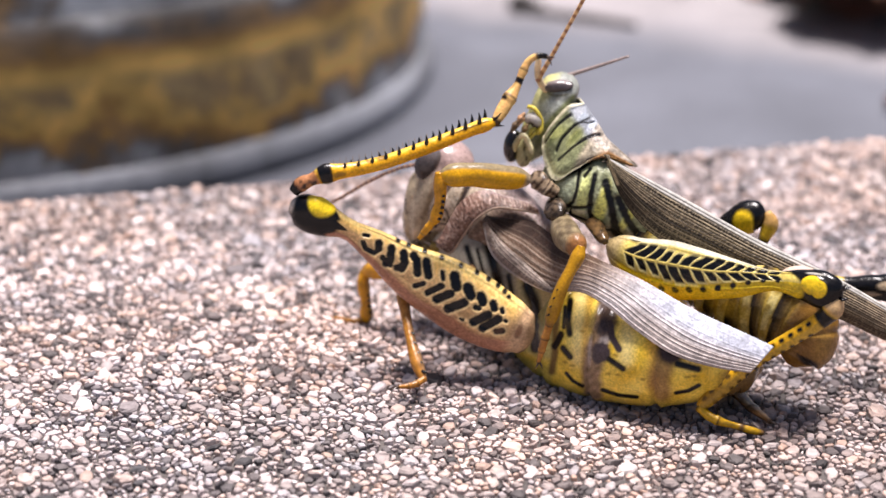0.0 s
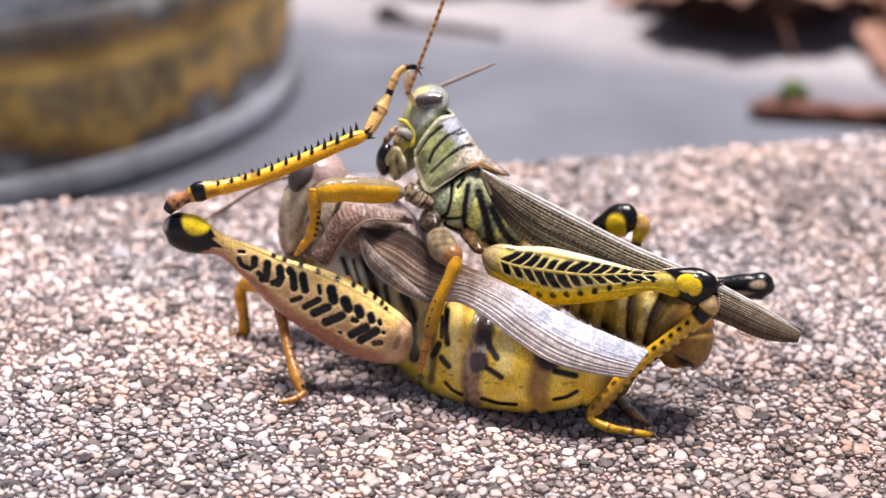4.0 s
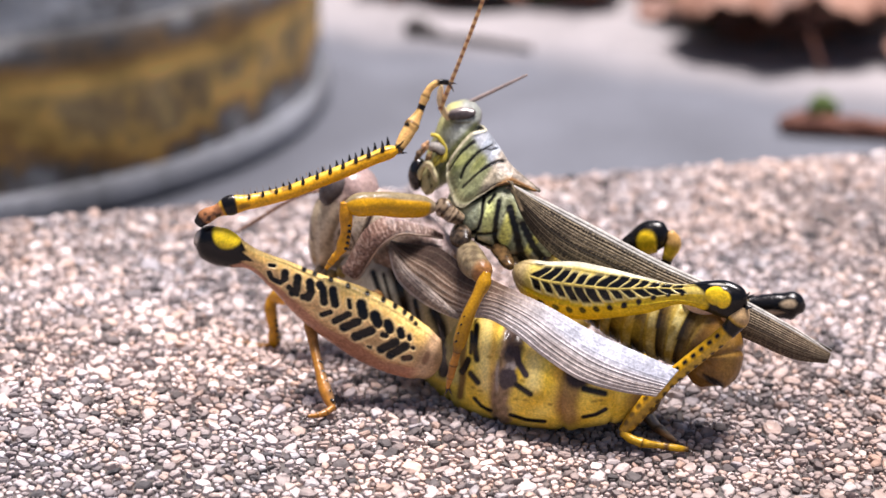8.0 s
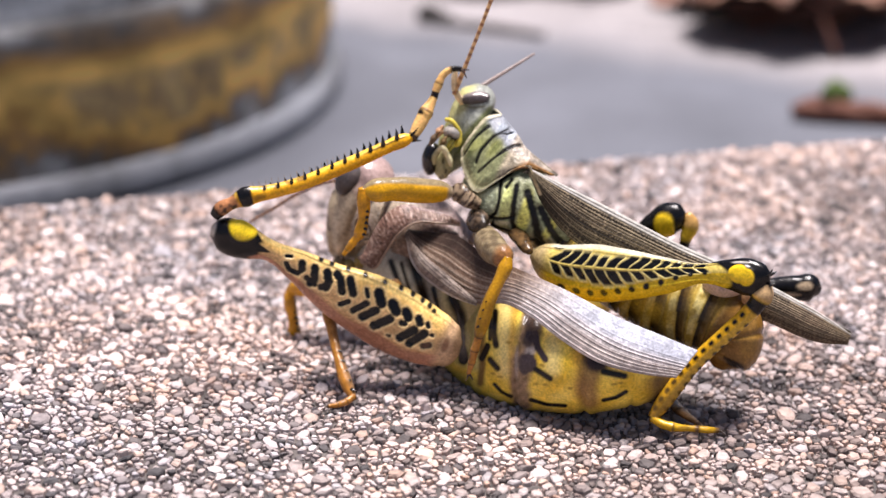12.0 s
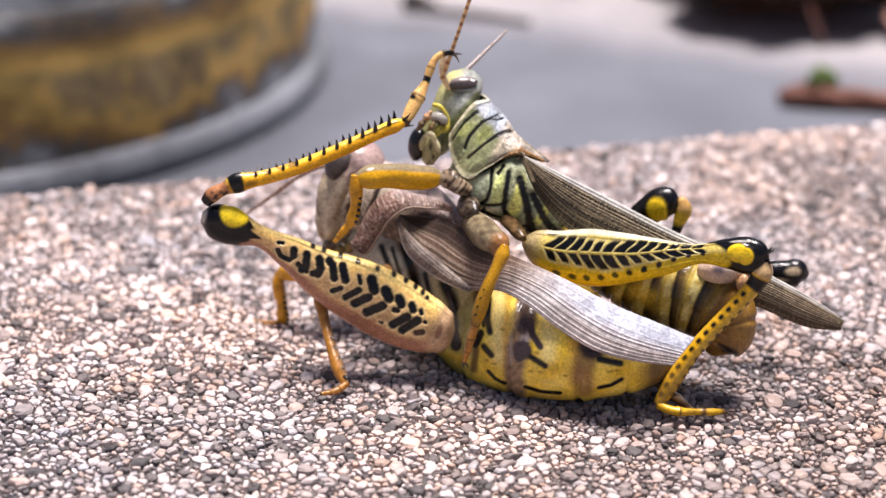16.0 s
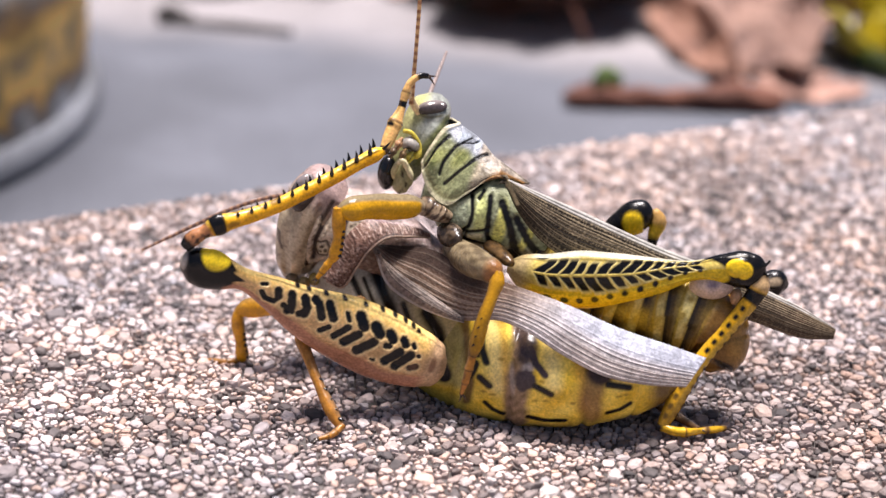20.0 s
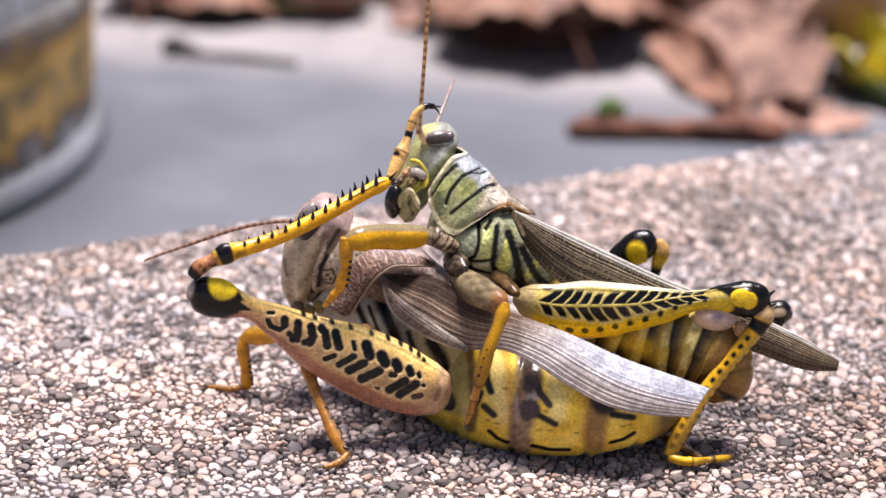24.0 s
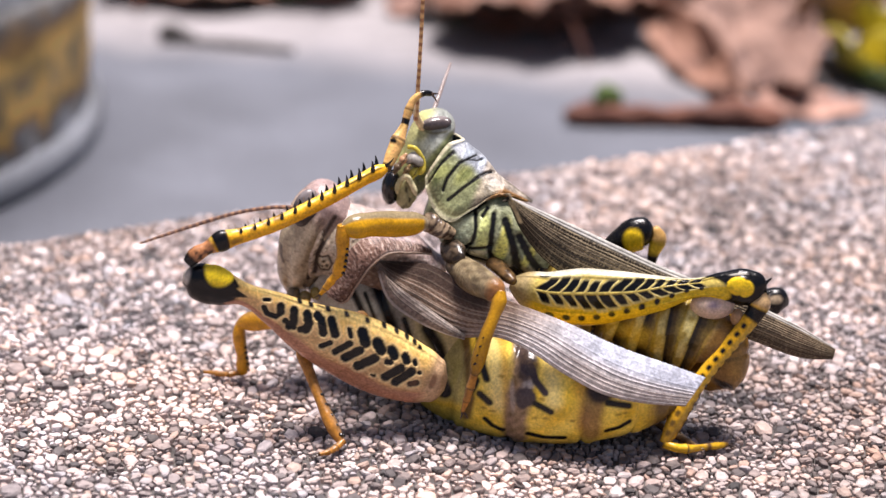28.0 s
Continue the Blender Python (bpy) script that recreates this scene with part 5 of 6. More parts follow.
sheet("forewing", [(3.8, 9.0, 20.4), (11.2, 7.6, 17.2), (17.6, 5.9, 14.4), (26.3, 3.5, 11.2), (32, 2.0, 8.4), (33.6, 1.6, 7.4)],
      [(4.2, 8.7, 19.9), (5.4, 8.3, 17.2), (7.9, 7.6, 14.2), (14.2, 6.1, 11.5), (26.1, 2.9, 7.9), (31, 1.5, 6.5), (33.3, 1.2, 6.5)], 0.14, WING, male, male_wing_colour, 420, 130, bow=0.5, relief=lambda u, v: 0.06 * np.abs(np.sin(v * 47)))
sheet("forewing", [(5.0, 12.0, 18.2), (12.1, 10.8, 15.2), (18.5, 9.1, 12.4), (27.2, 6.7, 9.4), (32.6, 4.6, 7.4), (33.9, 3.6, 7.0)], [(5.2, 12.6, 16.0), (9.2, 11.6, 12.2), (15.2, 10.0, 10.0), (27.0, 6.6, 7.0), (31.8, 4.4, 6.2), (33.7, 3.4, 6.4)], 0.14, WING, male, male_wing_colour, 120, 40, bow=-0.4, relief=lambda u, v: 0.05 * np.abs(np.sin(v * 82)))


def male_abdomen_colour(u, v, p):
    way_up = u + 0.03 * flank(v, 0.1)
    seg = (way_up * 10.0) % 1.0
    c = mix((0.10, 0.062, 0.02), (0.46, 0.33, 0.07), step(seg, 0.25, 0.6))
    c = mix(c, (0.74, 0.62, 0.24), (1 - step(np.abs(seg - 0.78), 0.10, 0.2)) * step(wobble(p, 1.1), 0.25, 0.55))
    c = mix(c, (0.03, 0.02, 0.012), (1 - step(np.abs(seg - 0.06), 0.06, 0.14)) * 0.9)
    c = mix(c, (0.62, 0.42, 0.05), mark(p, 15.5, 8.6, 1.6, 1.0, -20, 0.7) * 0.6)
    c = mix(c, (0.25, 0.125, 0.025), step(u, 0.72, 0.78))
    c = mix(c, (0.42, 0.24, 0.05), mark(p, 24.3, 6.6, 0.9, 2.2, 10, 0.8) * 0.6 * step(u, 0.7, 0.8))
    c = mix(c, (0.025, 0.015, 0.01), mark(p, 23.2, 4.5, 1.0, 0.4, -25, 0.4) + line(p, [(22.2, 5.2), (23.2, 4.7), (24.0, 3.9)], 0.14, 0.5))
    return c * (0.70 + 0.3 * wobble(p, 1.0))[..., None] * (0.8 + 0.36 * flecks(p, 111))[..., None]


loft("abdomen", [(8.0, 10.6, 12.4, 2.3, 2.5), (13.0, 8.0, 10.2, 2.8, 3.1), (17.5, 5.8, 8.7, 3.0, 3.5), (20.6, 4.4, 8.2, 3.0, 3.6), (22.8, 3.3, 7.0, 3.0, 3.2), (23.0, 2.8, 5.6, 2.6, 2.7), (22.2, 2.4, 4.5, 1.7, 2.0), (21.8, 2.2, 3.6, 0.4, 0.5)], LEFT, CUTICLE, male, male_abdomen_colour, 220, 120, bulge=rings(10, 0.06))
blob("tail_plate", (22.0, 2.6, 11.6), (2.0, 1.3, 1.3), (0.95, -0.2, 0.05), (0, 0, 1), CUTICLE, male, lambda d: mix((0.62, 0.46, 0.36), (0.24, 0.18, 0.22), 1 - step(np.hypot(d[..., 0], d[..., 1] - 0.3), 0.15, 0.4)))
blob("cercus", (24.0, 1.6, 10.8), (0.8, 0.5, 0.6), (0.3, 0, 1), (1, 0, 0), CUTICLE, male, (0.42, 0.24, 0.12))


def hip_colour(u, v, p):
    return mix((0.02, 0.012, 0.008), (0.17, 0.095, 0.035), wobble(p, 2.4))


loft("hind_coxa", [(3.4, 9.4, 13.7, 0.9, 0.7), (3.8, 7.8, 13.5, 0.7, 0.55), (4.3, 6.4, 13.2, 0.55, 0.5), (4.5, 5.9, 13.1, 0.3, 0.3)], (-1, 0, 0), CUTICLE, male, hip_colour, 30, 20)
knee_c = lambda u, v, p: mix(mix((0.27, 0.21, 0.12), (0.11, 0.08, 0.045), step(wobble(p, 1.5), 0.35, 0.7)), (0.30, 0.13, 0.04), step(u, 0.86, 0.95))
loft("middle_femur", [(-0.2, 9.0, 13.8, 1.0, 1.1), (0.1, 6.0, 14.1, 1.2, 1.35), (0.5, 3.0, 14.5, 1.25, 1.4), (1.0, 0.7, 14.75, 1.05, 1.15), (1.6, -0.9, 14.7, 0.7, 0.8), (1.8, -1.3, 14.5, 0.2, 0.2)], (-1, 0, 0), WAXY, male, knee_c, 50, 28)
loft("middle_coxa", [(-0.6, 10.6, 15.0, 0.9, 0.9), (-0.3, 9.0, 14.8, 1.1, 1.0), (0.1, 8.2, 14.7, 0.4, 0.4)], (-1, 0, 0), CUTICLE, male, lambda u, v, p: mix((0.10, 0.07, 0.045), (0.02, 0.014, 0.01), step(wobble(p, 2.4), 0.35, 0.55)), 24, 18)
spiny_shank("middle_tibia", [(1.8, -1.1, 15.0, 0.4, 0.4), (1.6, -1.4, 14.2, 0.65, 0.65), (1.1, -2.0, 13.2, 0.52, 0.55), (0.3, -2.6, 11.5, 0.55, 0.58), (-0.5, -2.8, 8.6, 0.5, 0.52), (-0.7, -2.8, 7.8, 0.3, 0.3)], male, lambda u, v, p: mix((0.40, 0.20, 0.006), (0.17, 0.085, 0.02), step(v, 0.05, 0.25) * (1 - step(v, 0.35, 0.5)) + step(u, 0.85, 1.0)), (-0.8, -0.2, -0.2), 0.5, 4, 0.1, (0.25, 0.4))
foot("middle_tarsus", [(-0.6, -2.8, 8.1, 0.45, 0.4), (-0.9, -2.8, 6.9, 0.5, 0.42), (-1.2, -2.6, 5.4, 0.35, 0.33), (-1.4, -2.3, 4.4, 0.2, 0.2)], male, leg_amber, (-0.3, -0.4, -0.6), (0.4, -0.4, -0.5), 30)
front_c = lambda u, v, p: mix(mix((0.62, 0.32, 0.006), (0.24, 0.185, 0.10), step(v, 0.10, 0.14) * (1 - step(v, 0.35, 0.45))), (0.30, 0.23, 0.15), 1 - step(u, 0.03, 0.1))
loft("front_coxa", [(-0.6, 9.9, 16.4, 0.5, 0.6), (-1.5, 9.2, 17.0, 0.65, 0.8), (-2.4, 8.5, 17.7, 0.7, 0.85), (-3.2, 7.9, 18.3, 0.75, 0.85), (-3.7, 7.7, 18.3, 0.3, 0.35)], LEFT, CUTICLE, male, lambda u, v, p: mix((0.26, 0.19, 0.12), (0.05, 0.03, 0.02), step(wobble(p, 2.2), 0.42, 0.65)), 40, 24, "pale brown ringed hip joint")
loft("front_femur", [(-3.3, 7.7, 18.2, 0.45, 0.5), (-3.9, 7.5, 18.3, 0.75, 0.85), (-5.8, 6.6, 18.6, 1.0, 1.15), (-8.5, 5.6, 19.0, 0.95, 1.1), (-10.7, 4.9, 18.95, 0.75, 0.85), (-11.3, 4.8, 18.85, 0.3, 0.4)], LEFT, CUTICLE, male, front_c, 60, 28)
spiny_shank("front_tibia", [(-11.3, 4.8, 19.3, 0.4, 0.4), (-11.2, 4.8, 18.2, 0.6, 0.62), (-11.2, 4.8, 16.4, 0.48, 0.5), (-11.6, 4.8, 14.8, 0.5, 0.5), (-11.8, 4.8, 14.4, 0.3, 0.3)], male, leg_gold, (0.8, -0.3, -0.2), 0.4, 5, 0.11, (0.2, 0.35))
foot("front_tarsus", [(-11.7, 4.8, 14.7, 0.42, 0.4), (-12.3, 4.9, 13.8, 0.42, 0.4), (-13.0, 5.1, 12.8, 0.2, 0.2)], male, leg_gold, (-0.3, -0.4, -0.4), (-0.5, 0.1, -0.3), 20)
# far thigh; its pale spots are highlights painted onto the black knee
loft("hind_femur", [(20.0, 9.5, 10.0, 1.0, 1.5), (26.0, 8.8, 9.2, 0.8, 1.0), (29.0, 8.4, 9.5, 1.0, 1.2), (30.6, 8.3, 9.5, 0.9, 1.1), (31.2, 8.2, 9.3, 0.2, 0.3)], LEFT, CUTICLE, male, lambda u, v, p: mix(mix((0.55, 0.38, 0.07), BLACK, step(u, 0.5, 0.55)), (0.45, 0.34, 0.22), spot(u, v, 0.86, 0.06, 0.06, 0.05, 0.3) + spot(u, v, 0.72, 0.95, 0.1, 0.03, 0.3)), 60, 40)
male_antenna = loft("antenna", [(-3.8, 11.7, 26.6, 0.24, 0.24), (-3.6, 11.2, 31.0, 0.18, 0.18), (-3.4, 10.5, 37.0, 0.18, 0.18), (-3.3, 9.8, 42.5, 0.12, 0.12)], LEFT, CUTICLE, male_head, lambda u, v, p: mix((0.70, 0.42, 0.18), (0.34, 0.15, 0.07), step(np.sin(u * 130), 0.0, 0.5)), 100, 10)
male_antenna_far = loft("antenna", [(-1.9, 14.0, 26.4, 0.22, 0.22), (-0.55, 16.7, 28.05, 0.18, 0.18), (0.8, 19.4, 29.7, 0.12, 0.12)], LEFT, CUTICLE, male_head, (0.28, 0.22, 0.2), 50, 10)
loft("antenna_root", [(-2.9, 12.6, 25.6, 0.4, 0.4), (-3.5, 12.0, 26.4, 0.33, 0.33), (-3.8, 11.7, 27.2, 0.28, 0.28), (-3.75, 11.6, 28.6, 0.24, 0.24), (-3.7, 11.5, 29.0, 0.1, 0.1)], LEFT, CUTICLE, male_head, (0.80, 0.60, 0.34), 30, 12)
# ---- things behind ----
def pot_material():
    """Old paint: rust-gold blotches in a band, grey elsewhere."""
    m, nt, b = mat_base("rusted_paint", 0.62, 0.4)
    co, _ = add_bump(nt, b, 250, 0.5, 0.001)
    sep = nt.nodes.new("ShaderNodeSeparateXYZ")
    nt.links.new(co.outputs["Object"], sep.inputs[0])
    n = nt.nodes.new("ShaderNodeTexNoise")
    n.inputs["Scale"].default_value, n.inputs["Detail"].default_value, n.inputs["Roughness"].default_value = 24, 8, 0.7
    nt.links.new(co.outputs["Object"], n.inputs["Vector"])
    band = nt.nodes.new("ShaderNodeValToRGB")
    e = band.color_ramp.elements
    e[0].position, e[0].color = 0.0, (0.15, 0.15, 0.15, 1)
    e[1].position, e[1].color = 1.0, (0.25, 0.25, 0.25, 1)
    for p, v in ((0.10, 0.12), (0.17, 0.3), (0.26, 0.75), (0.40, 0.85), (0.47, 0.6), (0.52, 0.32), (0.57, 0.28), (0.64, 0.08)):
        e.new(p).color = (v, v, v, 1)
    z = nt.nodes.new("ShaderNodeMapRange")
    z.inputs[1].default_value, z.inputs[2].default_value = 0.0, 0.05
    worn = nt.nodes.new("ShaderNodeMath")
    worn.operation = "MULTIPLY_ADD"
    worn.inputs[1].default_value = 0.035
    nt.links.new(n.outputs["Fac"], worn.inputs[0])
    nt.links.new(sep.outputs["Z"], worn.inputs[2])
    lower = nt.nodes.new("ShaderNodeMath")
    lower.operation = "SUBTRACT"
    lower.inputs[1].default_value = 0.0175
    nt.links.new(worn.outputs[0], lower.inputs[0])
    nt.links.new(lower.outputs[0], z.inputs[0])
    nt.links.new(z.outputs[0], band.inputs["Fac"])
    spread = nt.nodes.new("ShaderNodeMapRange")
    spread.inputs[1].default_value, spread.inputs[2].default_value = 0.32, 0.68
    nt.links.new(n.outputs["Fac"], spread.inputs[0])
    add = nt.nodes.new("ShaderNodeMath")
    add.operation = "MULTIPLY_ADD"
    add.inputs[1].default_value = 0.55
    nt.links.new(band.outputs["Color"], add.inputs[0])
    half = nt.nodes.new("ShaderNodeMath")
    half.operation = "MULTIPLY"
    half.inputs[1].default_value = 0.5
    nt.links.new(spread.outputs[0], half.inputs[0])
    nt.links.new(half.outputs[0], add.inputs[2])
    r = nt.nodes.new("ShaderNodeValToRGB")
    f = r.color_ramp.elements
    f[0].position, f[0].color = 0.08, (0.12, 0.118, 0.118, 1)
    f[1].position, f[1].color = 1.0, (0.46, 0.31, 0.12, 1)
    for at, c in ((0.20, (0.34, 0.345, 0.35)), (0.30, (0.48, 0.475, 0.46)), (0.42, (0.15, 0.13, 0.11)), (0.56, (0.45, 0.235, 0.06)), (0.68, (0.76, 0.45, 0.11)), (0.80, (0.27, 0.18, 0.085)), (0.90, (0.60, 0.40, 0.14))):
        f.new(at).color = (*c, 1)
    nt.links.new(add.outputs[0], r.inputs["Fac"])
    nt.links.new(mix_noise(nt, mix_noise(nt, r.outputs["Color"], 110, 0.55, 1.35, co), 16, 0.6, 1.5, co), b.inputs["Base Color"])
    return m


RUST = pot_material()
TIN = two_tone("dull_grey_metal", (0.06, 0.058, 0.055), (0.46, 0.47, 0.50), 13, 0.55, 500, 0.3, 0.0004, 0.3)
POT = (-119, 212, -30)
pot = thing("metal_pot", POT, "round weathered grey metal pot with rust-gold patches", "pot")


def lathe(name, profile, centre, material, parent, n=128, label=""):
    a = np.linspace(0, 2 * np.pi, n, endpoint=False)
    pr = np.array(profile, float)
    pts = np.stack([centre[0] + pr[:, None, 0] * np.cos(a), centre[1] + pr[:, None, 0] * np.sin(a), centre[2] + np.repeat(pr[:, 1:2], n, 1)], -1)
    m = len(pr)
    faces = [(i * n + j, i * n + (j + 1) % n, (i + 1) * n + (j + 1) % n, (i + 1) * n + j) for i in range(m - 1) for j in range(n)]
    return put(name, pts.reshape(-1, 3), faces, material, parent, centre, label)


lathe("wall", [(0.5, 1), (92, 1), (92.2, 27), (92.2, 28), (92.3, 60), (93, 150), (90, 150), (89, 6), (0.5, 6)], POT, RUST, pot)
lathe("base_rim", [(86, 0.2), (92.6, 0.2), (93.8, 1.0), (94.1, 2.4), (93.6, 4.0), (93.0, 5.0), (92.1, 5.6)], POT, TIN, pot, label="dull grey rolled rim")
lathe("hoop", [(92.1, 24.0), (92.7, 25.0), (92.9, 27.0), (92.7, 29.0), (92.1, 30.0)], POT, RUST, pot)

LEAF_BROWN = two_tone("dead_leaf_brown", (0.11, 0.05, 0.035), (0.36, 0.19, 0.13), 70, 0.6, 500, 0.6, 0.001)
LEAF_PINK = two_tone("dead_leaf_pink", (0.20, 0.10, 0.075), (0.46, 0.27, 0.21), 70, 0.6, 500, 0.6, 0.001)
LEAF_TAN = two_tone("dead_leaf_tan", (0.30, 0.18, 0.10), (0.52, 0.38, 0.25), 50, 0.6, 500, 0.6, 0.001)
LEAF_GREEN = two_tone("green_leaf", (0.06, 0.10, 0.03), (0.20, 0.26, 0.08), 50, 0.5, 500, 0.5, 0.001)
LEAF_YELLOW = two_tone("yellowing_leaf", (0.44, 0.40, 0.06), (0.80, 0.64, 0.08), 50, 0.5, 500, 0.5, 0.001)
TWIG = two_tone("twig_bark", (0.06, 0.022, 0.016), (0.20, 0.08, 0.05), 80, 0.8, 900, 0.7, 0.001)
DARK_TWIG = two_tone("dark_twig_bark", (0.022, 0.02, 0.02), (0.07, 0.062, 0.06), 80, 0.8, 900, 0.7, 0.001)
LEAF_RUST = two_tone("dead_leaf_rust", (0.10, 0.05, 0.038), (0.36, 0.215, 0.165), 130, 0.6, 700, 0.8, 0.002)
MOSS = two_tone("moss", (0.05, 0.09, 0.02), (0.16, 0.22, 0.06), 200, 0.9, 1500, 0.8, 0.001)


def leaf(name, at, length, width, turn, tilt, roll, curl, material, label, category="leaf", lobes=0, seed=1):
    """A curled leaf blade with a midrib ridge, a wavy outline and a stalk."""
    rng = np.random.RandomState(seed)
    nu, nv = 36, 15
    u, w = np.meshgrid(np.linspace(0, 1, nu), np.linspace(-1, 1, nv), indexing="ij")
    half = width * np.sin(np.pi * np.clip(u, 0, 1) ** 0.8) ** 0.75 * (1 + 0.28 * lobes * np.sin(u * 19) + 0.05 * np.sin(u * 47 + seed)) + 0.4
    x, y = length * (u - 0.5), half * w
    z = curl * length * (0.5 * w**2 * half / width + 0.5 * (2 * u - 1) ** 2) + 0.02 * length * np.sin(u * 17 + 4 * w + seed) * np.abs(w) + 0.015 * length * (np.abs(w) < 0.08) + 0.008 * length * np.sin(u * 50 - 8 * np.abs(w))
    m = np.array(pose(0, 0, 0, roll, tilt, turn).to_3x3())
    top = np.stack([x, y, z], -1).reshape(-1, 3) @ m.T
    dn = top - np.array([0, 0, 0.35]) @ m.T
    pts = np.concatenate([top, dn])
    lift = -30.0 + 0.2 - pts[:, 2].min() if at[2] is None else at[2]
    pts = pts + np.array([at[0], at[1], lift])
    n = nu * nv
    i, j = np.meshgrid(np.arange(nu - 1), np.arange(nv - 1), indexing="ij")
    q = np.stack([i * nv + j, (i + 1) * nv + j, (i + 1) * nv + j + 1, i * nv + j + 1], -1).reshape(-1, 4)
    faces = [tuple(f) for f in q] + [tuple(f[::-1] + n) for f in q]
    ids = [r * nv for r in range(nu)] + [(nu - 1) * nv + c for c in range(1, nv)] + [r * nv + nv - 1 for r in range(nu - 2, -1, -1)] + list(range(nv - 2, 0, -1))
    faces += [(b, a, a + n, b + n) for a, b in zip(ids, ids[1:] + ids[:1])]
    base = (at[0], at[1], float(pts[:, 2].min()))
    ob = thing(name, base, label, category, "leaves on the ground")
    put("blade", pts, faces, material, ob, base)
    c = pts[nv // 2]
    d = unit(np.array([-1.0, 0.1, 0.1]) @ m.T)
    tip = c + d * length * 0.25
    tip[2] = max(tip[2], -29.5)
    loft("stalk", [(*c, 0.6, 0.6), (*(0.5 * (c + tip) + np.array([0, 0, 0.6])), 0.5, 0.5), (*tip, 0.5, 0.5)], (0, -1, 0.1), TWIG, ob, (0.3, 0.14, 0.09), 8, 8)
    return ob


leaf("dead_leaf", (65, 257, None), 48, 19, -3, 2, -17, -0.42, LEAF_BROWN, "large arched brown dead leaf with a dark hollow", lobes=0.4, seed=3)
heap = np.random.RandomState(5)
for k in range(30):
    x, y = 46 + 70 * heap.rand(), 264 + 34 * heap.rand()
    brown = heap.rand() < 0.45
    leaf("dead_leaf", (x, y, None), 16 + 18 * heap.rand(), 5 + 5 * heap.rand(), heap.rand() * 360, 12 + 40 * heap.rand(), heap.randn() * 35, 0.25 + 0.3 * heap.rand(), LEAF_BROWN if brown else LEAF_PINK, "curled dark brown dead leaf in a heap" if brown else "curled pinkish dead leaf in a heap", lobes=0.6 * heap.rand(), seed=200 + k)
leaf("dead_leaf", (103, 232, None), 64, 13, -92, 4, 24, 0.12, LEAF_RUST, "long rusty-tan dead leaf leaning over", lobes=0.4, seed=8)
leaf("dead_leaf", (90, 228, None), 56, 5, -88, 3, 40, 0.14, LEAF_BROWN, "narrow dark brown curled dead leaf", seed=9)
leaf("dead_leaf", (102, 201, None), 20, 7, -12, 2, 6, 0.10, LEAF_PINK, "pale pink-brown dead leaf", seed=12)
leaf("yellowing_leaf", (115, 221, None), 20, 6, 75, 22, 42, 0.2, LEAF_YELLOW, "yellow-green fading leaf propped on edge", seed=14)
leaf("yellowing_leaf", (123, 217, None), 22, 7, 115, 12, 44, 0.24, LEAF_YELLOW, "yellow-green fading leaf propped on edge", seed=15)
leaf("yellowing_leaf", (124, 229, None), 24, 7, 60, 34, 25, 0.24, LEAF_YELLOW, "yellow-green fading leaf propped on edge", seed=17)
leaf("dead_leaf", (117, 232, None), 30, 8, 95, 40, 20, 0.2, LEAF_TAN, "pale tan dead leaf standing on its stalk", seed=24)
leaf("green_leaf", (119, 212, None), 16, 3.5, 112, 10, 30, 0.2, LEAF_GREEN, "dull green leaf under the yellow ones", seed=16)
leaf("dead_leaf", (2, 288, None), 24, 8, -6, 4, -14, -0.4, LEAF_BROWN, "arched dark brown dead leaf", seed=18)
leaf("dead_leaf", (-8, 296, None), 26, 9, 30, 8, 14, 0.3, LEAF_PINK, "curled pinkish dead leaf", seed=19)
leaf("dead_leaf", (16, 294, None), 24, 8, 160, 12, -10, 0.3, LEAF_PINK, "curled pinkish dead leaf", seed=22)
leaf("dead_leaf", (28, 290, None), 22, 7, 75, 10, -20, 0.35, LEAF_BROWN, "curled dark brown dead leaf", seed=23)
leaf("green_leaf", (47, 274, None), 18, 6, 40, 24, 10, 0.3, LEAF_GREEN, "small dull green leaf", seed=20)
KINDS = [("dead_leaf", LEAF_BROWN, "curled dark brown dead leaf"), ("dead_leaf", LEAF_PINK, "curled pinkish dead leaf"), ("dead_leaf", LEAF_TAN, "dry tan dead leaf"), ("dead_leaf", LEAF_PINK, "curled pinkish dead leaf"),
         ("green_leaf", LEAF_GREEN, "small dull green leaf"), ("yellowing_leaf", LEAF_YELLOW, "small yellow-green fading leaf")]
rng = np.random.RandomState(21)
for k in range(150):
    far = rng.rand() ** 1.8
    y = 296 + far * 640
    x = -30 + rng.rand() * (270 + far * 260) - far * 60
    name, material, label = KINDS[rng.choice(6, p=(0.26, 0.26, 0.2, 0.14, 0.08, 0.06))]
    leaf(name, (x, y, None), 22 + 26 * rng.rand(), 8 + 7 * rng.rand(), rng.rand() * 360, rng.randn() * 12, rng.randn() * 18, 0.15 + 0.25 * rng.rand(), material, label, lobes=0.6 * (rng.rand() < 0.3), seed=30 + k)

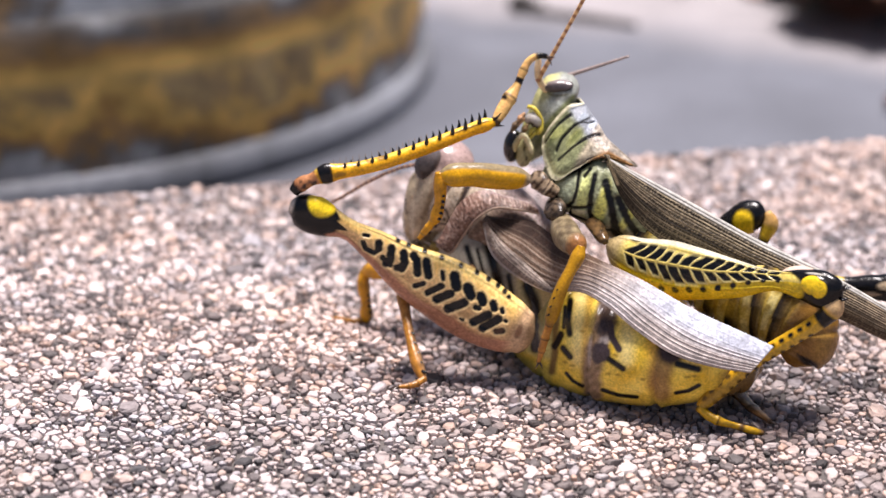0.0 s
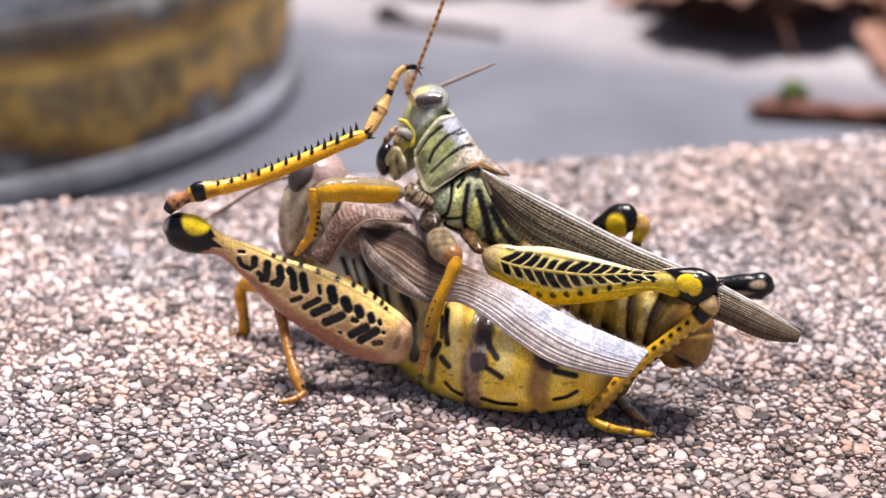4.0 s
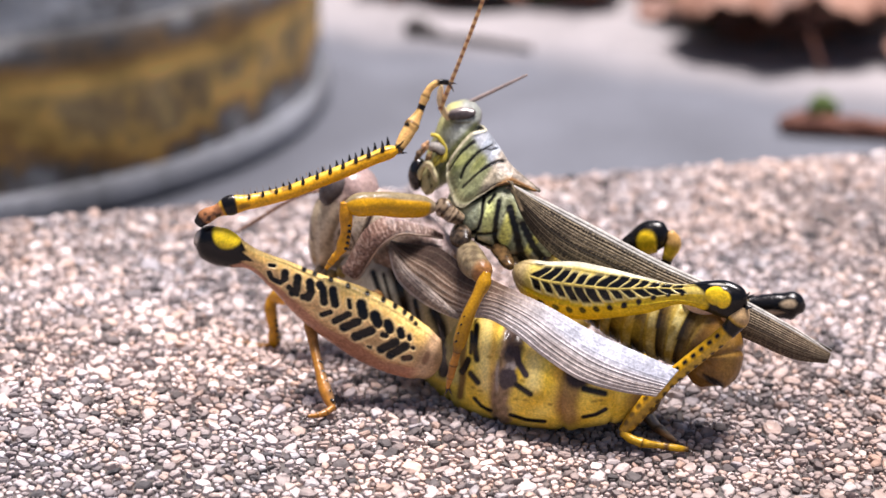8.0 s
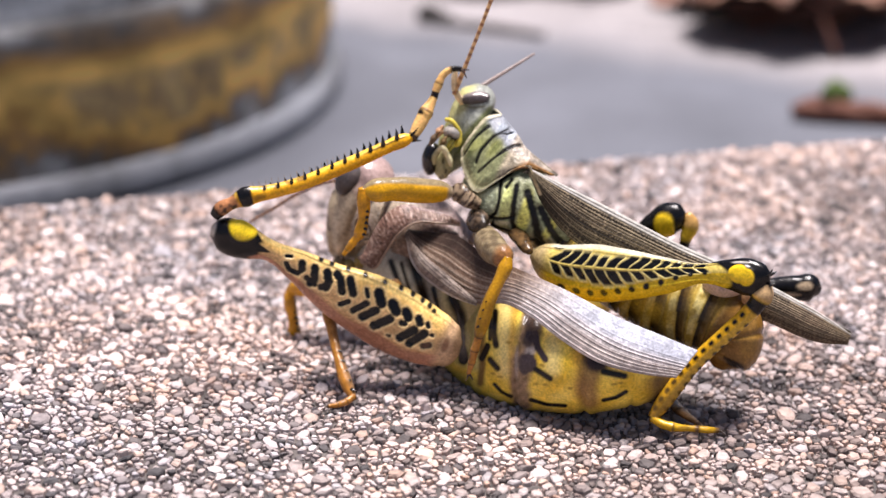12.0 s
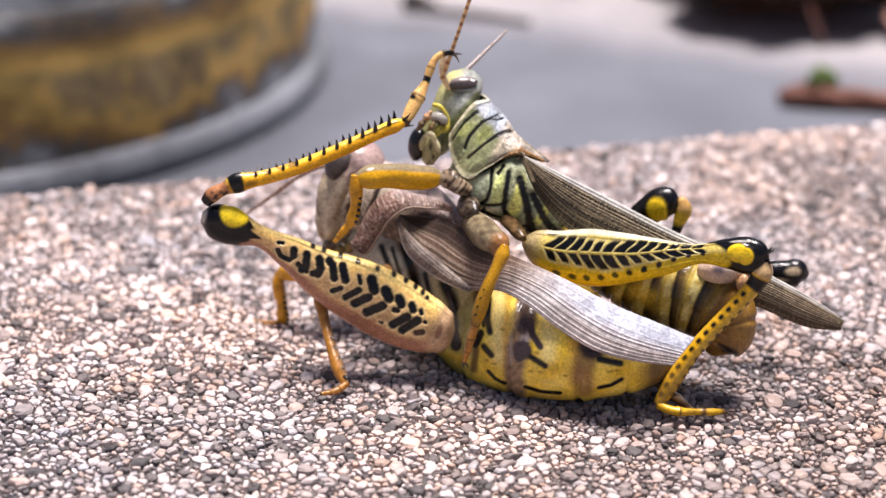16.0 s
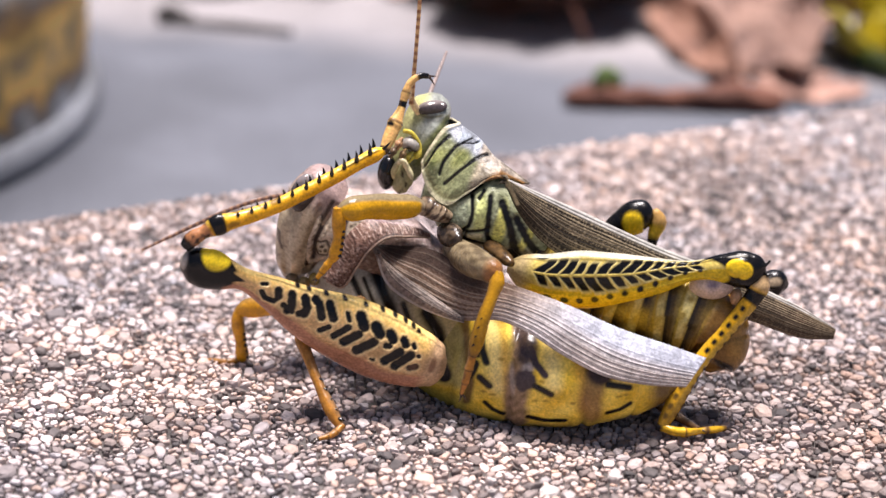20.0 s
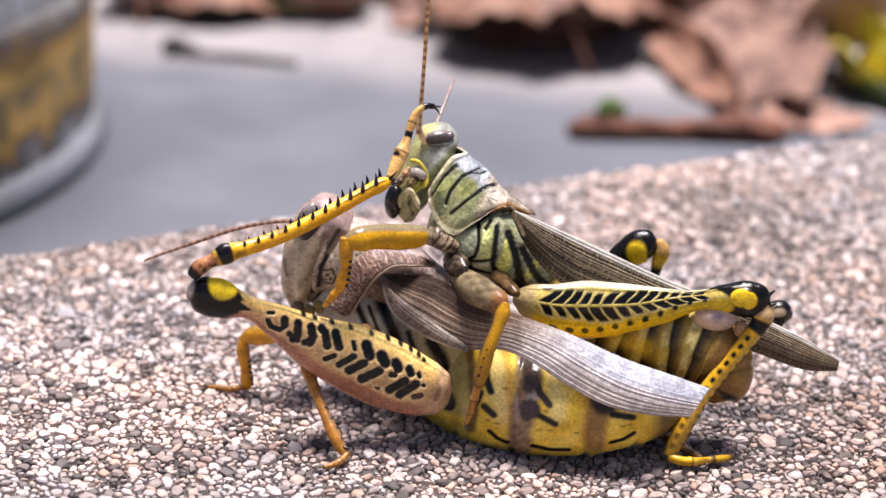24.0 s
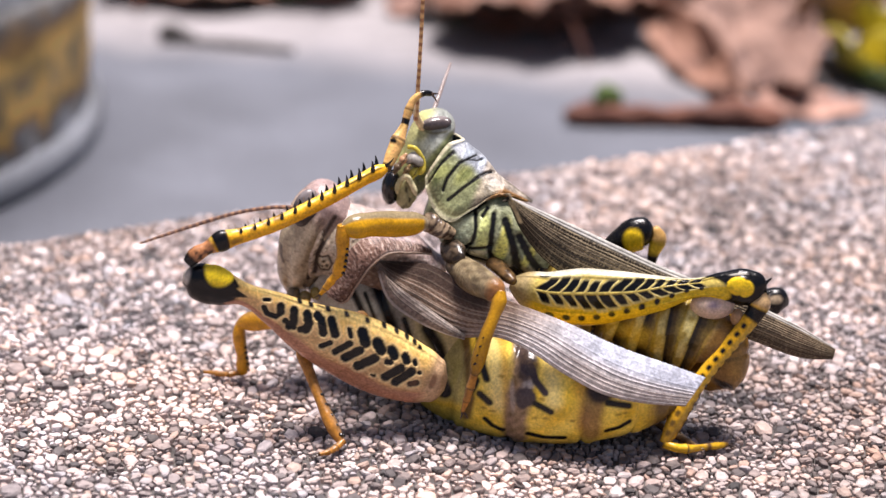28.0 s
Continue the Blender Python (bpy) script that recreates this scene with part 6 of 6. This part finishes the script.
stick = thing("stick", (74, 198, -30), "short reddish-brown stick lying on the concrete", "stick")
loft("bark", [(55, 196.5, -28.4, 0.8, 1.0), (57, 196.4, -28.0, 1.6, 1.7), (65, 195.2, -27.9, 1.8, 1.9), (76, 193.5, -28.0, 1.7, 1.8), (85, 192, -27.4, 2.4, 2.6), (92, 191, -28.0, 1.8, 1.8), (94, 191, -28.3, 0.8, 0.8)], (0, -1, 0), TWIG, stick, (0.3, 0.1, 0.08), 60, 20, bulge=lambda u, v: 1 + 0.1 * np.sin(u * 31 + v * 12) + 0.07 * np.sin(v * 25 + u * 9))
for k, (x, r) in enumerate(((61.2, 1.2), (62.8, 1.5), (64.2, 1.1), (62.2, 1.0))):
    blob("moss_tuft", (x, 195.8 + 0.6 * (k % 2), -25.0 + 1.0 * (k == 3)), (r, r, 1.5 * r), (1, 0, 0), (0, 1, 0), MOSS, stick, (0.1, 0.15, 0.05), shape=lambda d: 1 + 0.18 * np.sin(d[..., 0] * 14) * np.sin(d[..., 1] * 13 + d[..., 2] * 11))
twig = thing("twig", (68, 238, -30), "thin reddish twig leaning out of the leaves", "twig")
loft("bark", [(69, 236, -29.2, 0.6, 0.6), (66, 240, -22, 0.7, 0.7), (62, 246, -13, 0.8, 0.8), (60, 249, -9, 0.4, 0.4)], (0, -1, 0), TWIG, twig, (0.3, 0.1, 0.08), 20, 10)
straw = thing("twig", (2, 252, -30), "thin dark twig lying on the concrete", "twig")
loft("bark", [(-8, 257, -29.2, 0.5, 0.6), (2, 252.5, -28.9, 0.7, 0.8), (13, 248, -29.2, 0.5, 0.6)], (0, -1, 0), DARK_TWIG, straw, (0.15, 0.1, 0.08), 20, 10)
crumb = thing("soil_crumb", (-10, 259, -30), "small dark clod of soil on the concrete", "clod")
blob("clod", (-10, 259, -28.2), (2.6, 2.2, 2.0), (1, 0, 0), (0, 1, 0), DARK_TWIG, crumb, (0.1, 0.08, 0.07), shape=lambda d: 1 + 0.15 * np.sin(d[..., 0] * 9 + 2) * np.sin(d[..., 1] * 8))
blob("clod", (-7, 258, -28.8), (2.0, 1.6, 1.3), (1, 0.2, 0), (0, 1, 0), DARK_TWIG, crumb, (0.1, 0.08, 0.07))

# ---- gravel grains of the slab ----
rng = np.random.RandomState(7)


X0, X1, Y0, Y1 = -74.0, 96.0, -46.0, 106.0
normal = np.array([EDGE_DIR[1], -EDGE_DIR[0]])
CELL = 2.2


def scatter(radius_of, tries, grid):
    """Dart throwing on the slab's top: grains that do not crowd one another."""
    spots = []
    xs, ys, rs = X0 + rng.rand(tries) * (X1 - X0), Y0 + rng.rand(tries) * (Y1 - Y0), radius_of(tries)
    back = (np.stack([xs, ys], -1) - EDGE_POINT) @ normal
    ok = back > 0.7
    for x, y, r in zip(xs[ok].tolist(), ys[ok].tolist(), rs[ok].tolist()):
        i, j = int((x - X0) / CELL), int((y - Y0) / CELL)
        if all((x - a) ** 2 + (y - b) ** 2 > (0.84 * (r + c)) ** 2 for p in (i - 1, i, i + 1) for q in (j - 1, j, j + 1) for a, b, c in grid.get((p, q), ())):
            grid.setdefault((i, j), []).append((x, y, r))
            spots.append((x, y, r))
    return spots


grid = {}
spots = scatter(lambda n: np.clip(0.45 + 0.20 * rng.randn(n), 0.30, 1.10), 70000, grid)
spots += scatter(lambda n: 0.22 + 0.12 * rng.rand(n), 110000, grid)
spots += scatter(lambda n: 0.13 + 0.07 * rng.rand(n), 40000, grid)


def broken_outline(x, y, r, grid):
    """The edge of one grain: a rough polygon cut back wherever a neighbour lies against it."""
    turn, n = rng.rand() * 6.28, 7
    kx, reach = 0.75 + 0.25 * rng.rand(), 1.36 * r
    ca, sa = math.cos(turn), math.sin(turn)
    poly = []
    for k in range(n):
        w = 6.2832 * (k + 0.5 * rng.rand()) / n
        q = reach * (0.86 + 0.2 * rng.rand())
        px, py = q * math.cos(w), q * kx * math.sin(w)
        poly.append((ca * px - sa * py, sa * px + ca * py))
    i, j = int((x - X0) / CELL), int((y - Y0) / CELL)
    for p in (i - 1, i, i + 1):
        for q in (j - 1, j, j + 1):
            for a, b, c in grid.get((p, q), ()):
                dx, dy = a - x, b - y
                d2 = dx * dx + dy * dy
                if d2 < 1e-9 or d2 > (1.5 * (r + c)) ** 2:
                    continue
                d = math.sqrt(d2)
                dx, dy = dx / d, dy / d
                cut = 0.5 * d + (r * r - c * c) / (2 * d) - 0.045 - 0.07 * rng.rand()
                side = [px * dx + py * dy - cut for px, py in poly]
                if max(side) <= 0:
                    continue
                out = []
                for k in range(len(poly)):
                    (ax, ay), (bx, by), sa_, sb_ = poly[k - 1], poly[k], side[k - 1], side[k]
                    if (sa_ > 0) != (sb_ > 0):
                        t = sa_ / (sa_ - sb_)
                        out.append((ax + t * (bx - ax), ay + t * (by - ay)))
                    if sb_ <= 0:
                        out.append((bx, by))
                poly = out
                if len(poly) < 3:
                    return None
    return poly


def broken_stone(poly, r):
    """A crushed stone on an outline: a sunken foot, a chipped shoulder, a tilted face."""
    n = len(poly)
    e = np.array(poly)
    mid = e.mean(0)
    top = -0.33 + 0.34 * r + 0.24 * rng.rand()
    slope = rng.randn(2) * 0.2
    lean = (rng.rand(2) - 0.5) * 0.25 * r
    shoulder = top - (0.10 + 0.18 * rng.rand(n)) * r - 0.03
    inner = mid + lean + (e - mid) * (0.60 + 0.26 * rng.rand(n, 1))
    crown = top + (inner - mid) @ slope + 0.05 * r * rng.randn(n)
    edge = mid + (e - mid) * (0.93 + 0.05 * rng.rand(n, 1))
    v = np.concatenate([np.c_[e, np.full(n, -0.62)], np.c_[edge, shoulder + (e - mid) @ slope * 0.7], np.c_[inner, crown]])
    f = []
    for k in range(n):
        m = (k + 1) % n
        f += [(k, m, n + m, n + k), (n + k, n + m, 2 * n + m), (n + k, 2 * n + m, 2 * n + k)]
    return v, f + [tuple(range(2 * n, 3 * n))]


vs, fs, count, near = [], [], 0, []
for x, y, r in spots:
    poly = broken_outline(x, y, r, grid)
    if poly is None:
        continue
    v, f = broken_stone(poly, r)
    if -24 < y < -9.5 and -24 < x < 34 and r > 0.45 and len(near) < 300:
        near.append((x, y, v, f))
        continue
    vs.append(v + np.array([x, y, 0.0]))
    fs += [tuple(i + count for i in q) for q in f]
    count += len(v)
# coarser cover on the rest of the slab
for a in np.arange(-257, 328, 4.4):
    for b in np.arange(1.5, 399, 4.4):
        x, y = slab_corner(a + 1.6 * rng.randn(), min(max(b + 1.4 * rng.randn(), 1.5), 398.0))
        if X0 < x < X1 and Y0 < y < Y1:
            continue
        r = 2.3 + 0.7 * rng.rand()
        w = np.arange(6) * 1.047 + rng.rand(6) * 0.6
        v, f = broken_stone(np.c_[r * np.cos(w), r * np.sin(w)].tolist(), 0.7)
        vs.append(v + np.array([x, y, 0.0]))
        fs += [tuple(i + count for i in q) for q in f]
        count += len(v)
gravel = put("gravel", np.concatenate(vs), fs, STONE_MANY, slab, (0, 0, 0), smooth=False)
tagged(gravel, "pale pink, beige and grey gravel grains", kind="stuff")
for x, y, v, f in near:
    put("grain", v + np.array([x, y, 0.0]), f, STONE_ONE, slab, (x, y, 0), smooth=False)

# ---- movement ----
def motions():
    # seconds, place in millimetres, turn in degrees
    body = [
        (0, -0.20, 6.10, -0.15, -5.19, 1.65, -1.29), (0.5, -0.19, 6.10, -0.05, -4.55, 2.15, -1.22), (1, -0.23, 6.10, 0.07, -3.33, 2.54, -1.07),
        (1.5, -0.21, 6.10, -0.17, -3.73, 1.76, -1.11), (2, -0.18, 6.09, -0.43, -4.25, 0.68, -1.25), (2.5, -0.01, 6.10, -0.37, -5.76, 0.96, -1.44),
        (4.5, 0.67, 6.10, -0.19, -3.19, 0.45, -1.07), (5, 0.60, 6.10, -0.21, -2.75, 0.60, -1.10), (5.5, 0.61, 6.09, -0.15, -2.64, 1.02, -1.10),
        (6, 0.64, 6.09, -0.04, -1.83, 1.22, -1.02), (6.5, 0.76, 6.10, -0.13, -2.41, 0.76, -1.12), (7, 0.69, 6.10, -0.27, -2.53, 0.70, -1.15),
        (7.5, 0.59, 6.11, -0.41, -3.10, 0.92, -1.29), (8, 0.66, 6.11, -0.41, -3.43, 0.82, -1.32), (8.5, 1.03, 6.11, -0.37, -4.52, 0.49, -1.41),
        (9, 1.13, 6.11, -0.39, -4.86, 0.18, -1.43), (9.5, 1.20, 6.09, -0.53, -5.53, -0.37, -1.43), (10, 1.25, 6.09, -0.46, -4.80, -0.37, -1.31),
        (10.5, 1.43, 6.09, -0.52, -3.82, -0.11, -1.21), (11, 1.42, 6.10, -0.46, -4.00, -0.37, -1.34), (11.5, 1.42, 6.11, -0.38, -4.42, -0.46, -1.42),
        (12, 1.40, 6.11, -0.37, -3.90, -0.58, -1.36), (12.5, 1.65, 6.10, -0.25, -2.68, -0.79, -1.14), (14.5, 2.11, 6.00, -0.38, -3.54, -0.95, -0.19),
        (15, 2.08, 6.00, -0.40, -4.49, -0.93, -0.18), (15.5, 2.00, 6.02, -0.33, -3.61, -0.48, -0.24), (16, 1.99, 6.05, -0.12, -3.00, -0.07, -0.42),
        (16.5, 2.15, 6.03, -0.24, -2.86, -0.94, -0.21), (17, 2.25, 6.06, -0.28, -2.56, -1.14, -0.20), (17.5, 2.37, 6.05, -0.25, -2.92, -1.14, 0.01),
        (18, 2.37, 6.03, -0.18, -2.23, -1.02, 0.05), (18.5, 2.26, 6.02, -0.17, -2.14, -0.81, 0.00), (19, 2.18, 6.01, -0.25, -1.75, -0.59, -0.03),
        (19.5, 2.21, 5.99, -0.25, -1.39, -0.49, -0.07), (20, 2.29, 5.97, -0.20, -1.30, -0.59, -0.21), (20.5, 2.50, 6.01, -0.24, -2.70, -0.94, -0.25),
        (21, 2.42, 6.03, -0.13, -2.05, -0.89, -0.13), (21.5, 2.31, 6.02, -0.06, -1.10, -0.72, -0.08), (23.5, 2.20, 6.02, 0.02, -0.90, -0.40, -0.06),
        (24, 2.16, 6.02, -0.00, -0.77, -0.29, -0.05), (24.5, 2.09, 6.02, -0.01, -0.33, -0.12, -0.02), (25, 2.04, 6.00, 0.00, -0.17, -0.08, -0.02),
        (25.5, 2.10, 6.00, 0.04, -0.50, -0.24, -0.09), (26, 2.12, 6.00, 0.07, -0.50, -0.21, -0.15), (26.5, 2.10, 6.00, 0.02, -0.34, -0.12, -0.16),
        (27, 2.04, 6.00, -0.01, -0.23, -0.03, -0.13), (27.5, 2.02, 6.01, -0.02, -0.35, 0.04, -0.08), (28, 2.08, 6.02, 0.04, -0.35, -0.07, -0.14),
    ]
    walk(female, [(t, pose(x * MM, y * MM, z * MM, a, b, c)) for t, x, y, z, a, b, c in body])
    body = [
        (0, 2.38, 10.05, 10.12, -2.11, 0.79, -1.65), (0.5, 2.43, 10.05, 10.18, -1.65, 0.93, -1.56), (1, 2.55, 10.05, 10.43, -0.09, 0.74, -1.51),
        (1.5, 2.43, 10.06, 10.18, -0.83, -0.10, -1.64), (2, 2.30, 10.06, 9.89, -1.82, -0.98, -2.05), (2.5, 2.68, 10.06, 9.95, -2.78, -1.17, -2.57),
        (4.5, 3.05, 10.05, 9.93, -1.58, -0.56, -0.96), (5, 3.05, 10.05, 9.94, -1.21, -0.67, -1.23), (5.5, 3.17, 10.05, 9.96, -1.35, -0.72, -1.59),
        (6, 3.23, 10.05, 10.04, -0.84, -0.56, -1.48), (6.5, 3.21, 10.05, 9.87, -1.71, -0.42, -1.37), (7, 3.13, 10.05, 9.74, -1.82, -0.34, -1.52),
        (7.5, 3.15, 10.05, 9.66, -2.03, -0.33, -1.97), (8, 3.20, 10.05, 9.72, -1.92, -0.28, -1.82), (8.5, 3.40, 10.05, 9.79, -2.39, -0.13, -1.17),
        (9, 3.46, 10.05, 9.82, -2.29, -0.13, -0.94), (9.5, 3.45, 10.05, 9.67, -2.84, -0.11, -0.68), (10, 3.47, 10.05, 9.65, -2.70, -0.10, -0.46),
        (10.5, 3.62, 10.05, 9.58, -1.79, 0.04, 0.29), (11, 3.55, 10.05, 9.68, -1.90, 0.06, 0.24), (11.5, 3.55, 10.05, 9.81, -2.36, 0.01, 0.12),
        (12, 3.49, 10.05, 9.92, -1.84, 0.08, 0.43), (12.5, 3.64, 10.06, 10.17, -0.54, 0.46, 1.75), (14.5, 3.77, 10.05, 9.76, -2.28, 0.79, 2.81),
        (15, 3.75, 10.06, 9.69, -3.00, 0.82, 2.63), (15.5, 3.70, 10.06, 9.78, -2.16, 1.02, 2.98), (16, 3.74, 10.05, 10.03, -1.31, 1.33, 3.72),
        (16.5, 3.53, 10.05, 9.80, -2.09, 1.44, 4.01), (17, 3.38, 10.05, 9.85, -1.17, 1.58, 4.52), (17.5, 3.32, 10.04, 9.88, -0.91, 1.59, 4.53),
        (18, 3.42, 10.03, 9.81, -1.28, 1.47, 3.53), (18.5, 3.50, 10.03, 9.72, -2.29, 1.29, 2.66), (19, 3.59, 10.03, 9.72, -1.77, 0.95, 2.04),
        (19.5, 3.77, 10.02, 9.71, -1.62, 0.57, 1.24), (20, 3.97, 10.01, 9.76, -1.76, 0.10, 0.58), (20.5, 4.14, 10.01, 9.82, -2.55, -0.20, 0.69),
        (21, 4.04, 10.01, 9.81, -2.43, 0.27, 0.73), (21.5, 3.99, 10.01, 9.82, -1.92, 0.34, 0.72), (23.5, 4.00, 10.00, 9.97, -1.07, 0.38, 0.42),
        (24, 4.00, 10.00, 9.97, -0.82, 0.35, 0.39), (24.5, 4.00, 10.00, 9.96, -0.47, 0.29, 0.38), (25, 4.00, 10.00, 9.99, -0.21, 0.12, 0.16),
        (25.5, 3.99, 10.00, 10.02, -0.51, 0.27, 0.29), (26, 4.01, 10.00, 10.03, -0.54, 0.39, 0.35), (26.5, 4.00, 10.00, 10.04, -0.20, 0.42, 0.44),
        (27, 3.99, 10.00, 10.03, 0.08, 0.29, 0.25), (27.5, 4.00, 10.00, 10.03, 0.04, 0.33, 0.31), (28, 4.02, 10.00, 10.06, -0.13, 0.49, 0.33),
    ]
    walk(male, [(t, pose(x * MM, y * MM, z * MM, a, b, c)) for t, x, y, z, a, b, c in body])
    # seconds, turn of the thigh at the hip, turn of the shank at the knee
    leg = [
        (0, -3.4, 5.4, -8.6, 6.5, 6.3, -5.0), (0.5, -3.6, 5.6, -8.9, 6.2, 5.9, -4.7), (1, -2.7, 6.8, -7.1, 4.4, 7.0, -3.7),
        (1.5, -3.4, 6.0, -8.5, 5.6, 5.7, -4.2), (2, -3.2, 5.5, -9.4, 6.6, 4.9, -4.7), (2.5, -3.9, 6.9, -7.9, 6.9, 5.3, -5.0),
        (4.5, -2.8, 3.7, -7.7, 5.8, 3.0, -4.0), (5, -2.8, 3.5, -7.1, 5.4, 2.7, -3.8), (5.5, -3.2, 3.7, -7.5, 5.9, 2.5, -4.0),
        (6, -2.8, 3.7, -7.5, 5.4, 2.8, -3.8), (6.5, -3.0, 2.8, -7.3, 6.0, 2.4, -4.1), (7, -2.8, 2.4, -7.1, 6.0, 2.2, -4.0),
        (7.5, -3.3, 3.0, -7.4, 6.3, 2.9, -4.3), (8, -3.5, 2.7, -8.3, 6.7, 2.9, -4.5), (8.5, -3.1, 2.6, -6.6, 6.2, 2.0, -4.1),
        (9, -3.2, 2.7, -7.5, 6.4, 2.1, -4.2), (9.5, -3.1, 1.8, -6.7, 6.4, 1.7, -4.2), (10, -3.4, 1.6, -7.3, 6.6, 1.8, -4.3),
        (10.5, -2.3, 1.9, -5.0, 3.9, 1.9, -2.7), (11, -3.2, 1.3, -7.0, 5.6, 1.1, -3.6), (11.5, -3.3, 1.8, -5.9, 5.6, 1.2, -3.7),
        (12, -3.4, 1.4, -7.8, 6.1, 1.0, -4.0), (12.5, -2.0, 1.3, -5.3, 3.0, 1.2, -2.1), (14.5, 0.0, 0.5, -3.7, 1.6, 1.7, -1.3),
        (15, 0.1, 0.1, -3.7, 2.2, 1.1, -1.6), (15.5, -0.0, 0.1, -3.9, 1.6, 1.2, -1.2), (16, -1.8, -0.9, -6.2, 3.1, 0.1, -2.0),
        (16.5, 0.1, -0.9, -4.9, 1.6, 0.8, -1.1), (17, 0.1, -1.6, -5.2, 0.9, 0.6, -0.7), (17.5, 0.1, -2.1, -5.1, 0.9, 0.7, -0.7),
        (18, 0.0, -1.7, -3.5, 0.7, 0.3, -0.5), (18.5, -0.3, -1.4, -2.9, 1.6, -0.4, -0.9), (19, 0.1, -1.0, -2.3, 1.0, -0.1, -0.6),
        (19.5, -0.1, -0.2, -1.4, 0.9, 0.1, -0.6), (20, -0.1, 0.5, -1.0, 1.2, -0.1, -0.7), (20.5, -0.8, 0.7, -0.9, 2.4, -0.5, -1.4),
        (21, -0.6, 0.2, -1.2, 2.2, -0.6, -1.3), (21.5, -0.4, 0.1, -1.1, 1.6, -0.5, -0.9), (23.5, -0.2, 0.0, -0.6, 0.9, -0.3, -0.5),
        (24, -0.2, -0.0, -0.5, 0.7, -0.3, -0.4), (24.5, -0.1, -0.1, -0.5, 0.4, 0.0, -0.2), (25, 0.0, -0.0, -0.2, 0.1, -0.1, -0.1),
        (25.5, -0.2, 0.1, -0.3, 0.4, -0.4, -0.2), (26, -0.2, -0.1, -0.4, 0.5, -0.3, -0.3), (26.5, -0.1, -0.1, -0.5, 0.2, -0.2, -0.1),
        (27, 0.1, -0.1, -0.3, -0.1, -0.0, 0.1), (27.5, 0.1, -0.0, -0.3, -0.1, 0.2, 0.0), (28, 0.1, -0.2, -0.3, 0.1, 0.2, -0.1),
    ]
    swing_leg(male, male_femur, (male_tibia, male_tarsus), (4.8, 4.8, 13.2), (25.0, -1.2, 14.1), leg)
    sway = [
        (0, -0.1, -12.8, -10.0), (1, -7.1, -29.9, -4.2), (2, 0.2, -19.8, -14.3), (5, 2.7, -13.4, -17.3), (8, 2.6, -13.8, -17.3),
        (11, 1.9, -12.8, -15.0), (15, 4.1, -9.8, -19.5), (16, 3.6, -16.1, -20.7), (16.5, 0.3, -15.0, -12.2), (17, 0.5, -8.3, -8.7),
        (18, 4.4, -11.9, -21.2), (20, -2.1, -5.3, 1.0), (25, 0.2, -0.4, -1.2), (28, 0.4, 0.1, -1.1),
    ]
    swing(female_antenna, sway)
    sway = [
        (0, 0.0, 23.2, 0.0), (1, 0.0, 25.0, 0.0), (2, 0.0, 20.8, 0.0), (5, 0.0, 17.2, 0.0), (8, 0.0, 17.2, 0.0),
        (11, 0.0, 16.8, 0.0), (16, 0.0, 13.2, 0.0), (17, 0.0, 5.2, 0.0), (20, 0.0, -0.2, 0.0), (25, 0.0, -1.2, 0.0),
        (28, 0.0, -2.0, 0.0),
    ]
    swing(male_antenna, sway)
    sway = [
        (0, 3.9, 23.3, -47.3), (1, 9.2, 21.9, -42.8), (2, 5.7, 22.1, -44.8), (5, 7.1, 21.7, -44.3), (8, 9.9, 20.5, -41.8),
        (11, 5.6, 16.0, -31.9), (16, 5.1, 7.4, -16.2), (17, 2.7, 5.0, -10.7), (20, -2.7, 1.1, 0.5), (25, 0.2, -0.1, -0.0),
        (28, -0.3, -0.5, 1.0),
    ]
    swing(male_antenna_far, sway)


motions()
